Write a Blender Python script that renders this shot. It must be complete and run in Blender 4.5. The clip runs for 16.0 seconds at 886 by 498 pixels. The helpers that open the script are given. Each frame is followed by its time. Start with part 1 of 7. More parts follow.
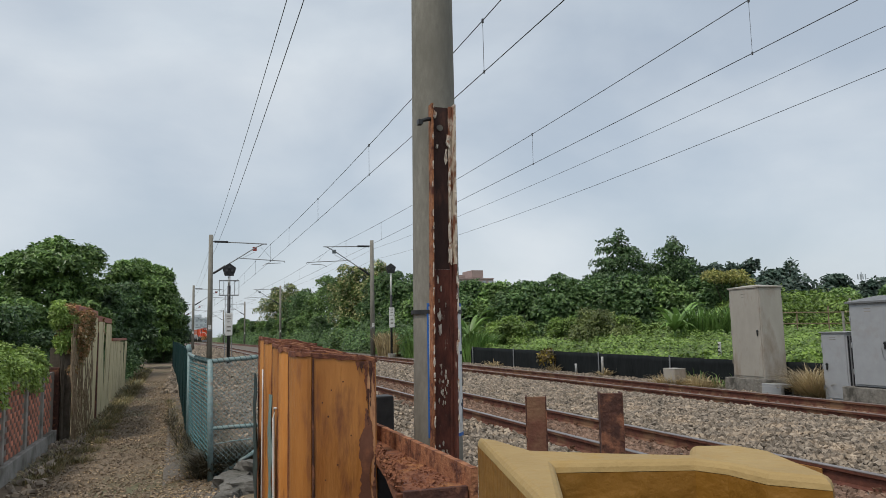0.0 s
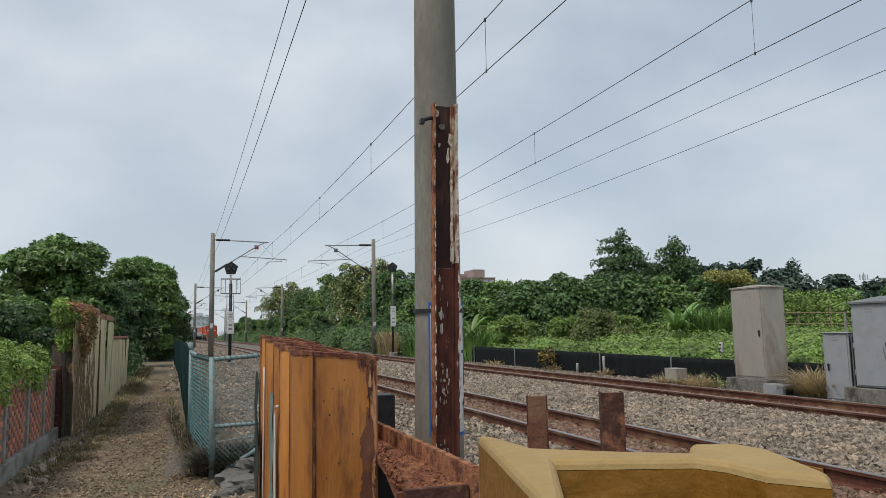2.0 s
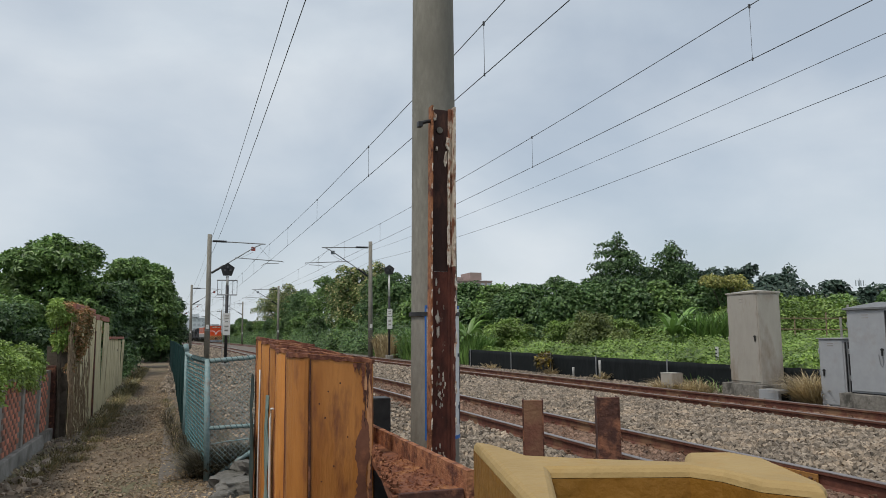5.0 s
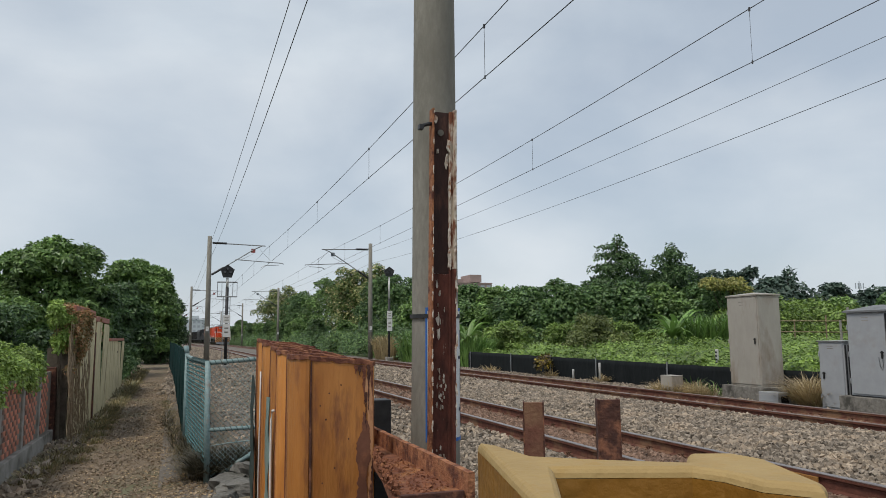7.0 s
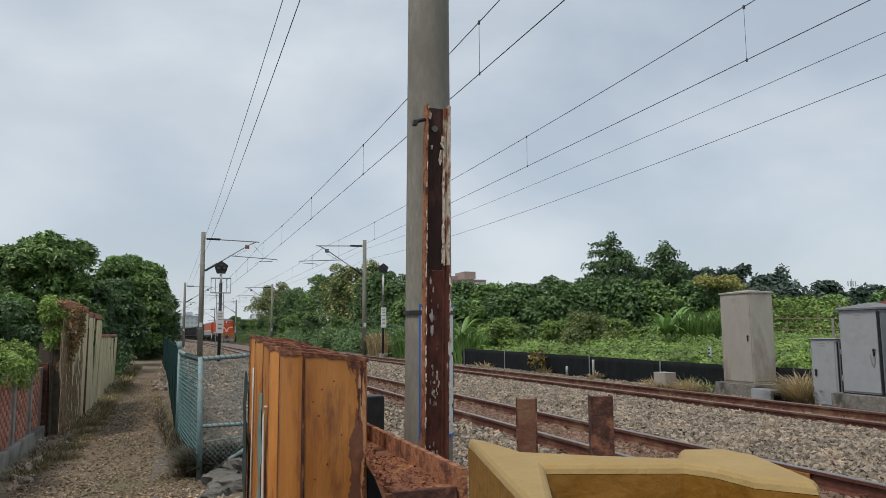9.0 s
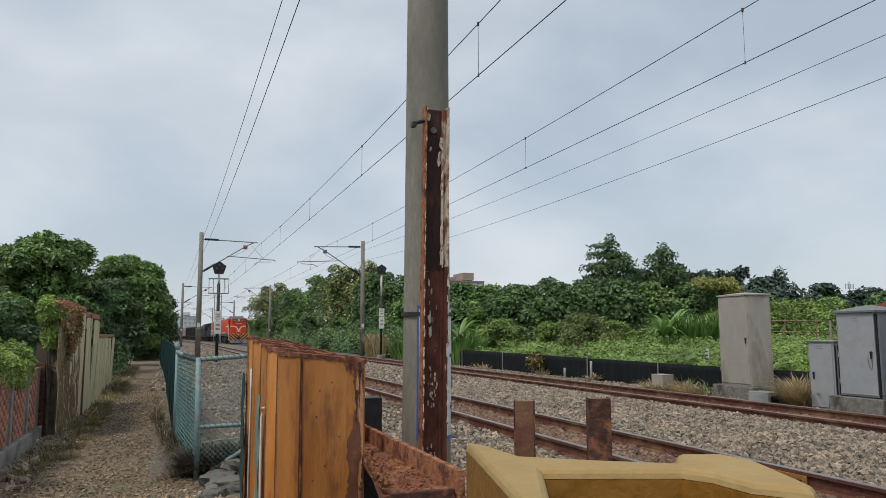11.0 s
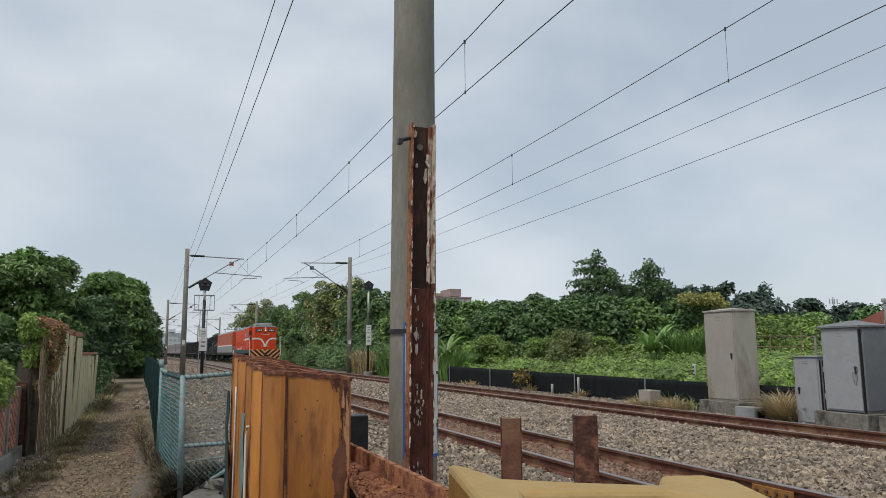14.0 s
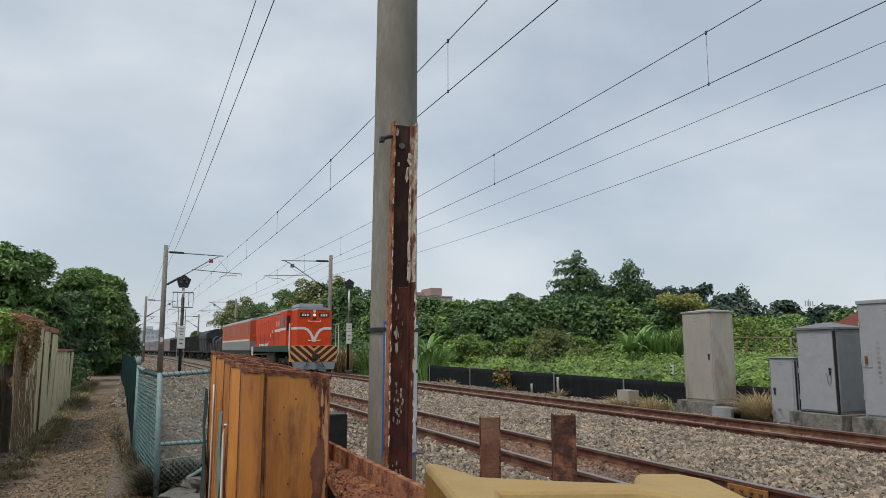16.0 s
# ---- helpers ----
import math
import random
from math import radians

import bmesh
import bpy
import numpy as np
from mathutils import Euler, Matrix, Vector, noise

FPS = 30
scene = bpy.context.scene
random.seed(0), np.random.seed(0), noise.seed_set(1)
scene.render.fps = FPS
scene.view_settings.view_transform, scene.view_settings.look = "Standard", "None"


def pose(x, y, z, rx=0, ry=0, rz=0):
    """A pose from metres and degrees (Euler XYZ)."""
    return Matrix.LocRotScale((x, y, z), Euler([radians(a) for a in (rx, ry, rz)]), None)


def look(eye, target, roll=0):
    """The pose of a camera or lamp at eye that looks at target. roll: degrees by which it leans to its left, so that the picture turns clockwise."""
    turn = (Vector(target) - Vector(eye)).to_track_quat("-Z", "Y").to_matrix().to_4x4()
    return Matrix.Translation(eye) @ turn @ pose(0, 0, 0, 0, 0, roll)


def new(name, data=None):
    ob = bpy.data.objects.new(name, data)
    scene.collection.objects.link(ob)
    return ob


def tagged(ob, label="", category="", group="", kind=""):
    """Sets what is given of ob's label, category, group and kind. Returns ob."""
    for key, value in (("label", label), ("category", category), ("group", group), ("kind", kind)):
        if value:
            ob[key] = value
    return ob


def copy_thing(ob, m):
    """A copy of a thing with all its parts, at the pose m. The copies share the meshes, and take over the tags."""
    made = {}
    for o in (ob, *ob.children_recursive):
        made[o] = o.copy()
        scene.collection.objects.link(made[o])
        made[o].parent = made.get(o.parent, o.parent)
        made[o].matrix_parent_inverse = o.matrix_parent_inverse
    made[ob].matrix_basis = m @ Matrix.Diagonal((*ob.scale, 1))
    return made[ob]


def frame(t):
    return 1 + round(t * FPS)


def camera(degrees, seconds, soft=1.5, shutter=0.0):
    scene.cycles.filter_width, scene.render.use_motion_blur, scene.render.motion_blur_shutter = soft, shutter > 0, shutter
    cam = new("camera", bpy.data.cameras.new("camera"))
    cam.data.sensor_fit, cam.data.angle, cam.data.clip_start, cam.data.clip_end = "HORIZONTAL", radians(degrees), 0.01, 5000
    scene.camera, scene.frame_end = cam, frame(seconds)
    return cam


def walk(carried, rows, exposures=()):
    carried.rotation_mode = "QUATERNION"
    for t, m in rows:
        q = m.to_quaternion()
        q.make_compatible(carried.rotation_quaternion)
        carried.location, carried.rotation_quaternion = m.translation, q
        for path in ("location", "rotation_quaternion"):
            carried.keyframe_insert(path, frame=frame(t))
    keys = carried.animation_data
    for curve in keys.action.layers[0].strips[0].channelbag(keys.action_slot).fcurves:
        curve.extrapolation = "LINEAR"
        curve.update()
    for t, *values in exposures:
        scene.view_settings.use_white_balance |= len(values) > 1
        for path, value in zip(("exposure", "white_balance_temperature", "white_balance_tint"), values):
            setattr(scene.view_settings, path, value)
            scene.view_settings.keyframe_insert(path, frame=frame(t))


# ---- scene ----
# camera: stands beside the line and turns slowly to follow the train
cam = camera(63.0, 16.0, soft=0.5)
PATH = (
    (0, 0.000, 0.000, 1.270, 6.56, 1.23, -19.47),
    (0.5, 0.000, 0.001, 1.269, 6.51, 1.20, -19.41),
    (1, -0.004, -0.003, 1.270, 6.62, 1.12, -19.42),
    (1.5, -0.004, -0.004, 1.270, 6.60, 1.06, -19.29),
    (2, -0.001, -0.003, 1.269, 6.49, 1.02, -19.36),
    (2.5, -0.001, 0.001, 1.272, 6.55, 1.12, -19.36),
    (3, -0.001, 0.000, 1.272, 6.57, 1.10, -19.28),
    (3.5, -0.006, -0.007, 1.271, 6.57, 0.82, -19.34),
    (4, 0.001, -0.002, 1.272, 6.55, 0.65, -19.74),
    (6.5, -0.006, -0.006, 1.272, 6.97, 0.59, -19.46),
    (7, -0.008, -0.009, 1.272, 6.88, 0.55, -19.66),
    (7.5, -0.006, -0.006, 1.271, 6.71, 0.48, -19.83),
    (8, -0.004, -0.002, 1.270, 6.50, 0.43, -19.77),
    (8.5, -0.003, -0.003, 1.270, 6.56, 0.44, -19.99),
    (9, -0.002, -0.003, 1.270, 6.62, 0.42, -20.13),
    (11.5, -0.003, -0.004, 1.273, 6.78, 0.09, -20.45),
    (12, 0.001, -0.003, 1.273, 7.22, 0.21, -20.85),
    (12.5, -0.001, -0.004, 1.276, 7.53, 0.26, -20.74),
    (13, 0.001, -0.007, 1.277, 7.51, 0.31, -21.08),
    (13.5, 0.003, -0.005, 1.276, 7.93, 0.38, -21.16),
    (14, 0.003, -0.003, 1.277, 7.98, 0.43, -21.28),
    (14.5, 0.003, -0.004, 1.276, 8.11, 0.49, -22.03),
    (15, -0.001, -0.008, 1.277, 8.19, 0.34, -21.91),
    (15.5, 0.002, -0.004, 1.276, 7.99, 0.22, -22.43),
    (16, 0.006, -0.003, 1.276, 7.90, 0.07, -22.82),
)
walk(cam, [(t, pose(x, y, z, 90 + p, r, w)) for t, x, y, z, p, r, w in PATH])
scene.view_settings.exposure = 0.0

# ---- light: a bright hazy sky with thin cloud, and a soft sun ----
SUN_ELEV, SUN_AZ = 60.0, 240.0     # azimuth clockwise from +y (along the track)
world = bpy.data.worlds.new("sky")
scene.world = world
world.use_nodes = True
wn, wl = world.node_tree.nodes, world.node_tree.links
wn.clear()
w_out = wn.new("ShaderNodeOutputWorld")
w_bg = wn.new("ShaderNodeBackground")
w_sky = wn.new("ShaderNodeTexSky")
w_sky.sky_type = "NISHITA"
w_sky.sun_disc = False
w_sky.sun_elevation, w_sky.sun_rotation = radians(SUN_ELEV), radians(SUN_AZ)
w_sky.air_density, w_sky.dust_density = 1.0, 2.0
w_co = wn.new("ShaderNodeTexCoord")
w_map = wn.new("ShaderNodeMapping")
w_map.inputs["Scale"].default_value = (1.0, 1.0, 1.8)
w_n1 = wn.new("ShaderNodeTexNoise")
w_n1.inputs["Scale"].default_value, w_n1.inputs["Detail"].default_value = 2.6, 7.0
w_n1.inputs["Roughness"].default_value, w_n1.inputs["Distortion"].default_value = 0.5, 0.3
w_r1 = wn.new("ShaderNodeValToRGB")
w_r1.color_ramp.elements[0].position, w_r1.color_ramp.elements[0].color = 0.34, (0.62, 0.62, 0.62, 1)
w_r1.color_ramp.elements[1].position, w_r1.color_ramp.elements[1].color = 0.66, (0.94, 0.94, 0.94, 1)
w_n2 = wn.new("ShaderNodeTexNoise")
w_n2.inputs["Scale"].default_value, w_n2.inputs["Detail"].default_value = 2.8, 8.0
w_r2 = wn.new("ShaderNodeValToRGB")
w_r2.color_ramp.elements[0].position, w_r2.color_ramp.elements[0].color = 0.38, (6.05, 6.82, 7.6, 1)
w_r2.color_ramp.elements[1].position, w_r2.color_ramp.elements[1].color = 0.66, (7.35, 7.9, 8.4, 1)
w_mix = wn.new("ShaderNodeMix")
w_mix.data_type = "RGBA"
wl.new(w_co.outputs["Generated"], w_map.inputs["Vector"])
wl.new(w_map.outputs["Vector"], w_n1.inputs["Vector"])
wl.new(w_map.outputs["Vector"], w_n2.inputs["Vector"])
wl.new(w_n1.outputs["Fac"], w_r1.inputs["Fac"])
wl.new(w_n2.outputs["Fac"], w_r2.inputs["Fac"])
wl.new(w_r1.outputs["Color"], w_mix.inputs["Factor"])
wl.new(w_sky.outputs["Color"], w_mix.inputs["A"])
wl.new(w_r2.outputs["Color"], w_mix.inputs["B"])
wl.new(w_mix.outputs["Result"], w_bg.inputs["Color"])
w_bg.inputs["Strength"].default_value = 0.100
wl.new(w_bg.outputs["Background"], w_out.inputs["Surface"])

sun = new("sun", bpy.data.lights.new("sun", "SUN"))
sun.data.energy, sun.data.angle, sun.data.color = 2.0, radians(10), (1.0, 0.94, 0.85)
sun_dir = Vector((math.sin(radians(SUN_AZ)) * math.cos(radians(SUN_ELEV)), math.cos(radians(SUN_AZ)) * math.cos(radians(SUN_ELEV)), math.sin(radians(SUN_ELEV))))
sun.matrix_basis = look(sun_dir * 60, (0, 0, 0))


# ---- materials ----
def mk(name, c1, c2, scale=8.0, rough=0.8, bump=0.3, bscale=None, metal=0.0, stain=None, stain_scale=1.5, stain_at=0.55, stain_soft=0.08,
       rnd=0.0, island=0.0, stretch=(1, 1, 1), spec=0.4, fine=0.0, bdist=0.01):
    """A worn surface: two colours by fine noise, stains by coarse noise, relief, and a shade of its own for each piece."""
    m = bpy.data.materials.new(name)
    m.use_nodes = True
    n, l = m.node_tree.nodes, m.node_tree.links
    b = n["Principled BSDF"]
    co = n.new("ShaderNodeTexCoord")
    mp = n.new("ShaderNodeMapping")
    mp.inputs["Scale"].default_value = stretch
    l.new(co.outputs["Object"], mp.inputs["Vector"])
    nz = n.new("ShaderNodeTexNoise")
    nz.inputs["Scale"].default_value, nz.inputs["Detail"].default_value, nz.inputs["Roughness"].default_value = scale, 6.0, 0.65
    l.new(mp.outputs["Vector"], nz.inputs["Vector"])
    rp = n.new("ShaderNodeValToRGB")
    rp.color_ramp.elements[0].position, rp.color_ramp.elements[0].color = 0.3, (*c1, 1)
    rp.color_ramp.elements[1].position, rp.color_ramp.elements[1].color = 0.7, (*c2, 1)
    l.new(nz.outputs["Fac"], rp.inputs["Fac"])
    col = rp.outputs["Color"]
    if stain:
        n2 = n.new("ShaderNodeTexNoise")
        n2.inputs["Scale"].default_value, n2.inputs["Detail"].default_value, n2.inputs["Roughness"].default_value = stain_scale, 8.0, 0.62
        l.new(mp.outputs["Vector"], n2.inputs["Vector"])
        r2 = n.new("ShaderNodeMapRange")
        r2.inputs["From Min"].default_value, r2.inputs["From Max"].default_value = stain_at - stain_soft, stain_at + stain_soft
        l.new(n2.outputs["Fac"], r2.inputs["Value"])
        mx = n.new("ShaderNodeMix")
        mx.data_type = "RGBA"
        l.new(r2.outputs["Result"], mx.inputs["Factor"])
        l.new(col, mx.inputs["A"])
        mx.inputs["B"].default_value = (*stain, 1)
        col = mx.outputs["Result"]
    if rnd or island:
        src = n.new("ShaderNodeObjectInfo").outputs["Random"] if rnd else n.new("ShaderNodeNewGeometry").outputs["Random Per Island"]
        a = rnd or island
        mr = n.new("ShaderNodeMapRange")
        mr.inputs["To Min"].default_value, mr.inputs["To Max"].default_value = 1 - a, 1 + a
        l.new(src, mr.inputs["Value"])
        hs = n.new("ShaderNodeHueSaturation")
        l.new(mr.outputs["Result"], hs.inputs["Value"])
        l.new(col, hs.inputs["Color"])
        col = hs.outputs["Color"]
    l.new(col, b.inputs["Base Color"])
    b.inputs["Roughness"].default_value, b.inputs["Metallic"].default_value = rough, metal
    b.inputs["Specular IOR Level"].default_value = spec
    if bump:
        n3 = n.new("ShaderNodeTexNoise")
        n3.inputs["Scale"].default_value, n3.inputs["Detail"].default_value = bscale or scale * 2.5, 5.0
        l.new(mp.outputs["Vector"], n3.inputs["Vector"])
        bp = n.new("ShaderNodeBump")
        bp.inputs["Strength"].default_value, bp.inputs["Distance"].default_value = bump, bdist
        l.new(n3.outputs["Fac"], bp.inputs["Height"])
        l.new(bp.outputs["Normal"], b.inputs["Normal"])
    return m


def leafy(name, c1, c2, yellow=None, share=0.08, scale=0.5, trans=0.22):
    """Leaves: a shade of their own for each, drifting over the crown; some turned."""
    m = bpy.data.materials.new(name)
    m.use_nodes = True
    n, l = m.node_tree.nodes, m.node_tree.links
    b = n["Principled BSDF"]
    g = n.new("ShaderNodeNewGeometry")
    rp = n.new("ShaderNodeValToRGB")
    rp.color_ramp.elements[0].position, rp.color_ramp.elements[0].color = 0.0, (*c1, 1)
    rp.color_ramp.elements[1].position, rp.color_ramp.elements[1].color = 0.9 if yellow else 1.0, (*c2, 1)
    if yellow:
        e = rp.color_ramp.elements.new(1.0 - share)
        e.color = (*c2, 1)
        e2 = rp.color_ramp.elements[-1]
        e2.position, e2.color = 1.0, (*yellow, 1)
    l.new(g.outputs["Random Per Island"], rp.inputs["Fac"])
    co = n.new("ShaderNodeTexCoord")
    nz = n.new("ShaderNodeTexNoise")
    nz.inputs["Scale"].default_value, nz.inputs["Detail"].default_value = scale, 3.0
    l.new(co.outputs["Object"], nz.inputs["Vector"])
    mr = n.new("ShaderNodeMapRange")
    mr.inputs["From Min"].default_value, mr.inputs["From Max"].default_value = 0.3, 0.7
    mr.inputs["To Min"].default_value, mr.inputs["To Max"].default_value = 0.55, 1.5
    l.new(nz.outputs["Fac"], mr.inputs["Value"])
    hs = n.new("ShaderNodeHueSaturation")
    l.new(mr.outputs["Result"], hs.inputs["Value"])
    l.new(rp.outputs["Color"], hs.inputs["Color"])
    l.new(hs.outputs["Color"], b.inputs["Base Color"])
    b.inputs["Roughness"].default_value = 0.45
    b.inputs["Specular IOR Level"].default_value = 0.5
    tr = n.new("ShaderNodeBsdfTranslucent")
    l.new(hs.outputs["Color"], tr.inputs["Color"])
    ms = n.new("ShaderNodeMixShader")
    ms.inputs["Fac"].default_value = trans
    l.new(b.outputs["BSDF"], ms.inputs[1])
    l.new(tr.outputs["BSDF"], ms.inputs[2])
    l.new(ms.outputs["Shader"], n["Material Output"].inputs["Surface"])
    return m


def plain(name, c, rough=0.5, metal=0.0):
    return mk(name, tuple(v * 0.9 for v in c), tuple(min(1, v * 1.08) for v in c), 20, rough, 0.08, metal=metal)


M_DIRT = mk("packed_dirt", (0.13, 0.096, 0.064), (0.225, 0.172, 0.118), 9, 0.95, 0.8, 60, stain=(0.13, 0.125, 0.07), stain_scale=0.8, stain_at=0.58)
M_SOIL = mk("field_soil", (0.05, 0.075, 0.02), (0.10, 0.13, 0.04), 3, 0.95, 0.6)
M_BED = mk("ballast_bed", (0.095, 0.08, 0.066), (0.215, 0.19, 0.158), 22, 0.95, 1.0, 30, bdist=0.03)
M_STONE = mk("ballast_stone", (0.162, 0.133, 0.104), (0.292, 0.243, 0.190), 30, 0.9, 0.3, island=0.5, stain=(0.33, 0.26, 0.19), stain_scale=2.2, stain_at=0.55)
M_BROWNSTONE = mk("rusty_ballast_stone", (0.14, 0.082, 0.057), (0.265, 0.175, 0.125), 30, 0.9, 0.3, island=0.4)
M_PEBBLE = mk("path_pebble", (0.15, 0.112, 0.078), (0.30, 0.235, 0.165), 30, 0.9, 0.2, island=0.4)
M_RAILSIDE = mk("rusty_rail", (0.075, 0.026, 0.017), (0.150, 0.052, 0.033), 14, 0.75, 0.5, 60, stain=(0.20, 0.11, 0.06), stain_scale=3)
M_RAILTOP = mk("polished_rail_head", (0.30, 0.25, 0.235), (0.42, 0.37, 0.35), 4, 0.42, 0.05, metal=0.9, stretch=(8, 0.2, 1))
M_DULLTOP = mk("dull_rail_head", (0.20, 0.135, 0.11), (0.33, 0.25, 0.22), 6, 0.45, 0.05, metal=0.6, stretch=(8, 0.2, 1))
M_SLEEPER = mk("sleeper_concrete", (0.16, 0.13, 0.11), (0.28, 0.24, 0.20), 9, 0.9, 0.4, rnd=0.2)
M_CLIP = mk("rusty_clip", (0.09, 0.045, 0.03), (0.17, 0.09, 0.05), 30, 0.8, 0.4)
M_POLE = mk("pole_concrete", (0.185, 0.172, 0.145), (0.27, 0.255, 0.22), 30, 0.85, 0.35, 90, stain=(0.16, 0.15, 0.125), stain_scale=2.0, stretch=(1, 1, 0.35))
M_STEEL = mk("galvanised_steel", (0.24, 0.25, 0.26), (0.36, 0.37, 0.38), 15, 0.5, 0.1, metal=0.6)
M_WIRE = plain("overhead_wire", (0.07, 0.07, 0.075), 0.5, 0.5)
M_DARK = mk("black_paint", (0.012, 0.012, 0.014), (0.03, 0.03, 0.032), 15, 0.5, 0.1)
M_YELLOW = mk("ochre_paint", (0.37, 0.128, 0.021), (0.60, 0.252, 0.060), 3.5, 0.45, 0.8, 45, stain=(0.19, 0.062, 0.026), stain_scale=4.5, stain_at=0.625, stain_soft=0.07, stretch=(1.6, 1.6, 0.35), spec=0.5, bdist=0.005, rnd=0.2)
M_RUST = mk("flaking_rust", (0.095, 0.032, 0.020), (0.27, 0.105, 0.048), 22, 0.9, 0.6, 60, stain=(0.33, 0.15, 0.06), stain_scale=7, stain_at=0.60, stain_soft=0.05)
M_TOPRUST = mk("dark_red_rust", (0.070, 0.022, 0.016), (0.20, 0.075, 0.042), 30, 0.9, 0.8, 70, stain=(0.30, 0.13, 0.065), stain_scale=16, stain_at=0.58)
M_PEACH = mk("bleached_peach_paint", (0.42, 0.20, 0.09), (0.58, 0.31, 0.16), 9, 0.7, 0.4, 60, stain=(0.24, 0.09, 0.045), stain_scale=16, stain_at=0.58, stretch=(1, 1, 0.3))
M_BARE = mk("bare_brown_steel", (0.115, 0.044, 0.026), (0.185, 0.076, 0.043), 7, 0.75, 0.3, 60, stain=(0.25, 0.10, 0.05), stain_scale=12, stain_at=0.64)
M_DARKRUST = mk("dark_rust", (0.034, 0.014, 0.011), (0.100, 0.040, 0.027), 18, 0.85, 0.7, 60, stain=(0.24, 0.10, 0.055), stain_scale=15, stain_at=0.60)
M_EDGERUST = mk("orange_rust", (0.20, 0.065, 0.030), (0.42, 0.19, 0.09), 25, 0.9, 0.9, 70, stain=(0.09, 0.03, 0.02), stain_scale=12, stain_at=0.56)
M_FLAKE = mk("peeling_white_paint", (0.50, 0.44, 0.37), (0.68, 0.63, 0.56), 30, 0.7, 0.5, stain=(0.30, 0.13, 0.06), stain_scale=26, stain_at=0.58)
M_CABINET = mk("grey_cabinet_paint", (0.32, 0.295, 0.255), (0.385, 0.355, 0.31), 4, 0.5, 0.1, stain=(0.25, 0.205, 0.16), stain_scale=2.2, stain_at=0.58, stretch=(1, 1, 0.4))
M_CABLIGHT = mk("light_cabinet_paint", (0.30, 0.31, 0.325), (0.36, 0.37, 0.385), 4, 0.45, 0.1, stain=(0.30, 0.29, 0.28), stain_scale=2.5, stain_at=0.60)
M_CONC = mk("weathered_concrete", (0.24, 0.225, 0.20), (0.38, 0.36, 0.33), 12, 0.9, 0.5, stain=(0.15, 0.14, 0.12), stain_scale=3)
M_TEAL = mk("teal_coated_wire", (0.040, 0.125, 0.130), (0.115, 0.245, 0.250), 30, 0.55, 0.1)
M_PALETEAL = mk("pale_teal_pipe", (0.13, 0.215, 0.22), (0.26, 0.34, 0.34), 20, 0.6, 0.2, stain=(0.22, 0.19, 0.16), stain_scale=8, stain_at=0.62)
M_WORNTEAL = mk("worn_dark_teal", (0.02, 0.045, 0.045), (0.06, 0.10, 0.10), 30, 0.7, 0.2)
M_GREENMESH = mk("dark_green_mesh", (0.003, 0.017, 0.017), (0.010, 0.036, 0.036), 25, 0.8, 0.2, spec=0.12)
M_BRICK = mk("red_brick", (0.50, 0.170, 0.10), (0.66, 0.27, 0.17), 14, 0.9, 0.5, 60, rnd=0.25, stain=(0.13, 0.09, 0.075), stain_scale=3)
M_MORTAR = mk("wall_mortar", (0.17, 0.145, 0.12), (0.28, 0.245, 0.21), 12, 0.95, 0.5)
M_SHEET = mk("faded_cream_sheet", (0.54, 0.475, 0.285), (0.68, 0.61, 0.40), 5, 0.7, 0.2, stain=(0.22, 0.16, 0.09), stain_scale=1.6, stain_at=0.60, stretch=(3, 3, 0.5))
M_BARK = mk("bark", (0.07, 0.055, 0.04), (0.14, 0.115, 0.09), 12, 0.95, 0.8)
M_LEAF = leafy("leaf_green", (0.055, 0.115, 0.031), (0.240, 0.365, 0.108), scale=0.9)
M_LEAFDARK = leafy("leaf_dark", (0.030, 0.068, 0.026), (0.115, 0.195, 0.066), scale=0.9)
M_LEAFBRIGHT = leafy("leaf_bright", (0.095, 0.165, 0.030), (0.24, 0.345, 0.075), scale=0.8)
M_BUSH = leafy("leaf_bush", (0.13, 0.21, 0.040), (0.33, 0.45, 0.105), scale=1.6)
M_LEAFWOOD = leafy("leaf_wood", (0.040, 0.090, 0.032), (0.160, 0.260, 0.085), scale=0.45)
M_LEAFYELLOW = leafy("leaf_flowering", (0.05, 0.095, 0.026), (0.15, 0.22, 0.060), (0.52, 0.45, 0.22), 0.45)
# Distance haze is mixed into these leaves as a bluish tone.
M_LEAFFAR = leafy("leaf_far_haze", (0.040, 0.072, 0.054), (0.085, 0.130, 0.092))
M_CREEPER = leafy("creeper_leaf", (0.13, 0.14, 0.045), (0.36, 0.24, 0.10), (0.50, 0.23, 0.11), 0.45, 1.5)
M_DRY = leafy("dry_grass", (0.30, 0.225, 0.115), (0.56, 0.45, 0.26), None, 0.1, 1.0)
M_WEED = leafy("weed", (0.08, 0.085, 0.03), (0.20, 0.165, 0.075), (0.33, 0.26, 0.13), 0.4, 1.0)
M_REED = leafy("reed", (0.09, 0.18, 0.04), (0.21, 0.34, 0.09), None, 0.1, 1.0)
M_SILT = mk("black_sheeting", (0.006, 0.008, 0.009), (0.016, 0.019, 0.020), 6, 0.8, 0.5, 14, stretch=(1, 1, 0.3), spec=0.15)


# ---- building helpers ----
def bend(y):
    """How far the line has curved to the west at y."""
    return -1.45e-4 * max(0.0, y - 30.0) ** 2


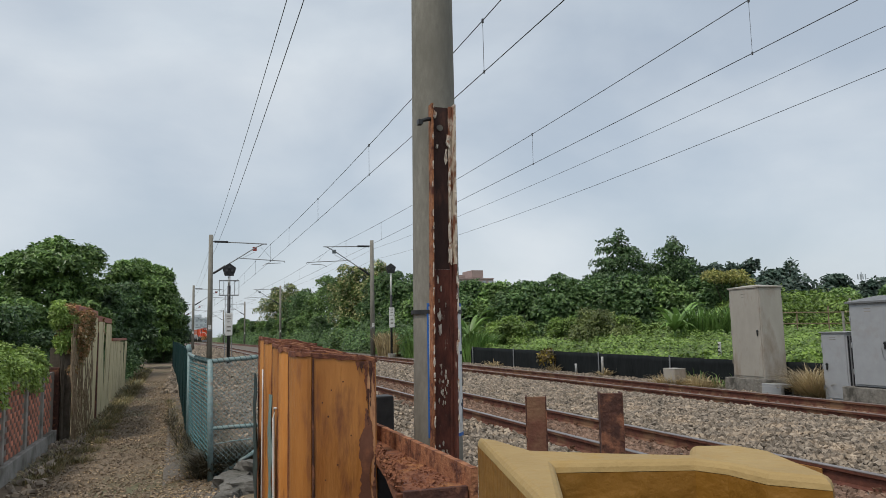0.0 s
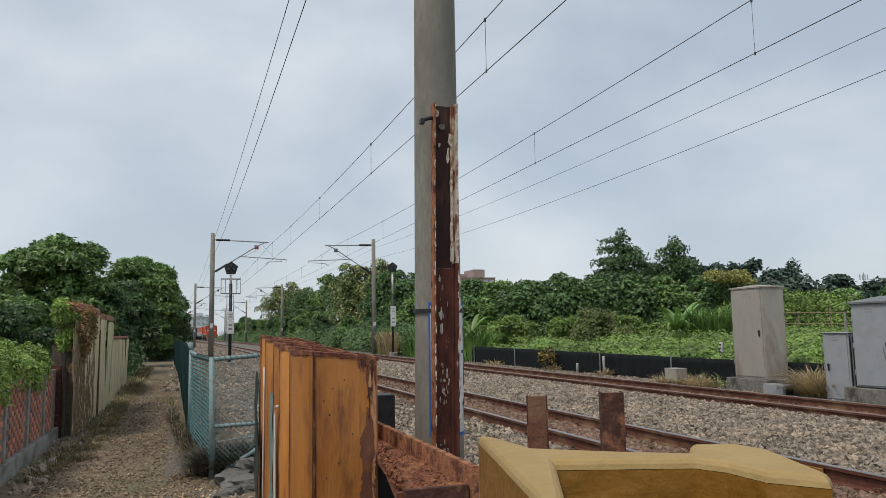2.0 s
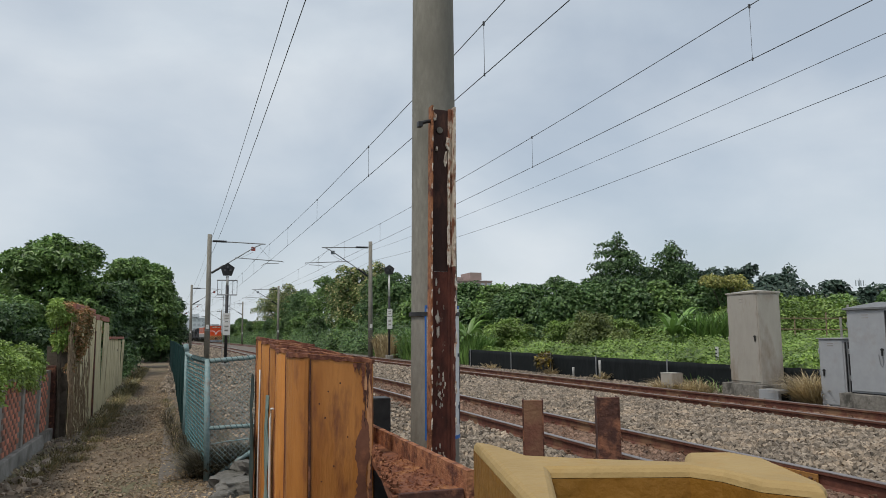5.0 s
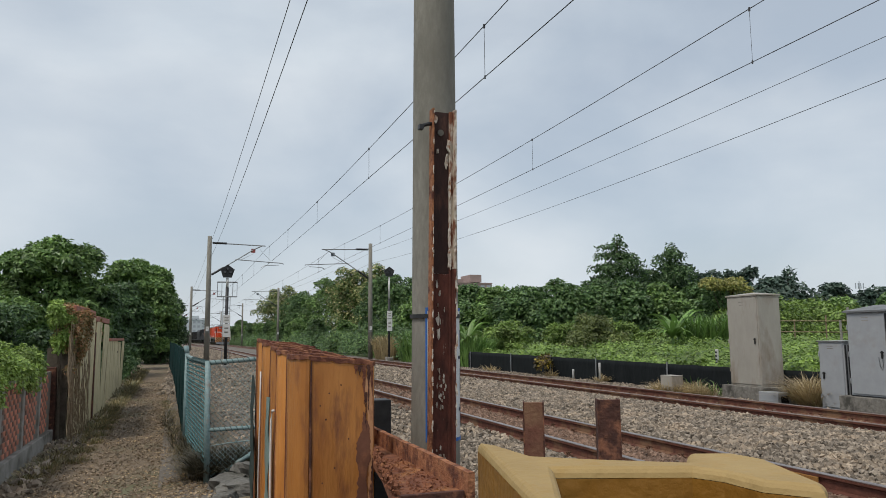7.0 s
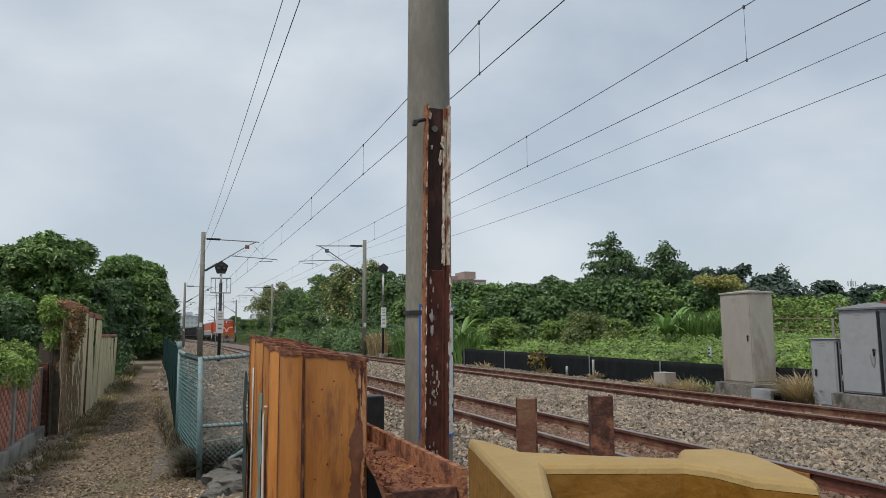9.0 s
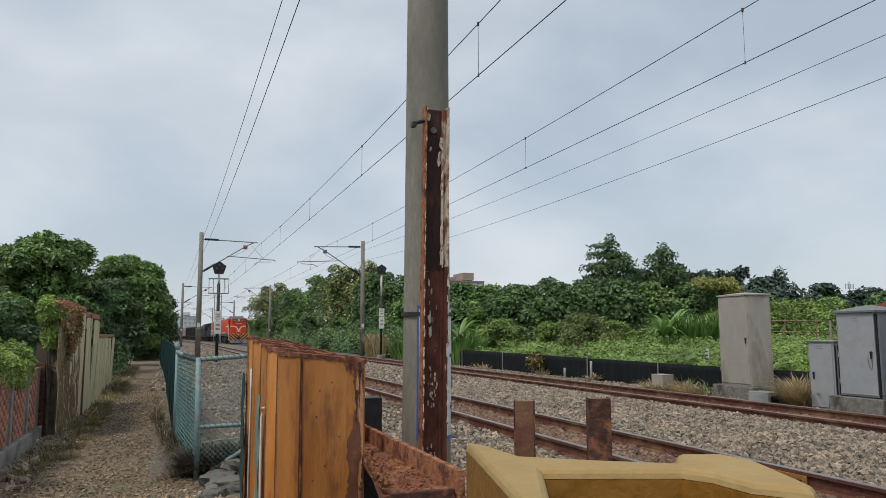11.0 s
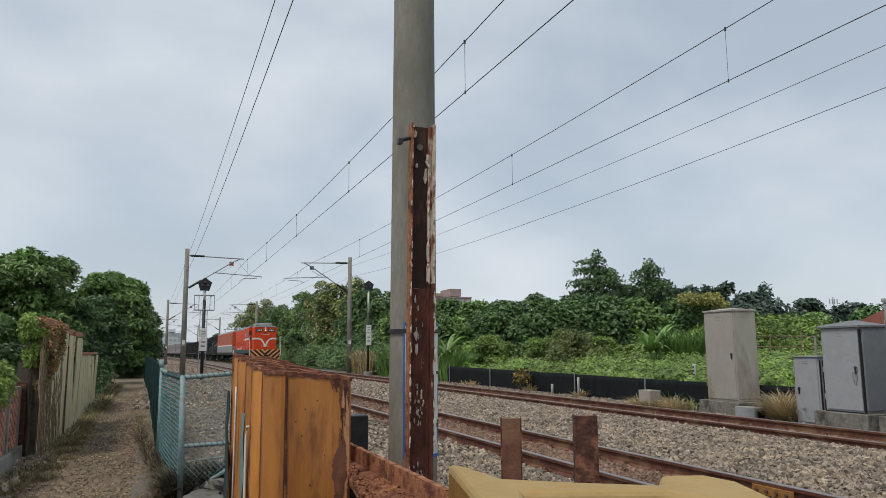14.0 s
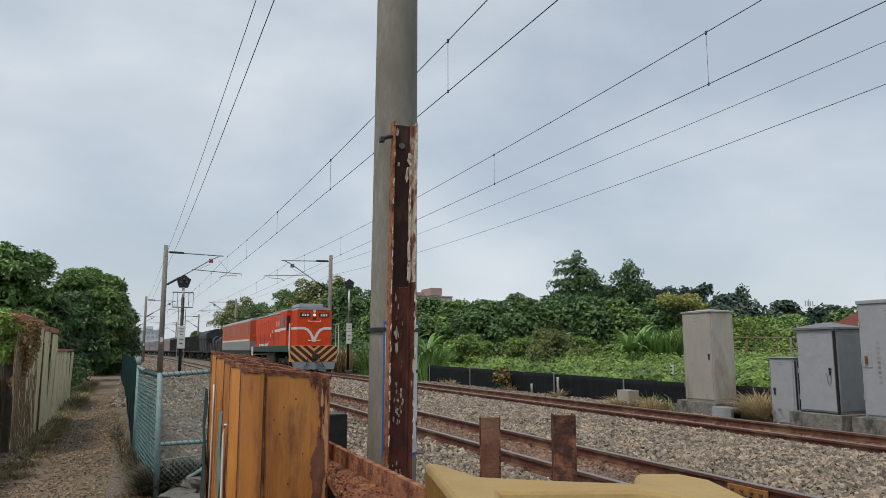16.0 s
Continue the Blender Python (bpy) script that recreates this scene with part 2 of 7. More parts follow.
class Geo:
    """Collects faces for one mesh."""

    def __init__(self):
        self.v, self.f = [], []

    def add(self, vs, fs):
        k = len(self.v)
        self.v += [tuple(p) for p in vs]
        self.f += [tuple(i + k for i in q) for q in fs]
        return self

    def box(self, x0, x1, y0, y1, z0, z1, b=0.0):
        if not b:
            vs = [(x, y, z) for z in (z0, z1) for y in (y0, y1) for x in (x0, x1)]
            return self.add(vs, [(0, 2, 3, 1), (4, 5, 7, 6), (0, 1, 5, 4), (2, 6, 7, 3), (0, 4, 6, 2), (1, 3, 7, 5)])
        bm = bmesh.new()
        bmesh.ops.create_cube(bm, size=1, matrix=Matrix.Translation(((x0 + x1) / 2, (y0 + y1) / 2, (z0 + z1) / 2)) @ Matrix.Diagonal((x1 - x0, y1 - y0, z1 - z0, 1)))
        bmesh.ops.bevel(bm, geom=list(bm.edges), offset=b, segments=2, affect="EDGES", profile=0.5)
        self.bm(bm)
        return self

    def bm(self, bm):
        bm.verts.index_update()
        self.add([v.co for v in bm.verts], [[v.index for v in q.verts] for q in bm.faces])
        bm.free()

    def prism(self, poly, z0, z1):
        n = len(poly)
        vs = [(x, y, z0) for x, y in poly] + [(x, y, z1) for x, y in poly]
        return self.add(vs, [tuple(range(n - 1, -1, -1)), tuple(range(n, 2 * n))] + [(i, (i + 1) % n, n + (i + 1) % n, n + i) for i in range(n)])

    def tube(self, pts, r, n=8, r2=None):
        """A round bar along a line of points, from radius r to r2."""
        pts = [Vector(p) for p in pts]
        r2 = r if r2 is None else r2
        vs, fs = [], []
        for i, p in enumerate(pts):
            d = (pts[min(i + 1, len(pts) - 1)] - pts[max(i - 1, 0)]).normalized()
            a = d.orthogonal().normalized() if abs(d.z) < 0.95 else Vector((1, 0, 0))
            a = (a - d * a.dot(d)).normalized()
            c = d.cross(a)
            rr = r + (r2 - r) * i / max(1, len(pts) - 1)
            vs += [p + (a * math.cos(6.28319 * k / n) + c * math.sin(6.28319 * k / n)) * rr for k in range(n)]
        for i in range(len(pts) - 1):
            fs += [(i * n + k, i * n + (k + 1) % n, (i + 1) * n + (k + 1) % n, (i + 1) * n + k) for k in range(n)]
        fs += [tuple(range(n - 1, -1, -1)), tuple((len(pts) - 1) * n + k for k in range(n))]
        return self.add(vs, fs)

    def sweep(self, sect, y0, y1):
        """A closed section in x and z, drawn out along y."""
        n = len(sect)
        vs = [(x, y0, z) for x, z in sect] + [(x, y1, z) for x, z in sect]
        return self.add(vs, [tuple(range(n)), tuple(range(2 * n - 1, n - 1, -1))] + [(i, n + i, n + (i + 1) % n, (i + 1) % n) for i in range(n)])

    def along(self, sect, ys):
        """A closed section in x and z, drawn along the curve of the line."""
        n = len(sect)
        vs = [(x + bend(y), y, z) for y in ys for x, z in sect]
        fs = [tuple(range(n)), tuple(range(len(vs) - 1, len(vs) - n - 1, -1))]
        for j in range(len(ys) - 1):
            fs += [(j * n + i, j * n + n + i, j * n + n + (i + 1) % n, j * n + (i + 1) % n) for i in range(n)]
        return self.add(vs, fs)

    def mesh(self, name, mat, smooth=False):
        me = bpy.data.meshes.new(name)
        me.from_pydata(self.v, [], self.f)
        me.materials.append(mat)
        if smooth:
            me.polygons.foreach_set("use_smooth", [True] * len(me.polygons))
        me.update()
        return me


def part(name, geo, mat, parent, label="", smooth=False):
    ob = new(name, geo if isinstance(geo, bpy.types.Mesh) else geo.mesh(name, mat, smooth))
    ob.parent = parent
    if label:
        tagged(ob, label)
    return ob


def thing(name, m, label, category, group="", kind=""):
    ob = new(name)
    ob.matrix_basis = m
    ob.empty_display_size = 0.2
    return tagged(ob, label, category, group, kind)


def single(name, geo, mat, label, category, group="", kind="", m=None, smooth=False):
    ob = new(name, geo.mesh(name, mat, smooth))
    if m is not None:
        ob.matrix_basis = m
    return tagged(ob, label, category, group, kind)


def quick_mesh(name, verts, faces, mat):
    """A large mesh from arrays: verts (n, 3), faces (m, k)."""
    me = bpy.data.meshes.new(name)
    k = faces.shape[1]
    me.vertices.add(len(verts))
    me.vertices.foreach_set("co", np.ascontiguousarray(verts, dtype=np.float32).ravel())
    me.loops.add(faces.size)
    me.loops.foreach_set("vertex_index", np.ascontiguousarray(faces, dtype=np.int32).ravel())
    me.polygons.add(len(faces))
    me.polygons.foreach_set("loop_start", np.arange(0, faces.size, k, dtype=np.int32))
    me.materials.append(mat)
    me.update(calc_edges=True)
    me.polygons.foreach_set("use_smooth", np.zeros(len(faces), dtype=bool))
    return me


def rand_rot(rng, n):
    q = rng.normal(size=(n, 4))
    q /= np.linalg.norm(q, axis=1)[:, None]
    w, x, y, z = q.T
    return np.stack([np.stack([1 - 2 * (y * y + z * z), 2 * (x * y - z * w), 2 * (x * z + y * w)], 1),
                     np.stack([2 * (x * y + z * w), 1 - 2 * (x * x + z * z), 2 * (y * z - x * w)], 1),
                     np.stack([2 * (x * z - y * w), 2 * (y * z + x * w), 1 - 2 * (x * x + y * y)], 1)], 1)


HEX_V = 0.72 * np.array([(x, y, z) for z in (-1, 1) for y in (-1, 1) for x in (-1, 1)], float)
HEX_F = np.array([(0, 2, 3), (0, 3, 1), (4, 5, 7), (4, 7, 6), (0, 1, 5), (0, 5, 4), (2, 6, 7), (2, 7, 3), (0, 4, 6), (0, 6, 2), (1, 3, 7), (1, 7, 5)])


def stones(name, rng, xyz, size, mat):
    """Broken stones, each turned, squeezed and chipped on its own."""
    n = len(xyz)
    v = np.repeat(HEX_V[None], n, 0) * rng.uniform(0.60, 1.20, (n, 8, 1)) + rng.normal(0, 0.12, (n, 8, 3))
    v = v * rng.uniform(0.65, 1.35, (n, 1, 3))
    v = np.einsum("nij,nkj->nki", rand_rot(rng, n), v) * size[:, None, None] + xyz[:, None, :]
    f = (HEX_F[None] + 8 * np.arange(n)[:, None, None]).reshape(-1, 3)
    return quick_mesh(name, v.reshape(-1, 3), f, mat)


def leaves(name, rng, xyz, out, size, mat, droop=0.3, aspect=0.5):
    """Leaves: folded diamonds of four corners and a rib, at the given places, leaning outwards."""
    n = len(xyz)
    u = out * 0.9 + rng.normal(size=(n, 3)) * 0.5
    u[:, 2] += 0.55
    u /= np.linalg.norm(u, axis=1)[:, None]
    d = out * 0.5 + rng.normal(size=(n, 3)) * 0.9
    d[:, 2] -= droop
    d -= u * np.sum(d * u, axis=1)[:, None]
    d /= np.linalg.norm(d, axis=1)[:, None] + 1e-9
    s = np.cross(u, d)
    L = size[:, None]
    a = xyz
    b = xyz + d * L * 0.45 + s * L * aspect * 0.5 + u * L * 0.10
    c = xyz + d * L
    e = xyz + d * L * 0.45 - s * L * aspect * 0.5 + u * L * 0.10
    v = np.stack([a, b, c, e], 1).reshape(-1, 3)
    k = 4 * np.arange(n)[:, None]
    f = np.concatenate([k + np.array([0, 1, 2]), k + np.array([0, 2, 3])], 0)
    return quick_mesh(name, v, f, mat)


def lumps(rng, blobs, n, fill=0.25):
    """Places and outward ways on a heap of uneven round clumps (x, y, z, radius, height)."""
    b = np.array(blobs, float)
    w = b[:, 3] * (b[:, 3] + b[:, 4])
    i = rng.choice(len(b), n, p=w / w.sum())
    d = rng.normal(size=(n, 3))
    d /= np.linalg.norm(d, axis=1)[:, None]
    d[:, 2] = np.where(d[:, 2] < -0.35, -d[:, 2], d[:, 2])
    bump = 1 + 0.13 * np.sin(d[:, 0] * 7 + i * 1.7) * np.sin(d[:, 1] * 6 + i) + 0.10 * np.sin(d[:, 2] * 9 + i * 2.3)
    r = bump * np.where(rng.random(n) < fill, rng.uniform(0.45, 0.95, n), rng.uniform(0.88, 1.06, n))
    p = b[i, :3] + d * r[:, None] * np.stack([b[i, 3], b[i, 3], b[i, 4]], 1)
    return p, d


# ---- ground ----
def height(x, y):
    """The lie of the land: sunken path, ballast bed under both tracks, flat field beyond."""
    if x < 0.95:
        return -0.30
    if x < 1.9:
        return -0.30 + 0.10 * (x - 0.95) / 0.95
    if x < 11.2:
        return -0.20
    if x < 12.0:
        return -0.20 - 0.06 * (x - 11.2) / 0.8
    return -0.26


rng = np.random.default_rng(7)
gx = [-900, -300, -60, -20, -8, -4, -2.2, -1.6, -1, -0.4, 0.1, 0.6, 0.95, 1.4, 1.9, 3, 4.4, 5.5, 7, 9, 10.4, 11.2, 12, 13.2, 14, 20, 40, 120, 400, 1500]
gy = [-300, -40, -8, -2, 1, 2, 3, 4, 5, 6, 7, 8, 9, 10, 12, 14, 17, 20, 25, 30, 40, 60, 100, 200, 500, 2500]
gg = Geo()
gg.add([(x, y, height(x, y) - 0.02) for y in gy for x in gx], [(j * len(gx) + i, j * len(gx) + i + 1, (j + 1) * len(gx) + i + 1, (j + 1) * len(gx) + i) for j in range(len(gy) - 1) for i in range(len(gx) - 1)])
single("ground", gg, M_SOIL, "flat green field soil beside the railway", "ground", kind="structure")

# the path: trodden dirt, slightly dished and uneven
pg = Geo()
py = [-20 + 1.5 * i for i in range(14)] + [1.0 + 0.5 * i for i in range(80)] + [42 + 3 * i for i in range(12)]


def path_mid(y):
    return -0.62 - 0.012 * max(0, y - 8) - 0.00012 * max(0, y - 20) ** 2


pw = [-1.35, -1.1, -0.8, -0.5, -0.25, 0, 0.25, 0.5, 0.75, 1.0, 1.45]
pg.add([(path_mid(y) + u * (1.0 if y > 8 else 1.05), y, -0.29 + 0.05 * max(0, abs(u) - 0.75) + 0.018 * noise.noise((u * 1.5, y * 0.8, 3)) + 0.012 * noise.noise((u * 5, y * 4, 1))) for y in py for u in pw],
       [(j * 11 + i, j * 11 + i + 1, j * 11 + i + 12, j * 11 + i + 11) for j in range(len(py) - 1) for i in range(10)])
single("path", pg, M_DIRT, "trodden dirt and gravel footpath beside the line", "path", kind="structure", smooth=True)

# stony verge between the path and the ballast
vg = Geo()
vy = [-20 + 2.0 * i for i in range(14)] + [8.0 + 1.0 * i for i in range(40)] + [50 + 10 * i for i in range(30)]
vx = [-0.2, 0.2, 0.5, 0.8, 1.1, 1.5]
vg.add([(x + bend(y) - 0.012 * max(0, min(y, 60) - 8), y, -0.277 + 0.02 * noise.noise((x * 3, y, 2))) if i < 5 else (x + bend(y), y, -0.262) for y in vy for i, x in enumerate(vx)],
       [(j * 6 + i, j * 6 + i + 1, j * 6 + i + 7, j * 6 + i + 6) for j in range(len(vy) - 1) for i in range(5)])
single("verge", vg, M_BED, "bare brown stony verge beside the ballast", "ground", kind="structure", smooth=True)

# ballast bed under both tracks
bg = Geo()
bx = [1.35, 1.9, 2.6, 3.4, 4.1, 4.4, 4.97, 5.5, 5.9, 6.5, 7.2, 8.0, 8.8, 9.14, 9.7, 10.26, 10.9, 11.7, 13.45]
bz = [-0.29, -0.20, -0.17, -0.16, -0.15, -0.155, -0.165, -0.155, -0.14, -0.10, -0.075, -0.08, -0.12, -0.155, -0.165, -0.155, -0.15, -0.25, -0.27]
by = [-6 + 1.0 * i for i in range(40)] + [36 + 12 * i for i in range(60)]
bg.add([(x + bend(y), y, z + 0.02 * noise.noise((x * 2, y * 0.9, 0))) for y in by for x, z in zip(bx, bz)],
       [(j * 19 + i, j * 19 + i + 1, j * 19 + i + 20, j * 19 + i + 19) for j in range(len(by) - 1) for i in range(18)])
single("ballast_bed", bg, M_BED, "grey-brown crushed stone bed under the tracks", "ballast", kind="structure", smooth=True)


def bed_z(x):
    return np.interp(x, bx, bz)


def scatter(n, x0, x1, y0, y1, power=1.0):
    x = rng.uniform(x0, x1, n)
    y = y0 + (y1 - y0) * rng.random(n) ** power
    return x, y


def ballast(name, n, x0, x1, y0, y1, s0, s1, mat, label, lift=0.0, power=1.0):
    x, y = scatter(n, x0, x1, y0, y1, power)
    s = rng.uniform(s0, s1, n)
    z = bed_z(x) + s * 0.35 + lift * rng.random(n)
    ob = new(name, stones(name, rng, np.stack([x - 1.45e-4 * np.maximum(0, y - 30) ** 2, y, z], 1), s, mat))
    return tagged(ob, label, "ballast", kind="stuff")


ballast("ballast_stones", 15000, 1.45, 4.25, 1.6, 9, 0.013, 0.030, M_STONE, "loose grey crushed stones beside the near track", 0.02)
ballast("ballast_stones", 38000, 5.75, 8.95, 2.4, 17, 0.016, 0.037, M_STONE, "heaped grey crushed stones between the tracks", 0.04)
ballast("ballast_stones", 9000, 5.75, 8.95, 17, 50, 0.03, 0.055, M_STONE, "heaped grey crushed stones between the tracks", 0.02, 1.5)
ballast("ballast_stones", 11000, 1.3, 4.3, 9, 60, 0.018, 0.042, M_STONE, "loose grey crushed stones beside the near track", 0.02, 1.6)
ballast("ballast_stones", 10000, 10.45, 13.0, 6, 40, 0.018, 0.036, M_STONE, "grey crushed stones on the far shoulder", 0.02, 1.4)
ballast("ballast_stones", 9000, -0.6, 4.3, 22, 130, 0.035, 0.07, M_STONE, "loose grey-brown stones on the shoulder of the line", 0.02, 1.5)
ballast("brown_ballast_stones", 7000, 4.52, 5.42, 2.2, 14, 0.018, 0.034, M_BROWNSTONE, "rust-brown crushed stones between the rails")
ballast("brown_ballast_stones", 5000, 4.1, 5.85, 13, 46, 0.025, 0.05, M_BROWNSTONE, "rust-brown crushed stones between the rails", 0, 1.4)
ballast("brown_ballast_stones", 3000, 9.26, 10.14, 6, 30, 0.025, 0.045, M_BROWNSTONE, "rust-brown crushed stones between the rails")


# ---- tracks ----
def rail_sections():
    foot = [(-0.062, -0.150), (0.062, -0.150), (0.062, -0.142), (0.012, -0.126), (0.009, -0.045), (0.034, -0.034), (0.034, -0.010), (-0.034, -0.010), (-0.034, -0.034), (-0.009, -0.045), (-0.012, -0.126), (-0.062, -0.142)]
    head = [(-0.033, -0.010), (0.033, -0.010), (0.033, -0.004), (0.026, 0.0), (-0.026, 0.0), (-0.033, -0.004)]
    return foot, head


RAIL_Y = [-20, 10, 30] + [30 + 10 * k for k in range(1, 50)]


def track(cx, label, top):
    t = thing("railway_track", pose(cx, 0, 0), label, "railway track", "tracks")
    foot, head = rail_sections()
    for s in (-0.5585, 0.5585):
        r = part("rail", Geo().along([(x + s, z) for x, z in foot], RAIL_Y), M_RAILSIDE, t, "rust-brown steel rail")
        part("rail_head", Geo().along([(x + s, z + 0.001) for x, z in head], RAIL_Y), top, r, "polished running surface")
    slp = Geo().box(-1.1, 1.1, -0.11, 0.11, -0.30, -0.152, 0.015).mesh("sleeper", M_SLEEPER)
    clips = []
    for e in (-1, 1):
        cg = Geo().tube([(e * 0.075, -0.03, -0.145), (e * 0.105, -0.03, -0.10), (e * 0.06, 0.0, -0.10), (e * 0.105, 0.03, -0.10), (e * 0.075, 0.03, -0.145)], 0.012, 5)
        cg.box(min(e * 0.05, e * 0.12), max(e * 0.05, e * 0.12), -0.05, 0.05, -0.152, -0.132)
        clips.append(cg.mesh("rail_clip", M_CLIP))
    for i in range(70):
        y = 0.3 + 0.62 * i
        o = part("sleeper", slp, None, t)
        o.location = (bend(y), y, 0)
        if i < 42:
            for s in (-0.5585, 0.5585):
                for cm in clips:
                    c = part("rail_clip", cm, None, t, "rusty spring clip")
                    c.location = (s + bend(y), y, 0)
    return t


near_track = track(4.97, "railway track with rusty rails on crushed stone, nearer line", M_RAILTOP)
jt = part("rail_joint", Geo().box(0.505, 0.522, 5.24, 5.74, -0.125, -0.035, 0.006), mk("orange_joint_rust", (0.20, 0.085, 0.02), (0.36, 0.18, 0.05), 20, 0.9, 0.5), near_track, "orange rusted joint plate")
for k in range(4):
    part("bolt", Geo().tube([(0.503, 5.31 + 0.12 * k, -0.08), (0.482, 5.31 + 0.12 * k, -0.08)], 0.018, 6), M_CLIP, jt)
track(9.70, "railway track with rusty rails on crushed stone, farther line", M_DULLTOP)


# ---- masts and overhead wires ----
def mast(x, y, h, side, label, arm=True, r0=0.17, r1=0.13):
    """A round concrete mast with a bracket over the track; side: +1 when the track lies towards +x."""
    m = thing("catenary_mast", pose(x + bend(y), y, -0.25), label, "catenary mast", "catenary masts")
    part("pole", Geo().tube([(0, 0, 0), (0, 0, h * 0.5), (0, 0, h)], r0, 16, r1), M_POLE, m, smooth=True)
    part("label_plate", Geo().box(-0.09 * 1, 0.09, -r0 - 0.012, -r0 - 0.002, 2.0, 2.26), plain_white, m, "small white plate")
    part("band", Geo().tube([(0, 0, 1.9), (0, 0, 1.95)], r0 + 0.006, 12), M_STEEL, m)
    if arm:
        L = 3.45 * side
        part("top_tube", Geo().tube([(0, 0, h - 0.42), (L, 0, h - 0.52)], 0.035, 8), M_STEEL, m)
        part("stay_tube", Geo().tube([(0, 0, h - 2.55), (L * 0.80, 0, h - 0.75), (L * 0.95, 0, h - 0.50)], 0.035, 8), M_STEEL, m)
        part("insulator", Geo().tube([(L * 0.06, 0, h - 0.425), (L * 0.30, 0, h - 0.435)], 0.07, 10), M_DARK, m, "dark ribbed insulator")
        part("insulator", Geo().tube([(L * 0.05, 0, h - 2.44), (L * 0.26, 0, h - 1.97)], 0.07, 10), M_DARK, m, "dark ribbed insulator")
        part("steady_arm", Geo().tube([(L * 0.46, 0, h - 1.45), (L * 1.33, 0, h - 1.62), (L * 1.33, 0, h - 1.72)], 0.028, 8).tube([(L * 0.55, 0, h - 1.47), (L * 0.78, 0, h - 1.05)], 0.012, 5).tube([(L * 1.12, 0, h - 1.57), (L * 0.9, 0, h - 0.75)], 0.008, 5), M_STEEL, m)
        part("registration_arm", Geo().tube([(L * 1.25, 0, h - 1.74), (L * 1.0, 0, h - 1.78), (L * 0.93, 0, h - 1.92)], 0.02, 6), M_STEEL, m)
        part("number_flag", Geo().box(L * 0.78 - 0.13, L * 0.78 + 0.13, -0.02, 0.02, h - 0.98, h - 0.72), flag_red if side > 0 else flag_blue, m, "small square marker")
    return m


plain_white = mk("white_plate", (0.55, 0.54, 0.52), (0.68, 0.67, 0.65), 9, 0.6, 0.1, stain=(0.40, 0.37, 0.33), stain_scale=5, stain_at=0.62)
flag_red = plain("red_marker", (0.30, 0.07, 0.06))
flag_blue = plain("grey_marker", (0.09, 0.11, 0.13))

for i, y in enumerate((47.6, 95, 141, 186, 232, 290)):
    mast(1.45, y, 7.95, 1, "grey concrete mast with bracket over the nearer track")
for i, y in enumerate((49.7, 97.5, 143, 188, 234)):
    mast(12.4, y, 8.1, -1, "grey concrete mast with bracket over the farther track")

# wires: each span sags between masts
def span(x, z, ends, sag, r, zend=None):
    g = Geo()
    for (y0, y1) in ends:
        pts = []
        for k in range(13):
            u = k / 12
            pts.append((x + bend(y0) * (1 - u) + bend(y1) * u, y0 + (y1 - y0) * u, z + ((z if zend is None else zend) - z) * u - 4 * sag * u * (1 - u)))
        g.tube(pts, r, 5)
    return g


SP1 = [(-41, 4.4), (4.4, 47.6), (47.6, 95), (95, 141), (141, 186), (186, 232), (232, 290)]
SP2 = [(-39, 5.2), (5.2, 49.7), (49.7, 97.5), (97.5, 143), (143, 188), (188, 234)]
for x, spans, zm, zc, off in ((4.97, SP1, 7.02, 5.92, 0.035), (9.70, SP2, 7.36, 6.24, 0.09)):
    w = thing("overhead_line", pose(0, 0, 0), "thin dark contact line with messenger and droppers", "overhead wire", "overhead wires")
    for s_ in spans:
        part("messenger_wire", span(x, zm, [s_], 0.30, 0.009), M_WIRE, w)
        part("contact_wire", span(x, zc, [s_], 0.05, 0.0085), M_WIRE, w)
    for (a, b) in spans[:4]:
        for k in range(1, 6):
            u = k * 0.2 - off
            y = a + (b - a) * u
            xd = x + bend(a) * (1 - u) + bend(b) * u
            z1, z0 = zm - 4 * 0.30 * u * (1 - u), zc - 4 * 0.05 * u * (1 - u)
            part("dropper", Geo().tube([(xd, y, z0 - 0.02), (xd, y, z1 + 0.02)], 0.005, 4).tube([(xd, y, z1 - 0.04), (xd, y, z1 + 0.03)], 0.022, 6).tube([(xd, y, z0 - 0.03), (xd, y, z0 + 0.03)], 0.016, 6), M_WIRE, w)
for x, spans, za, zb, sag in ((1.42, SP1, 6.62, 6.98, 0.26), (1.42, SP1, 5.85, 6.10, 0.36), (12.4, SP2, 6.92, 7.2, 0.28), (12.4, SP2, 6.17, 6.45, 0.44)):
    for k, s_ in enumerate(spans):
        single("feeder_wire", span(x, za if k == 1 else zb, [s_], sag, 0.0068, za if k == 0 else zb), M_WIRE, "thin dark feeder cable strung between masts", "overhead wire", "overhead wires")


# ---- the near concrete mast with its plates, and the rusty channel strapped to it ----
M_NAVY = plain("navy_paint", (0.012, 0.022, 0.055))
M_BLUE = plain("blue_paint", (0.03, 0.13, 0.42))
M_WHITE = mk("white_enamel", (0.62, 0.63, 0.64), (0.74, 0.75, 0.76), 9, 0.45, 0.05, stain=(0.50, 0.47, 0.43), stain_scale=6, stain_at=0.64)


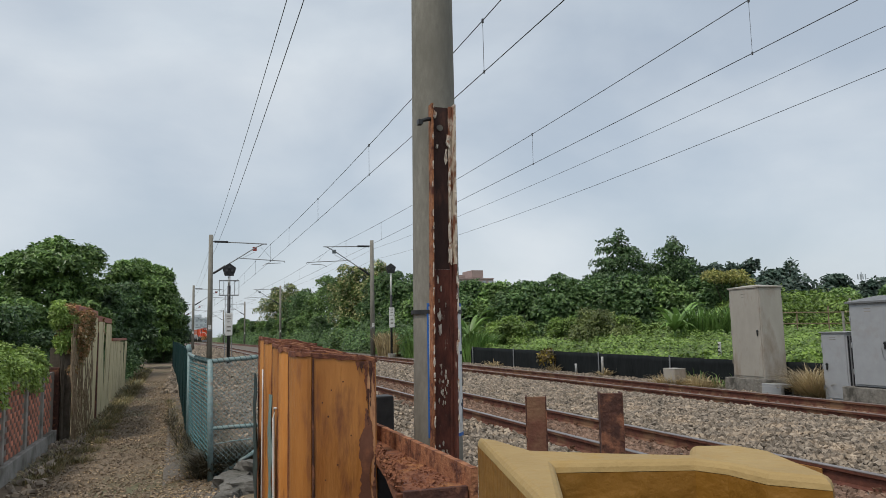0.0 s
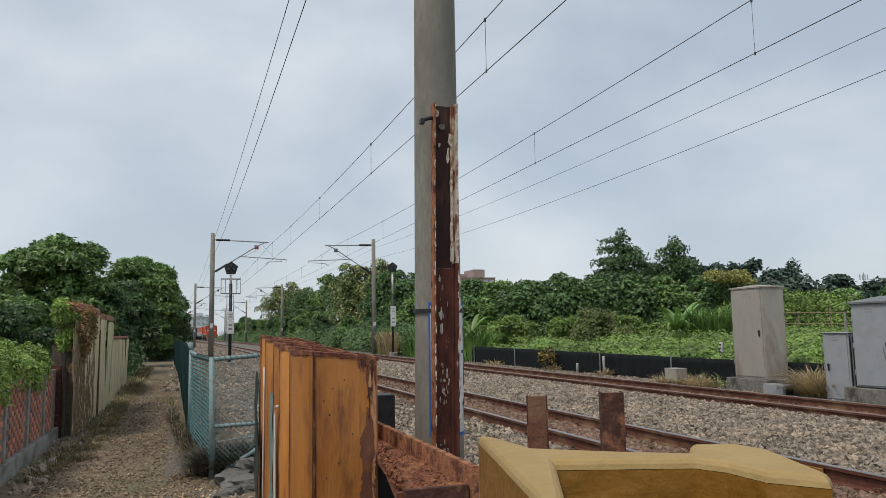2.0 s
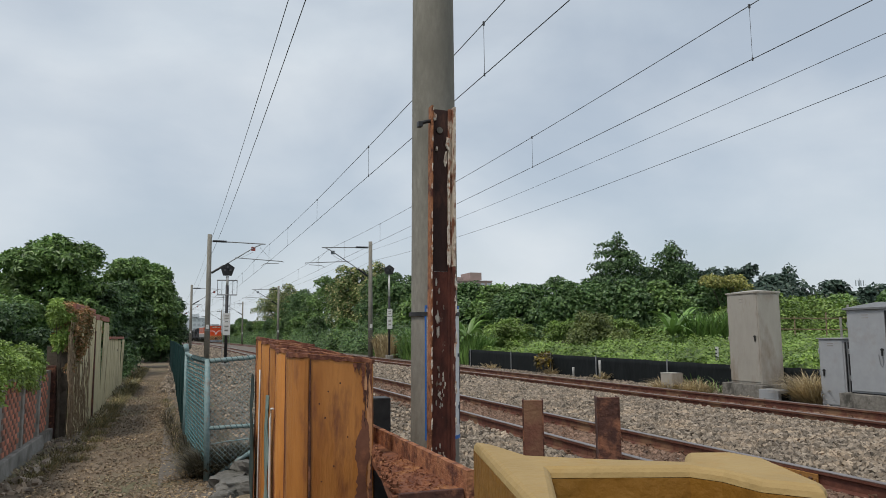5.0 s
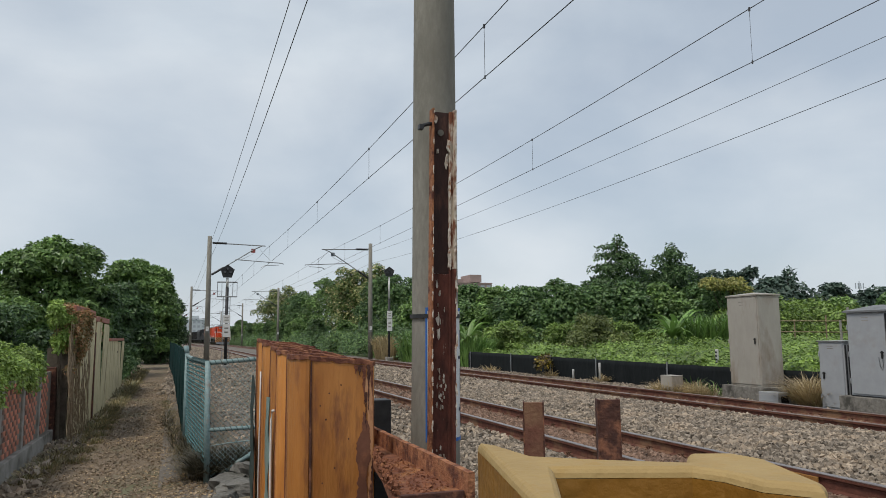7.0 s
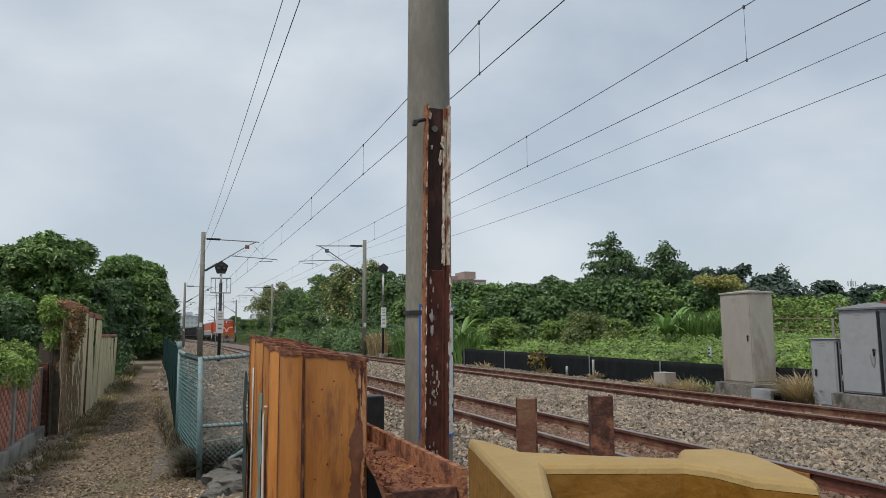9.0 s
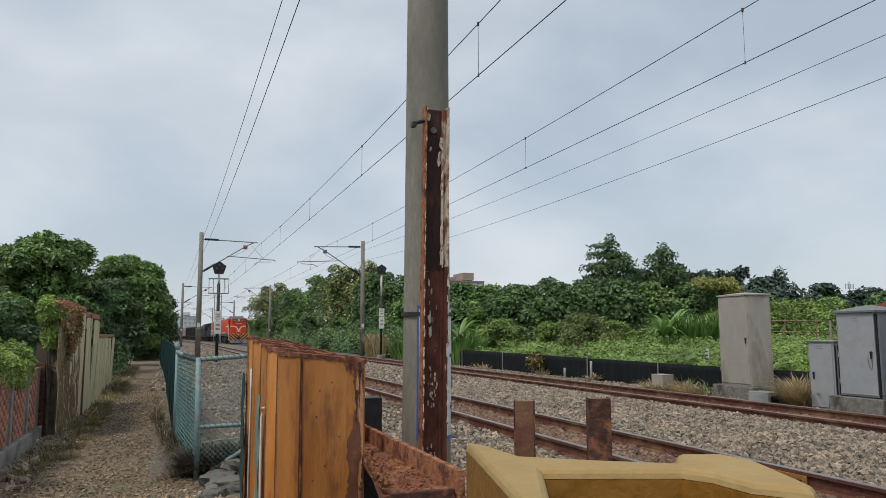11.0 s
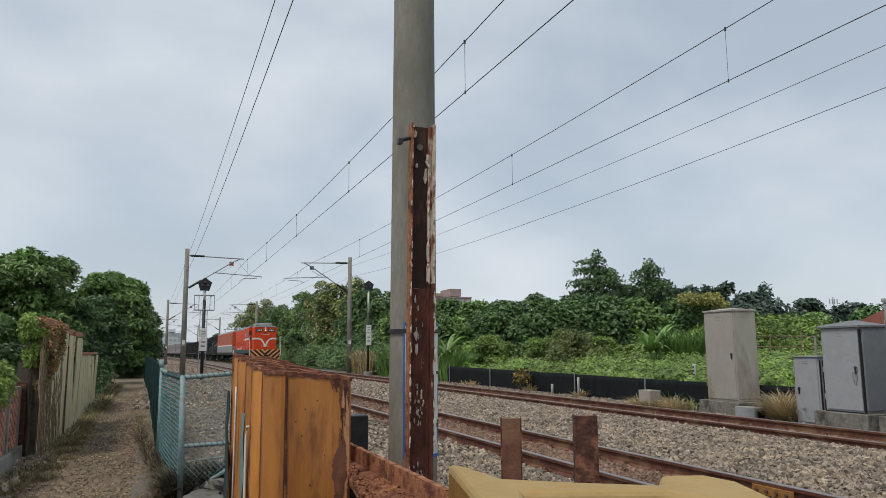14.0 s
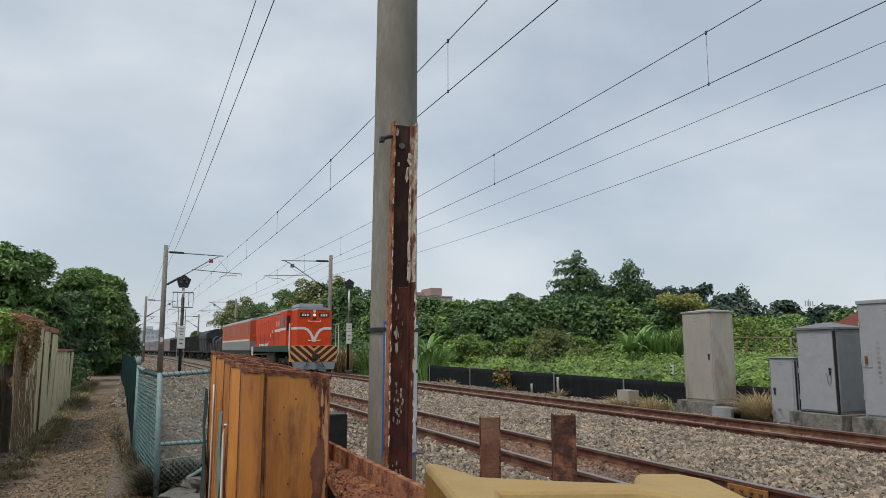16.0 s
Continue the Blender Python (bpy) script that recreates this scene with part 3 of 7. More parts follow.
def arc_plate(r, a0, a1, z0, z1, t=0.003, n=10):
    g = Geo()
    vs = []
    for rr in (r, r + t):
        for k in range(n + 1):
            a = radians(a0 + (a1 - a0) * k / n)
            vs += [(math.sin(a) * rr, -math.cos(a) * rr, z0), (math.sin(a) * rr, -math.cos(a) * rr, z1)]
    m = 2 * (n + 1)
    fs = []
    for k in range(n):
        fs += [(m + 2 * k, m + 2 * k + 2, m + 2 * k + 3, m + 2 * k + 1), (2 * k, 2 * k + 1, 2 * k + 3, 2 * k + 2), (2 * k + 1, m + 2 * k + 1, m + 2 * k + 3, 2 * k + 3), (2 * k, 2 * k + 2, m + 2 * k + 2, m + 2 * k)]
    fs += [(0, m, m + 1, 1), (2 * n, 2 * n + 1, m + 2 * n + 1, m + 2 * n)]
    return g.add(vs, fs)


nm = thing("concrete_mast", pose(1.505, 4.40, -0.27, 0, 0.3, 0), "tall round grey concrete mast with enamel plates", "mast", "catenary masts")
part("pole", Geo().tube([(0, 0, 8.2 * k / 8) for k in range(9)], 0.158, 32, 0.112), M_POLE, nm, smooth=True)
plate = part("sign_plate", arc_plate(0.1545, -41, 86, 0.90, 1.72), M_WHITE, nm, "white enamel plate with a blue border")
for a0, a1, z0, z1 in ((-41, -37, 0.90, 1.72), (84, 86, 0.90, 1.72), (-36.9, 83.9, 1.70, 1.72), (-36.9, 83.9, 0.90, 0.92)):
    part("blue_border", arc_plate(0.158, a0, a1, z0, z1, 0.002, 6), M_BLUE, plate)
for a0, a1, z0, z1 in ((58, 63, 0.98, 1.12), (50, 70, 1.08, 1.10), (60, 65, 1.20, 1.34), (48, 68, 1.40, 1.42), (62, 67, 1.46, 1.58)):
    part("mark_bar", arc_plate(0.1578, a0, a1, z0, z1, 0.002, 5), M_NAVY, plate)
tag = part("upper_plate", arc_plate(0.1525, -32, 30, 1.735, 1.94), M_WHITE, nm, "white plate with dark marks")
for k in range(4):
    part("mark_bar", arc_plate(0.1558, -30, -14, 1.75 + 0.048 * k, 1.772 + 0.048 * k, 0.002, 4), M_DARK, tag)
part("strap", arc_plate(0.156, -110, 110, 1.655, 1.68, 0.006, 20), M_DARK, nm, "black steel strap")

rp = thing("rusty_channel", pose(1.433, 4.075, -0.25, 0, 0.85, 0), "flaking rusty steel channel post strapped to the mast", "steel post")
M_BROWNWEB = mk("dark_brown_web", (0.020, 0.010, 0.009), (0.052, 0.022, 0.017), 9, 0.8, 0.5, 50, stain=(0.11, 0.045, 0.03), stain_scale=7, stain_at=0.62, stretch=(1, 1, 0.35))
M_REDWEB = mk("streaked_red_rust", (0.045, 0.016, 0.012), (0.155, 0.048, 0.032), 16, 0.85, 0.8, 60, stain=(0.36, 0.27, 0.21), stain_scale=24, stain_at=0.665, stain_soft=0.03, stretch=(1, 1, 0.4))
M_CREAM = mk("peeling_cream_paint", (0.44, 0.36, 0.28), (0.62, 0.55, 0.46), 22, 0.75, 0.6, stain=(0.20, 0.075, 0.04), stain_scale=14, stain_at=0.53, stain_soft=0.05, stretch=(1, 1, 0.5))
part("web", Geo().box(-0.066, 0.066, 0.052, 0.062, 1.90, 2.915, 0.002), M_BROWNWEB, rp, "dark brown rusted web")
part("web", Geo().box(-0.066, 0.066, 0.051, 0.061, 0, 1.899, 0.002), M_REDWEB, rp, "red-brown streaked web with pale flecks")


def ragged_flange(x0, x1, seed, z1, z0=0.0):
    """A flange with an edge eaten by rust."""
    g = Geo()
    n = 90
    vs, fs = [], []
    for k in range(n + 1):
        z = z0 + (z1 - z0) * k / n
        e = 0.006 * noise.noise((z * 14, seed, 0)) + 0.004 * noise.noise((z * 47, seed, 5))
        vs += [(x0, e, z), (x1, e + 0.003 * noise.noise((z * 30, seed, 9)), z), (x1, 0.062, z), (x0, 0.062, z)]
    for k in range(n):
        for i in range(4):
            fs.append((4 * k + i, 4 * k + (i + 1) % 4, 4 * k + 4 + (i + 1) % 4, 4 * k + 4 + i))
    fs += [(3, 2, 1, 0), (4 * n, 4 * n + 1, 4 * n + 2, 4 * n + 3)]
    return g.add(vs, fs)


part("flange", ragged_flange(-0.078, -0.0665, 1, 2.92), M_EDGERUST, rp, "orange rusted flange")
part("flange", ragged_flange(0.0665, 0.080, 2, 2.925, 1.93), M_CREAM, rp, "flange with peeling cream paint")
part("flange", ragged_flange(0.0665, 0.080, 3, 1.929), M_REDWEB, rp, "dark red rusted flange")
part("lip", Geo().box(0.044, 0.0660, 0.036, 0.0515, 1.95, 2.92, 0.003), M_CREAM, rp)
part("lip", Geo().box(0.048, 0.0660, 0.040, 0.0500, 0.0, 1.949, 0.003), M_REDWEB, rp)
part("top_bolt", Geo().tube([(-0.155, 0.02, 2.80), (-0.10, 0.02, 2.82), (-0.06, 0.03, 2.83)], 0.012, 8).box(-0.162, -0.135, 0.0, 0.04, 2.78, 2.81), M_DARK, rp, "black bent bolt")
part("round_plug", Geo().tube([(-0.01, 0.052, 2.78), (-0.01, 0.042, 2.78)], 0.02, 12), M_CONC, rp)
frng = random.Random(5)
# long curled strips of paint high on the post, small flakes lower down
FLAKES = [(0.040, 2.70, 0.016, 0.055), (0.030, 2.60, 0.013, 0.05), (0.046, 2.45, 0.011, 0.09), (0.048, 2.27, 0.009, 0.11), (0.044, 2.12, 0.013, 0.08), (0.046, 2.00, 0.014, 0.075), (-0.040, 2.86, 0.012, 0.035), (-0.030, 2.66, 0.008, 0.02)]
FLAKES += [(-0.022, 1.62, 0.014, 0.035), (-0.016, 1.53, 0.015, 0.04), (-0.028, 1.83, 0.009, 0.028), (-0.012, 1.78, 0.006, 0.02)]
FLAKES += [(0.078 + frng.uniform(-0.006, 0.004), frng.uniform(1.0, 1.92), 0.005, frng.uniform(0.015, 0.05)) for _ in range(12)]
FLAKES += [(0.005 + frng.gauss(0, 0.018), frng.choice((1.22, 1.12, 0.80, 1.70)) + frng.gauss(0, 0.06), frng.uniform(0.002, 0.006), frng.uniform(0.006, 0.02)) for _ in range(44)]
FLAKES += [(-0.074 + frng.uniform(-0.003, 0.004), frng.uniform(0.7, 2.9), frng.uniform(0.002, 0.005), frng.uniform(0.008, 0.03)) for _ in range(36)]
for cx, z, w, h in FLAKES:
    yb = -0.008 if abs(cx) > 0.064 else (0.0345 if cx > 0.036 else 0.0495)
    pts = []
    for j in range(11):
        a = 6.283 * j / 11
        q = frng.uniform(0.55, 1.15)
        pts.append((cx + w * q * math.cos(a), z + h * q * math.sin(a)))
    g = Geo()
    curl = frng.uniform(0.002, 0.014)
    vs = [(x, yb - 0.002 - curl * abs(math.sin(i * 0.9)), zz) for i, (x, zz) in enumerate(pts)] + [(x, yb, zz) for x, zz in pts]
    g.add(vs, [tuple(range(11)), tuple(range(21, 10, -1))] + [(i, 11 + i, 11 + (i + 1) % 11, (i + 1) % 11) for i in range(11)])
    part("paint_flake", g, M_FLAKE, rp)

# ---- sheet piles ----
pw_ = thing("sheet_pile_wall", pose(0, 0, 0), "row of rusty ochre-painted steel sheet piles beside the path", "sheet piles")
PROFILE = [(0.935, 0.0), (0.925, -0.012), (0.63, 0.0), (0.607, 0.004), (0.598, -0.004), (0.580, -0.001), (0.560, 0.014), (0.542, 0.036), (0.526, 0.064), (0.515, 0.092), (0.51, 0.12), (0.515, 0.20), (0.53, 0.225), (0.62, 0.285), (0.64, 0.295), (0.92, 0.30), (0.935, 0.315), (0.935, 0.405)]


def pile(y0, z0, z1, dx, seed, zi):
    """One pile: a folded plate 14 mm thick with a torn, uneven top."""
    n = len(PROFILE)
    off = []
    for i, (x, y) in enumerate(PROFILE):
        a, b = PROFILE[max(0, i - 1)], PROFILE[min(n - 1, i + 1)]
        t = Vector((b[0] - a[0], b[1] - a[1])).normalized()
        off.append((x + dx, y + y0, x + dx + t.y * 0.016, y + y0 - t.x * 0.016))
    g = Geo()
    vs, fs = [], []
    for x, y, x2, y2 in off:
        top = z1 + (zi - z1) * (x - 0.51) / 0.42 + 0.012 * noise.noise((x * 9, y * 9, seed))
        mid = top - 0.02
        vs += [(x, y, z0), (x, y, mid), (x2, y2, top + 0.004), (x2, y2, z0), (x * 0.5 + x2 * 0.5, y * 0.5 + y2 * 0.5, top)]
    for i in range(n - 1):
        a, b = 5 * i, 5 * i + 5
        fs += [(a, a + 1, b + 1, b), (a + 1, a + 4, b + 4, b + 1), (a + 4, a + 2, b + 2, b + 4), (a + 2, a + 3, b + 3, b + 2)]
    fs += [(0, 3, 2, 4, 1), (5 * n - 5, 5 * n - 4, 5 * n - 1, 5 * n - 3, 5 * n - 2)]
    return g.add(vs, fs)


def pile_top(y0, z1, dx, seed, zi):
    """The rusted edge along the top of a pile, thickened by scale."""
    g = Geo()
    rr = random.Random(seed)
    n = 0
    vs, fs = [], []
    for i in range(len(PROFILE) - 1):
        (xa, ya), (xb, yb) = PROFILE[i], PROFILE[i + 1]
        m = max(1, int(math.hypot(xb - xa, yb - ya) / 0.02))
        for k in range(m):
            u = k / m
            x, y = xa + (xb - xa) * u + dx, ya + (yb - ya) * u + y0
            w = 0.005 + 0.005 * rr.random()
            zt = z1 + (zi - z1) * (x - 0.51) / 0.42 + 0.012 * noise.noise((x * 9, y * 9, seed)) + 0.006 * rr.random()
            vs += [(x - w * 0.6, y - w * 0.6, zt - 0.010 - 0.014 * rr.random()), (x + w, y + w, zt - 0.018), (x + w, y + w, zt + 0.004), (x - w * 0.5, y - w * 0.5, zt + 0.004 * rr.random())]
            n += 1
    for k in range(n - 1):
        for i in range(4):
            fs.append((4 * k + i, 4 * k + 4 + i, 4 * k + 4 + (i + 1) % 4, 4 * k + (i + 1) % 4))
    fs += [(0, 1, 2, 3), (4 * n - 1, 4 * n - 2, 4 * n - 3, 4 * n - 4)]
    return g.add(vs, fs)


for k, (zt, dx, zi) in enumerate(((1.184, 0.0, 1.140), (1.198, -0.006, 1.146), (1.215, 0.004, 1.153), (1.232, -0.006, 1.166), (1.258, 0.004, 1.180), (1.262, 0.034, 1.205))):
    p_ = part("pile", pile(3.70 + 0.405 * k, -0.4, zt, dx, k, zi), M_YELLOW, pw_, "ochre painted steel pile, rust streaked")
    # Rusty fold lines, repeated on each pile to draw the shade between ridges.
    fold = Geo()
    for fx, fy, fr in ((0.514, 0.125, 0.005), (0.515, 0.21, 0.006), (0.609, 0.004, 0.0065)):
        fold.tube([(fx + dx + 0.002 * noise.noise((j * 1.7, k, fx)), 3.70 + 0.405 * k + fy, -0.3 + (zt + 0.28) * j / 14) for j in range(15)], fr, 6, fr * 0.7)
    part("rusted_fold", fold, M_RUST, p_, "rusty line along the fold, doubling as its shade")
    part("rusted_edge", pile_top(3.70 + 0.405 * k, zt, dx, k, zi), M_TOPRUST, p_, "flaking dark red rusted top edge")
# bared rust along the free edge of the first pile


def torn(left, right, z0, z1, lift, seed, n=60, amp=0.012):
    """A torn patch on the first pile's face between two wavering edges; left and right are given bottom to top."""
    def at(line, u):
        k = min(len(line) - 2, int(u * (len(line) - 1)))
        w = u * (len(line) - 1) - k
        return line[k] * (1 - w) + line[k + 1] * w
    a, b = [], []
    for k in range(n + 1):
        u = k / n
        z = z0 + (z1 - z0) * u
        xa = at(left, u) + amp * noise.noise((z * 17, seed, 0)) + amp * 0.7 * noise.noise((z * 53, seed, 3))
        xb = at(right, u) + amp * 0.7 * noise.noise((z * 19, seed, 6)) + amp * 0.5 * noise.noise((z * 61, seed, 9))
        xb = min(0.9245, max(xb, xa + 0.002))
        xa = min(xa, xb - 0.001)
        a.append((xa, z))
        b.append((xb, z))
    g = Geo()
    face = lambda x: 3.70 - 0.012 * (x - 0.63) / 0.295
    m = n + 1
    vs = [(x, face(x) - lift, z) for x, z in a] + [(x, face(x) - lift, z) for x, z in b] + [(x, face(x) + 0.002, z) for x, z in a] + [(x, face(x) + 0.002, z) for x, z in b]
    fs = [(i, m + i, m + i + 1, i + 1) for i in range(n)] + [(2 * m + i, i, i + 1, 2 * m + i + 1) for i in range(n)] + [(m + i, 3 * m + i, 3 * m + i + 1, m + i + 1) for i in range(n)]
    return g.add(vs, fs)


part("peeled_paint", torn([0.885, 0.900, 0.905, 0.912, 0.898, 0.885, 0.893], [0.95] * 7, 0.35, 1.125, 0.002, 4, 80, 0.010), M_PEACH, pw_, "bleached peach paint along the edge")
part("bare_rust_patch", torn([0.845, 0.850, 0.838, 0.856, 0.838, 0.846, 0.868, 0.876], [0.880, 0.905, 0.896, 0.893, 0.910, 0.914, 0.905, 0.880], 0.33, 0.892, 0.0038, 7, 90), M_BARE, pw_, "bare brown rust where the paint peeled")
part("bare_rust_patch", torn([0.900, 0.905, 0.915, 0.920], [0.95] * 4, 0.33, 0.66, 0.0055, 2, 50, 0.016), M_DARKRUST, pw_, "dark red rust flaking at the edge")
for xl, xr, z0, z1, sd in ((0.872, 0.886, 0.93, 1.13, 11), (0.896, 0.908, 0.90, 1.13, 12), (0.828, 0.846, 1.085, 1.13, 13), (0.846, 0.866, 1.07, 1.13, 14), (0.912, 0.93, 0.97, 1.13, 15), (0.884, 0.892, 0.80, 0.99, 16)):
    part("rust_streak", torn([(xl + xr) / 2 - 0.001, (xl * 2 + xr) / 3, xl, xl - 0.004], [(xl + xr) / 2, (xl + 2 * xr) / 3, xr, xr + 0.004], z0, z1, 0.0052, sd, 24, 0.007), M_TOPRUST if sd % 2 else M_DARKRUST, pw_, "dark rust streak in the paint")
for q, (px_, pz_, pr_) in enumerate(((0.70, 0.99, 0.004), (0.685, 0.86, 0.005), (0.655, 0.93, 0.004), (0.76, 1.03, 0.004), (0.80, 0.76, 0.004), (0.73, 0.62, 0.005), (0.67, 0.55, 0.004))):
    part("rust_pit", torn([px_ - pr_ * 0.4, px_ - pr_, px_ - pr_ * 0.4], [px_ + pr_ * 0.4, px_ + pr_, px_ + pr_ * 0.4], pz_ - pr_, pz_ + pr_, 0.002, 30 + q, 6, 0.001), M_DARKRUST, pw_, "small rust pit")
part("bare_rust_line", Geo().tube([(0.610, 3.701, 0.3), (0.609, 3.699, 0.7), (0.606, 3.700, 0.95), (0.609, 3.699, 1.15)], 0.0075, 6, 0.004), M_DARKRUST, pw_, "dark rust line on the fold")
# sheeting, hoses and glass-like film hung on the path side of the piles
M_TARP = mk("dark_green_tarp", (0.012, 0.028, 0.028), (0.04, 0.065, 0.06), 8, 0.5, 0.5, stretch=(1, 1, 0.3))
M_FILM = mk("grey_green_film", (0.13, 0.20, 0.18), (0.24, 0.32, 0.29), 12, 0.3, 0.6, stretch=(1, 1, 0.4))
for xo, y, z0, z1, w, mt, lb in ((0.536, 5.95, 0.42, 0.98, 0.24, M_TARP, "dark tarpaulin strip hung on the sheet piles"), (0.500, 5.45, -0.25, 0.62, 0.24, M_TARP, "dark tarpaulin strip hung on the sheet piles"), (0.497, 4.50, -0.25, 0.92, 0.18, M_FILM, "torn grey-green plastic film hung on the piles")):
    g = Geo()
    nz_ = 24
    vs = []
    for k in range(nz_ + 1):
        z = z0 + (z1 - z0) * k / nz_
        tp = 1.0 - 0.6 * max(0, (k / nz_ - 0.7) / 0.3)
        for j in range(5):
            vs.append((xo + 0.012 * noise.noise((z * 5, j, y)) - 0.01, y - w * tp / 2 + w * tp * j / 4, z))
    vs += [(x - 0.004, yy, z) for x, yy, z in vs]
    m_ = 5 * (nz_ + 1)
    fs = []
    for k in range(nz_):
        for j in range(4):
            a = 5 * k + j
            fs += [(a, a + 1, a + 6, a + 5), (m_ + a, m_ + a + 5, m_ + a + 6, m_ + a + 1)]
    single("tarpaulin_strip", g.add(vs, fs), mt, lb, "tarpaulin", smooth=True)
single("hose", Geo().tube([(0.488, 4.30, -0.28), (0.486, 4.30, 0.2), (0.484, 4.31, 0.55), (0.486, 4.33, 0.80), (0.484, 4.27, 0.86), (0.487, 4.22, 0.865)], 0.007, 8), plain_white, "pale hose hanging down the sheet piles", "hose", smooth=True)
single("hose", Geo().tube([(0.488, 5.02, -0.28), (0.486, 5.0, 0.4), (0.487, 4.98, 0.9), (0.488, 5.0, 1.05)], 0.005, 8), plain_white, "pale hose hanging down the sheet piles", "hose", smooth=True)

# ---- waling beam behind the piles ----
wb = thing("waling_beam", pose(0, 0, 0), "rusty steel H-beam lying along the sheet piles", "steel beam")


def rough_bar(x0, x1, y0, y1, z0, z1, amp, seed, n=60):
    g = Geo()
    vs, fs = [], []
    for k in range(n + 1):
        y = y0 + (y1 - y0) * k / n
        a = amp * noise.noise((y * 9, seed, 1))
        b = amp * noise.noise((y * 11, seed, 4))
        c = amp * noise.noise((y * 27, seed, 7)) * 0.6
        vs += [(x0 + a * 0.4, y, z0), (x1 + b * 0.4, y, z0), (x1 + b, y, z1 + c), (x0 + a, y, z1 + c * 0.8 + a * 0.3)]
    for k in range(n):
        for i in range(4):
            fs.append((4 * k + i, 4 * k + 4 + i, 4 * k + 4 + (i + 1) % 4, 4 * k + (i + 1) % 4))
    fs += [(0, 1, 2, 3), (4 * n + 3, 4 * n + 2, 4 * n + 1, 4 * n)]
    return g.add(vs, fs)


part("flange", rough_bar(1.058, 1.086, 2.70, 5.7, 0.50, 0.742, 0.005, 1), M_EDGERUST, wb, "orange-brown rusted flange")
part("web", Geo().prism([(0.765, 2.74), (1.057, 2.74), (1.057, 5.7), (0.945, 5.7), (0.945, 3.72), (0.915, 3.64), (0.86, 3.25)], 0.62, 0.66), M_RUST, wb, "rust-caked web")
cake = np.random.default_rng(9)
cn = 700
cu = cake.random(cn)
cx_ = np.where(cake.random(cn) < 0.6, 0.775 + 0.15 * cu + cake.normal(0, 0.012, cn), 0.84 + 0.21 * cake.random(cn))
cy_ = 2.76 + 0.86 * cu
cx_ = np.maximum(cx_, 0.775 + 0.15 * cu - 0.01)
cxyz = np.stack([cx_, cy_, np.where(cx_ < 0.80 + 0.15 * cu, 0.665 + 0.05 * cake.random(cn), 0.660)], 1)
tagged(part("rust_scale", stones("rust_scale", cake, cxyz, cake.uniform(0.003, 0.011, cn), M_RUST), None, wb, "loose flakes of rust"), kind="stuff")
part("end_plate", Geo().box(0.79, 1.05, 2.715, 2.739, 0.55, 0.672, 0.003), M_DARKRUST, wb)
single("black_box", Geo().box(1.215, 1.335, 4.80, 4.95, -0.25, 0.85, 0.008), M_DARK, "small black plastic post beside the beam", "box")

# ---- two cut-off steel posts ----
for x, y, z1, lb in ((1.534, 3.07, 0.968, "short cut-off rusty steel post"), (1.726, 2.745, 0.998, "short cut-off rusty steel post")):
    st = thing("steel_post", pose(x, y, -0.26, 0, 0, -27 if x < 1.6 else -25), lb, "steel post", "cut-off posts")
    h = z1 + 0.26
    part("web", Geo().box(-0.041, 0.041, -0.006, 0.006, 0, h - 0.004, 0.0015), M_RAILSIDE, st)
    part("flange", Geo().box(-0.048, -0.0415, -0.045, 0.045, 0, h, 0.0015), M_DARKRUST, st)
    part("flange", Geo().box(0.0415, 0.048, -0.045, 0.045, 0, h, 0.0015), M_DARKRUST, st)
    part("cover_plate", Geo().box(-0.0415, 0.0415, -0.046, -0.036, 0, h - 0.002, 0.0015), M_RAILSIDE if x < 1.6 else M_DARKRUST, st, "dark rusted face")

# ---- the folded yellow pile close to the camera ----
M_CAP = mk("pale_yellow_top", (0.31, 0.205, 0.075), (0.39, 0.27, 0.108), 10, 0.7, 0.25, 80, stain=(0.36, 0.22, 0.06), stain_scale=14, stain_at=0.66)
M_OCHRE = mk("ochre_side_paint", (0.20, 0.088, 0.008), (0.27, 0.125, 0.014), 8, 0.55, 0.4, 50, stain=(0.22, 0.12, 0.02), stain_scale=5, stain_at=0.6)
CAP = [(0.283, 0.702), (0.297, 0.677), (0.300, 0.606), (0.348, 0.566), (0.405, 0.527), (0.436, 0.565), (0.476, 0.550), (0.480, 0.509), (0.441, 0.412), (0.428, 0.401),
       (0.403, 0.436), (0.403, 0.477), (0.392, 0.502), (0.287, 0.542), (0.237, 0.436), (0.200, 0.360), (0.182, 0.370), (0.219, 0.444), (0.251, 0.572)]


def capped(poly, rings):
    """An upright folded shape closed by rings (inset, z), which round its top edge."""
    n = len(poly)
    vs, fs = [], []
    for d, z in rings:
        for i, (x, y) in enumerate(poly):
            a, b = poly[i - 1], poly[(i + 1) % n]
            u, v = Vector((x - a[0], y - a[1])).normalized(), Vector((b[0] - x, b[1] - y)).normalized()
            m = Vector((u.y + v.y, -u.x - v.x))
            m = m / max(0.6, m.length ** 2 / 2)
            vs.append((x + m.x * d, y + m.y * d, z))
    for j in range(len(rings) - 1):
        fs += [(j * n + i, j * n + n + i, j * n + n + (i + 1) % n, j * n + (i + 1) % n) for i in range(n)]
    fs.append(tuple((len(rings) - 1) * n + i for i in range(n - 1, -1, -1)))
    return Geo().add(vs, fs)


cp = thing("yellow_pile", pose(0, 0, 0), "thick folded yellow painted steel pile, paler on top", "sheet piles")
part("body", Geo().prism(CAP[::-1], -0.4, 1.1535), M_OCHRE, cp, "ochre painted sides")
part("top_edge", capped(CAP, ((0, 1.1540), (0.0012, 1.1580), (0.0035, 1.1608), (0.0065, 1.1625))), M_CAP, cp, "pale yellow top edge")

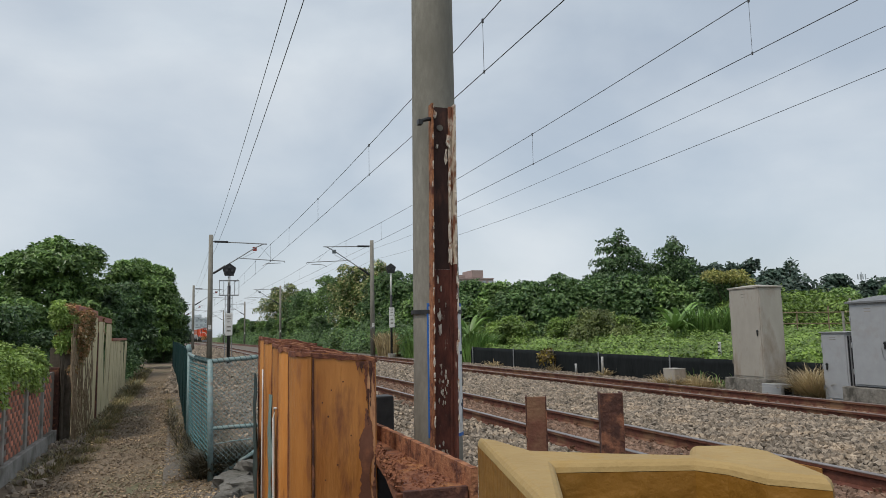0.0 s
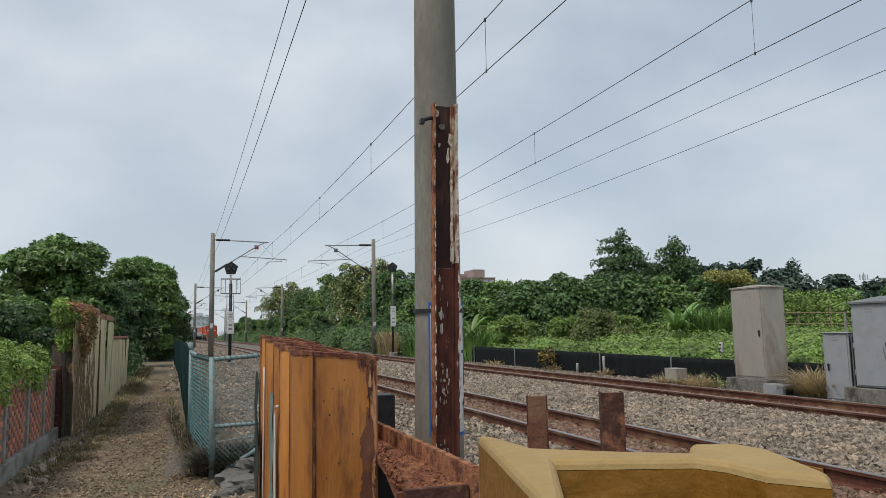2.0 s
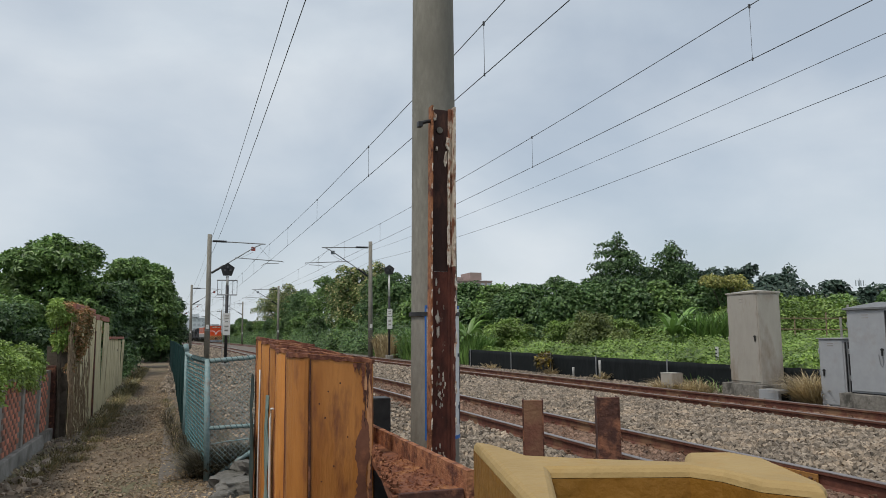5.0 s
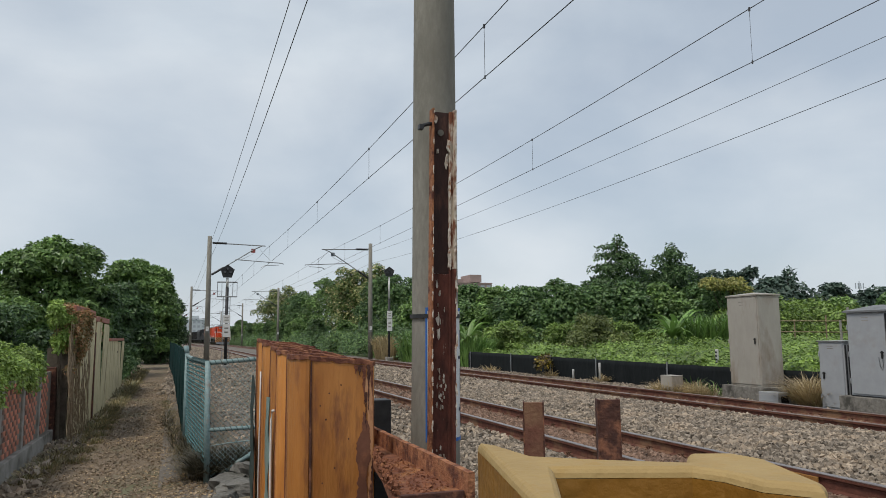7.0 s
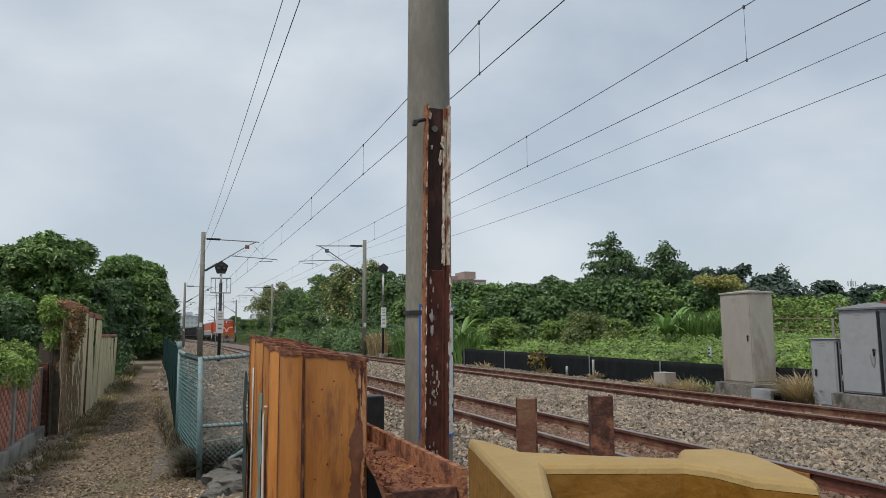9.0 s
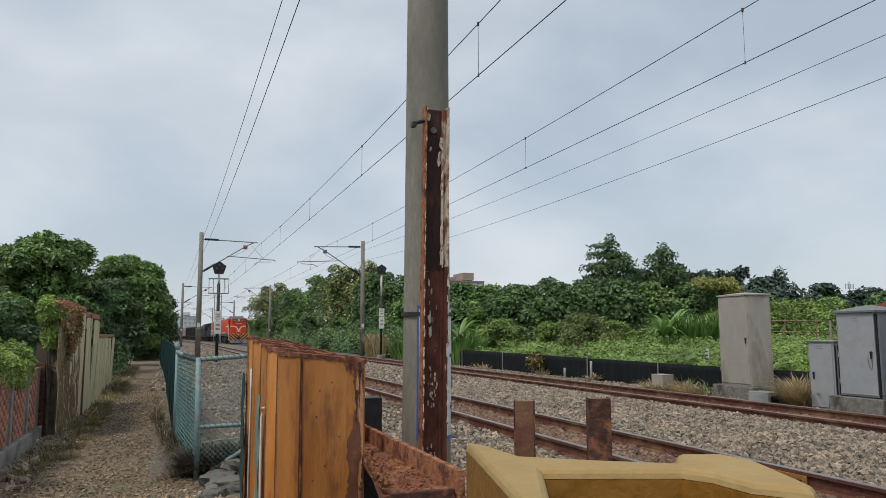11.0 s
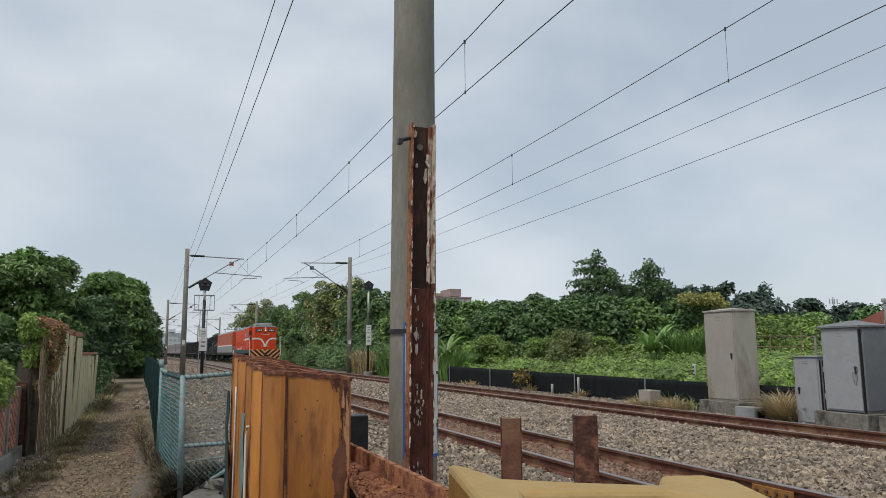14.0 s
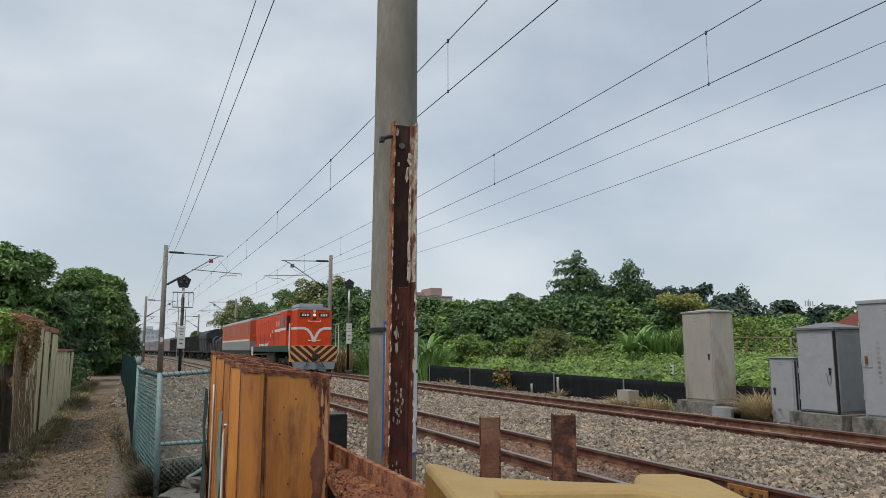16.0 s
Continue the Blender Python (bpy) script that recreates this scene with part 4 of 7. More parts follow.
# ---- chain-link fence ----
FZ0, FZ1 = -0.26, 1.005


def chain(p, q, z0, z1, step, r, seed=0):
    """Crossing slanted wires between two posts."""
    g = Geo()
    d = Vector((q[0] - p[0], q[1] - p[1], 0))
    L = d.length
    d.normalize()
    nrm = Vector((-d.y, d.x, 0))
    H = z1 - z0
    k = -H
    while k < L:
        for s in (1, -1):
            a, b = max(0, k), min(L, k + H)
            if b - a < 0.02:
                continue
            za, zb = (a - k, b - k) if s > 0 else (H - (a - k), H - (b - k))
            m = max(2, int((b - a) / 0.35))
            pts = []
            for j in range(m + 1):
                u = j / m
                w = a + (b - a) * u
                pts.append(Vector((p[0], p[1], z0)) + d * w + Vector((0, 0, za + (zb - za) * u)) + nrm * (s * r + 0.015 * noise.noise((w * 2, za + (zb - za) * u, seed))))
            g.tube(pts, r, 4)
        k += step
    return g


fe = thing("chain_link_fence", pose(0, 0, 0), "teal chain-link fence with pale pipe frame round the trackside", "fence")
C0, C1, C2 = (0.262, 8.46), (1.05, 8.46), (0.06, 11.2)
part("post", Geo().tube([(C0[0] + 0.02, C0[1], -0.32), (C0[0], C0[1], FZ1 + 0.02)], 0.03, 12), M_PALETEAL, fe, smooth=True)
part("post", Geo().tube([(C1[0], C1[1], -0.32), (C1[0], C1[1], FZ1 + 0.02)], 0.03, 12), M_PALETEAL, fe, smooth=True)
part("post", Geo().tube([(C2[0], C2[1], -0.32), (C2[0], C2[1], FZ1 + 0.06)], 0.03, 12), M_PALETEAL, fe, "white-topped post", smooth=True)
part("top_rail", Geo().tube([(C0[0], C0[1], FZ1), (C1[0], C1[1], FZ1 + 0.05)], 0.024, 10), M_PALETEAL, fe, smooth=True)
part("middle_rail", Geo().tube([(C0[0], C0[1], 0.28), (C1[0], C1[1], 0.29)], 0.022, 10), M_PALETEAL, fe, smooth=True)
part("top_rail", Geo().tube([(C0[0], C0[1], FZ1), (0.13, 9.9, FZ1 + 0.01), (C2[0], C2[1], FZ1 + 0.02)], 0.024, 10), M_PALETEAL, fe, smooth=True)
part("brace", Geo().tube([(C0[0] + 0.05, C0[1] - 0.03, -0.28), (0.60, C0[1] - 0.03, -0.08), (0.95, C0[1] - 0.03, 0.12)], 0.022, 10), M_PALETEAL, fe, "pale slanting brace pipe", smooth=True)
part("bottom_wire", Geo().tube([(C0[0], C0[1], 0.10), (0.5, C0[1], 0.13), (1.05, C0[1], 0.16)], 0.007, 6), M_PALETEAL, fe)
tagged(part("mesh", chain(C0, C1, FZ0, FZ1, 0.056, 0.0034), M_PALETEAL, fe, "grey woven wire"), kind="stuff")
rows_ = Geo()
for k in range(25):
    z = FZ1 - 0.03 - 0.0505 * k
    rows_.tube([(C0[0] + (C2[0] - C0[0]) * j / 60, C0[1] + (C2[1] - C0[1]) * j / 60, z + 0.008 * (-1) ** j + 0.010 * noise.noise((j * 0.12, k * 0.4, 3))) for j in range(61)], 0.0054, 4)
for k in range(14):
    x, y = C0[0] + (C2[0] - C0[0]) * (k + 0.5) / 14, C0[1] + (C2[1] - C0[1]) * (k + 0.5) / 14
    rows_.tube([(x, y, FZ0), (x, y, FZ1)], 0.003, 4)
tagged(part("mesh", rows_, M_TEAL, fe, "teal coated woven wire"), kind="stuff")


def coil(p, q, rad, pitch, r):
    """Tie wire wound round a pipe from p to q."""
    p, q = Vector(p), Vector(q)
    d = q - p
    n = int(d.length / pitch * 7)
    d.normalize()
    a = d.orthogonal().normalized()
    c = d.cross(a)
    return Geo().tube([p + (q - p) * (k / n) + (a * math.cos(k * 0.8976) + c * math.sin(k * 0.8976)) * rad for k in range(n + 1)], r, 4)


for a, b, rad in (((C0[0], C0[1], FZ1), (C1[0], C1[1], FZ1 + 0.05), 0.029), ((C0[0], C0[1], 0.28), (C1[0], C1[1], 0.29), 0.027), ((C0[0] + 0.05, C0[1] - 0.03, -0.28), (0.60, C0[1] - 0.03, -0.08), 0.027), ((C0[0], C0[1], FZ1), (0.13, 9.9, FZ1 + 0.01), 0.029)):
    part("tie_wire", coil(a, b, rad - 0.002, 0.06, 0.0048), M_WORNTEAL, fe, "dark wire wound round the pipe")
part("post_cap", Geo().tube([(C2[0], C2[1], FZ1 + 0.061), (C2[0] - 0.02, C2[1] + 0.02, FZ1 + 0.16)], 0.034, 10), M_PALETEAL, fe, "white post top", smooth=True)
gf = thing("green_mesh_fence", pose(0, 0, 0), "dark green mesh fence along the footpath", "fence")
GP = [(0.06, 11.25), (0.03, 13.5), (-0.02, 16.5), (-0.10, 20.5), (-0.20, 26), (-0.36, 33), (-0.62, 42)]
for a, b in zip(GP[:-1], GP[1:]):
    part("post", Geo().tube([(b[0], b[1], -0.32), (b[0], b[1], 1.10)], 0.03, 10), M_GREENMESH, gf, "dark green post", smooth=True)
    tagged(part("mesh", chain(a, b, -0.27, 1.05, 0.085, 0.011, 5), M_GREENMESH, gf), kind="stuff")
    part("top_rail", Geo().tube([(a[0], a[1], 1.06), (b[0], b[1], 1.07)], 0.02, 8), M_GREENMESH, gf, smooth=True)

M_RUBBLE = mk("grimy_concrete", (0.09, 0.085, 0.075), (0.20, 0.19, 0.17), 9, 0.95, 0.8, 30, stain=(0.05, 0.05, 0.04), stain_scale=5)
# broken concrete slabs beside the fence
rr = random.Random(11)
for x, y, z, sx, sy, sz, rz in ((0.62, 7.75, -0.24, 0.24, 0.18, 0.09, 12), (0.48, 8.05, -0.26, 0.16, 0.13, 0.10, -25), (0.74, 8.22, -0.18, 0.16, 0.14, 0.12, 35), (0.42, 7.5, -0.27, 0.12, 0.1, 0.06, 60), (0.83, 7.9, -0.16, 0.13, 0.12, 0.12, 5), (0.70, 8.75, -0.2, 0.22, 0.16, 0.14, -14), (0.95, 9.1, -0.2, 0.25, 0.2, 0.16, 24)):
    bm = bmesh.new()
    bmesh.ops.create_cube(bm, size=2)
    bmesh.ops.subdivide_edges(bm, edges=list(bm.edges), cuts=5, use_grid_fill=True)
    for v in bm.verts:
        v.co *= 1 + 0.30 * noise.noise(v.co * 1.3 + Vector((x * 9, y, z))) + 0.12 * noise.noise(v.co * 4 + Vector((x * 9, y, z))) - 0.22 * (v.co.length - 1.2)
    g = Geo()
    g.bm(bm)
    g.v = [(a * sx, b * sy, c * sz) for a, b, c in g.v]
    single("concrete_rubble", g, M_RUBBLE, "broken lump of grey concrete by the fence", "rubble", "concrete rubble", m=pose(x, y, z, rr.uniform(-8, 8), rr.uniform(-8, 8), rz))


# ---- plants ----
def tree(name, label, category, x, y, blobs, n, size, mat, trunk=0.12, lean=(0, 0), group="", seed=1, limbs=5, droop=0.25, z=-0.3, fill=0.25, aspect=0.5):
    """A tree or bush: tapered trunk with limbs, and a crown of single leaves on uneven clumps."""
    r_ = np.random.default_rng(seed)
    t = thing(name, pose(x, y, z), label, category, group)
    top = max(b[2] for b in blobs)
    g = Geo()
    if trunk:
        g.tube([(0, 0, -0.1), (lean[0] * 0.3, lean[1] * 0.3, top * 0.3), (lean[0] * 0.7, lean[1] * 0.7, top * 0.65), (lean[0], lean[1], top)], trunk, 9, trunk * 0.3)
        for k in range(limbs):
            b = blobs[k % len(blobs)]
            h = top * (0.25 + 0.45 * k / limbs)
            g.tube([(lean[0] * h / top, lean[1] * h / top, h), (b[0] * 0.5, b[1] * 0.5, (h + b[2]) / 2 + 0.1), (b[0], b[1], b[2])], trunk * 0.45, 6, trunk * 0.12)
        part("trunk", g, M_BARK, t, "brown bark")
    p, d = lumps(r_, blobs, n, fill)
    p[:, 2] = np.maximum(p[:, 2], 0.03)
    me = leaves("crown", r_, p, d, r_.uniform(size * 0.6, size * 1.35, n), mat, droop, aspect)
    tagged(part("crown", me, mat, t), kind="stuff")
    return t


def heap(seed, n, rx, ry, z0, z1, r0, r1, flat=0.75):
    """Clumps that fill a rounded outline, larger below."""
    q = random.Random(seed)
    n, r0, r1 = int(n * 2.2), r0 * 0.72, r1 * 0.72
    out = [(0, 0, z0 + (z1 - z0) * 0.45, min(rx, ry) * 0.62, (z1 - z0) * 0.45)]
    for _ in range(n):
        u = q.random()
        zz = z0 + (z1 - z0) * u
        k = math.sqrt(max(0.05, 1 - ((u - 0.35) / 0.68) ** 2))
        a = q.uniform(0, 6.283)
        m = math.sqrt(q.random()) * 0.95
        r = q.uniform(r0, r1)
        out.append((math.cos(a) * rx * k * m, math.sin(a) * ry * k * m, zz, r, r * flat))
    return out


# trees on the path's left
tree("broadleaf_tree", "dense dark green broadleaf tree above the wall", "tree", -5.0, 32, heap(1, 26, 2.2, 2.2, 1.6, 5.2, 0.6, 1.0), 42000, 0.20, M_LEAF, 0.2, seed=1, fill=0.3)
tree("broadleaf_tree", "dense dark green broadleaf tree above the wall", "tree", -7.6, 29, heap(2, 22, 2.4, 2.0, 1.0, 3.9, 0.6, 1.0), 32000, 0.19, M_LEAF, 0.2, seed=2, fill=0.3)
tree("broadleaf_tree", "tall leafy tree leaning over the footpath", "tree", -3.0, 50, heap(3, 34, 2.6, 2.6, 1.0, 6.2, 0.7, 1.15), 46000, 0.25, M_LEAF, 0.22, seed=3, fill=0.3)
tree("broadleaf_tree", "leafy tree at the bend of the footpath", "tree", -1.25, 54, heap(4, 20, 1.3, 1.6, 0.4, 4.0, 0.6, 0.95), 18000, 0.24, M_LEAFDARK, 0.16, seed=4)
tree("broadleaf_tree", "dark leafy tree beside the footpath", "tree", -3.3, 34, heap(5, 18, 1.1, 1.6, 0.6, 3.4, 0.5, 0.8), 16000, 0.17, M_LEAFDARK, 0.14, seed=5)
tree("broadleaf_tree", "dark leafy tree beside the footpath", "tree", -2.9, 41, heap(6, 18, 1.3, 1.6, 0.5, 4.2, 0.5, 0.85), 16000, 0.2, M_LEAFDARK, 0.14, seed=6)
tree("shrub", "lighter green shrub behind the wall", "shrub", -4.3, 19.5, heap(7, 22, 1.7, 1.2, 0.4, 2.2, 0.4, 0.6), 20000, 0.11, M_LEAFDARK, 0.06, seed=7)
tree("shrub", "lighter green shrub behind the wall", "shrub", -6.4, 18.0, heap(8, 20, 1.6, 1.2, 0.4, 2.5, 0.4, 0.6), 16000, 0.11, M_LEAF, 0.06, seed=8)
tree("shrub", "bright green bush hanging over the brick wall", "shrub", -2.08, 10.3, [(0.10 * math.sin(k * 2.1), -2.1 + 0.2 * k, 1.08 + 0.12 * math.sin(k * 1.3) + 0.08 * math.sin(k * 3.1), 0.24 + 0.05 * math.sin(k * 2.7), 0.30) for k in range(18)], 26000, 0.055, M_BUSH, 0.03, seed=9, droop=0.5)
tree("shrub", "bright green bush hanging over the brick wall", "shrub", -2.3, 11.75, heap(19, 14, 0.3, 0.5, 0.7, 1.35, 0.16, 0.24), 9000, 0.055, M_BUSH, 0.03, seed=19, droop=0.5)
cq = random.Random(77)


def hang(n, y0, y1, low0, low1, top):
    """Small clumps hung over the top of the sheets, reaching lower at one end."""
    out = []
    for _ in range(n):
        u = cq.random()
        lo = low0 + (low1 - low0) * u
        r = cq.uniform(0.06, 0.12)
        out.append((cq.uniform(-0.10, 0.10), y0 + (y1 - y0) * u, lo + (top - lo) * cq.random() ** 0.6, r, r * cq.uniform(0.9, 1.6)))
    return out


tree("creeper", "tangled brown and green creeper over the fence sheets", "creeper", -1.68, 13.3, hang(115, -0.85, 0.95, 0.95, 1.58, 2.03), 23000, 0.05, M_CREEPER, 0.03, seed=10, droop=0.6)
tree("creeper", "fresh green creeper climbing over the end of the sheets", "creeper", -1.76, 12.5, hang(34, -0.25, 0.30, 1.3, 1.5, 2.06), 9000, 0.05, M_BUSH, 0.03, seed=14, droop=0.6)
tree("creeper", "tangled green and brown creeper over the fence sheets", "creeper", -1.74, 16.3, heap(11, 10, 0.14, 0.35, 1.65, 1.95, 0.12, 0.18), 5000, 0.05, M_CREEPER, 0.02, seed=11, droop=0.6)
tree("shrub", "dark undergrowth where the footpath bends away", "shrub", -1.3, 50, heap(13, 14, 1.6, 1.2, 0.1, 1.9, 0.4, 0.6), 9000, 0.16, M_LEAFDARK, 0.05, seed=13)
tree("shrub", "dark undergrowth at the foot of the trees", "shrub", -2.35, 30, heap(12, 14, 0.6, 3.0, 0.1, 1.3, 0.3, 0.5), 10000, 0.1, M_LEAFDARK, 0.04, seed=12)

M_DRYSTEM = mk("dry_stem", (0.16, 0.115, 0.07), (0.33, 0.25, 0.165), 20, 0.9, 0.3)
# hanging stems of the creeper
cg_ = random.Random(21)
stems = Geo()
for k in range(80):
    y = 12.25 + 2.4 * cg_.random() ** 1.8
    z1 = cg_.uniform(0.7, 1.65)
    pts = []
    x, yy = -1.60, y
    n_ = 7
    for j in range(n_ + 1):
        pts.append((x + cg_.uniform(-0.02, 0.025) + 0.05 * (j / n_) ** 2, yy, z1 + (-0.28 - z1) * j / n_))
        yy += cg_.uniform(-0.07, 0.07)
    stems.tube(pts, 0.0065, 4, 0.003)
tagged(single("creeper_stems", stems, M_DRYSTEM, "dry brown creeper stems hanging down the sheets", "creeper"), kind="stuff")


def blades(name, label, category, pts, n, h, w, mat, spread=0.35, seed=1, kind="stuff"):
    """Tufts of thin bent blades round the given places (x, y, z, radius)."""
    q = np.random.default_rng(seed)
    b = np.array(pts, float)
    i = q.integers(0, len(b), n)
    a, m = q.uniform(0, 6.283, n), np.sqrt(q.random(n))
    base = np.stack([b[i, 0] + np.cos(a) * m * b[i, 3], b[i, 1] + np.sin(a) * m * b[i, 3], b[i, 2]], 1)
    L = h * q.uniform(0.45, 1.2, n)
    d = np.stack([np.cos(a) * spread + q.normal(0, spread * 0.6, n), np.sin(a) * spread + q.normal(0, spread * 0.6, n), np.ones(n)], 1)
    d /= np.linalg.norm(d, axis=1)[:, None]
    bend = np.stack([d[:, 0], d[:, 1], -0.35 * np.ones(n)], 1)
    s = np.stack([-np.sin(a), np.cos(a), np.zeros(n)], 1) * (w * q.uniform(0.6, 1.3, n))[:, None]
    p1 = base + d * L[:, None] * 0.55
    p2 = p1 + (d * 0.5 + bend * 0.55) * L[:, None] * 0.5
    v = np.stack([base - s * 0.7, base + s * 0.7, p1 + s, p1 - s, p2], 1).reshape(-1, 3)
    k = 5 * np.arange(n)[:, None]
    f = np.concatenate([k + np.array([0, 1, 2]), k + np.array([0, 2, 3]), k + np.array([3, 2, 4])], 0)
    ob = new(name, quick_mesh(name, v, f, mat))
    return tagged(ob, label, category, kind=kind)


blades("weeds", "dry weeds and grass at the foot of the wall", "weeds", [(-1.55, 9.2 + 0.35 * k, -0.28, 0.22) for k in range(14)] + [(-1.25, 10.5 + 0.9 * k, -0.28, 0.18) for k in range(7)], 2600, 0.13, 0.005, M_WEED, 0.7, 3)
blades("weeds", "dry weeds and grass at the foot of the sheets", "weeds", [(-1.45, 14.2 + 0.6 * k, -0.28, 0.25) for k in range(18)], 2600, 0.2, 0.007, M_WEED, 0.6, 4)
blades("weeds", "straggling weeds along the mesh fence", "weeds", [(0.10 - 0.018 * k, 8.8 + 0.42 * k, -0.28, 0.14) for k in range(26)], 900, 0.15, 0.004, M_WEED, 0.7, 5)
blades("weeds", "weeds growing on the edge of the path", "weeds", [(-1.5 - 0.02 * k, 22 + 1.2 * k, -0.28, 0.3) for k in range(14)], 1600, 0.3, 0.012, M_WEED, 0.6, 6)

M_BRUSH = leafy("dead_brush", (0.030, 0.028, 0.018), (0.10, 0.085, 0.05), (0.16, 0.13, 0.075), 0.2, 1.0)
blades("brush", "dark dead brush along the foot of the fence", "weeds", [(0.16 - 0.02 * k, 8.75 + 0.3 * k, -0.28, 0.11) for k in range(24)], 600, 0.22, 0.004, M_BRUSH, 0.6, 41)
blades("brush", "dark dead brush and netting behind the fence", "weeds", [(0.35 + 0.09 * k, 8.75 + 0.05 * (k % 3), -0.28, 0.16) for k in range(9)], 5200, 0.52, 0.006, M_BRUSH, 1.0, 42)
blades("brush", "dark dead brush caught in the teal fence", "weeds", [(0.24 - 0.006 * k, 8.6 + 0.11 * k, -0.28, 0.09) for k in range(26)], 1200, 0.32, 0.004, M_BRUSH, 0.26, 43)
# litter of pebbles on the path and rubble at the wall's foot
x_ = rng.uniform(-1.5, 0.35, 9000)
y_ = 7.2 + 22 * rng.random(9000) ** 1.7
tagged(new("path_gravel", stones("path_gravel", rng, np.stack([x_ - 0.012 * np.maximum(0, y_ - 8), y_, np.full(9000, -0.283)], 1), rng.uniform(0.006, 0.02, 9000), M_PEBBLE)), "loose gravel on the trodden footpath", "gravel", kind="stuff")
M_LITTER = leafy("leaf_litter", (0.16, 0.10, 0.05), (0.42, 0.30, 0.16), None, 0.1, 1.0, 0.1)
nL = 9000
y_ = 7.0 + 24 * rng.random(nL) ** 1.6
x_ = np.where(rng.random(nL) < 0.55, rng.normal(0.0, 0.28, nL), rng.uniform(-1.5, 0.2, nL)) - 0.012 * np.maximum(0, y_ - 8)
tagged(new("leaf_litter", leaves("leaf_litter", rng, np.stack([x_, y_, np.full(nL, -0.272)], 1), np.tile(np.array([[0, 0, 1.6]]), (nL, 1)), rng.uniform(0.02, 0.055, nL), M_LITTER, 0.1, 0.6)), "dry tan leaves littering the footpath", "leaf litter", kind="stuff")
x_ = rng.normal(-1.62, 0.10, 420)
y_ = np.where(rng.random(420) < 0.5, rng.normal(12.1, 0.25, 420), rng.uniform(8.4, 17, 420))
tagged(new("rubble_stones", stones("rubble_stones", rng, np.stack([x_, y_, np.full(420, -0.265)], 1), rng.uniform(0.02, 0.06, 420), M_STONE)), "pale broken stones at the foot of the wall", "rubble", kind="stuff")
x_ = rng.uniform(0.3, 1.6, 2600)
y_ = rng.uniform(6.6, 30, 2600)
tagged(new("ground_stones", stones("ground_stones", rng, np.stack([x_, y_, np.full(2600, -0.27)], 1), rng.uniform(0.015, 0.04, 2600), M_STONE)), "loose grey stones behind the mesh fence", "gravel", kind="stuff")

# ---- old wall and sheet fence on the path's left ----
bw = new("wall_brick", Geo().box(-2.02, -1.862, -16, 12.42, -0.32, 0.80).mesh("wall_brick", M_MORTAR))
tagged(bw, "old red brick wall with mortar and concrete foot", "wall", kind="structure")
part("footing", Geo().box(-1.88, -1.80, -16, 12.42, -0.32, -0.06, 0.012), M_CONC, bw, "grey concrete foot")
for y in (9.15, 10.35, 11.45):
    part("render_pier", Geo().box(-1.90, -1.836, y - 0.045, y + 0.045, -0.06, 0.795, 0.01), M_CONC, bw, "grey cement pier")
part("end_post", Geo().box(-1.95, -1.80, 12.43, 12.58, -0.32, 0.86, 0.012), M_DARKRUST, bw, "dark weathered end post")
# Added dark panel in place of the shaded opening beside the end post.
part("return_panel", Geo().box(-1.96, -1.66, 12.585, 12.632, -0.32, 1.15, 0.004), M_BARK, bw, "added dark panel standing for the shaded gap at the corner")
bk = Geo().box(-0.012, 0.0, -0.1015, 0.1015, -0.028, 0.028, 0.0015).mesh("brick", M_BRICK)
for row in range(13):
    for k in range(18):
        y = 8.35 + 0.212 * k + (0.106 if row % 2 else 0)
        if y > 12.3 or any(abs(y - c) < 0.155 for c in (9.15, 10.35, 11.45)):
            continue
        b_ = part("brick", bk, None, bw)
        b_.location = (-1.8575 + 0.003 * rr.random(), y, -0.02 + 0.063 * row)


M_REDTRIM = mk("faded_red_trim", (0.28, 0.10, 0.07), (0.38, 0.16, 0.11), 8, 0.7, 0.2)


def sheet_fence(y0, y1, x, z1, label, seed):
    """Ribbed metal sheets on end, bent a little."""
    t = thing("metal_sheet_fence", pose(0, 0, 0), label, "sheet fence", "sheet fences")
    q = random.Random(seed)
    y = y0
    while y < y1 - 0.05:
        w = min(0.78, y1 - y)
        tilt = q.uniform(-0.03, 0.03)
        zt = z1 + q.uniform(-0.05, 0.04)
        n_ = 26
        vs = []
        for zz in (-0.31, zt):
            for k in range(n_ + 1):
                dx = 0.022 if k % 4 in (1, 2) else 0.0
                vs.append((x + dx + tilt * (zz + 0.3), y + w * k / n_, zz))
        vs += [(a - 0.006, b, c) for a, b, c in vs]
        m_ = n_ + 1
        fs = []
        for k in range(n_):
            fs += [(k, k + 1, m_ + k + 1, m_ + k), (2 * m_ + k, 3 * m_ + k, 3 * m_ + k + 1, 2 * m_ + k + 1), (m_ + k, m_ + k + 1, 3 * m_ + k + 1, 3 * m_ + k)]
        fs += [(0, m_, 3 * m_, 2 * m_), (n_, 2 * m_ + n_, 3 * m_ + n_, m_ + n_)]
        part("sheet", Geo().add(vs, fs), M_SHEET, t, "faded cream ribbed sheet")
        y += w + 0.004
    part("rail", Geo().box(x - 0.06, x - 0.012, y0, y1, z1 - 0.35, z1 - 0.29, 0.004), M_BARK, t)
    part("post", Geo().box(x - 0.12, x - 0.045, y0 + 0.02, y0 + 0.12, -0.32, z1 + 0.02, 0.006), M_BARK, t, "weathered wooden post")
    if seed < 3:
        part("capping", Geo().box(x - 0.02, x + 0.034, y0, y1, z1 + 0.045, z1 + 0.15, 0.008), M_REDTRIM, t, "faded red capping")
    if seed == 1:
        part("post", Geo().box(x - 0.01, x + 0.05, y1 + 0.02, y1 + 0.12, -0.32, z1 - 0.25, 0.006), M_DARKRUST, t, "dark end post")
    return t


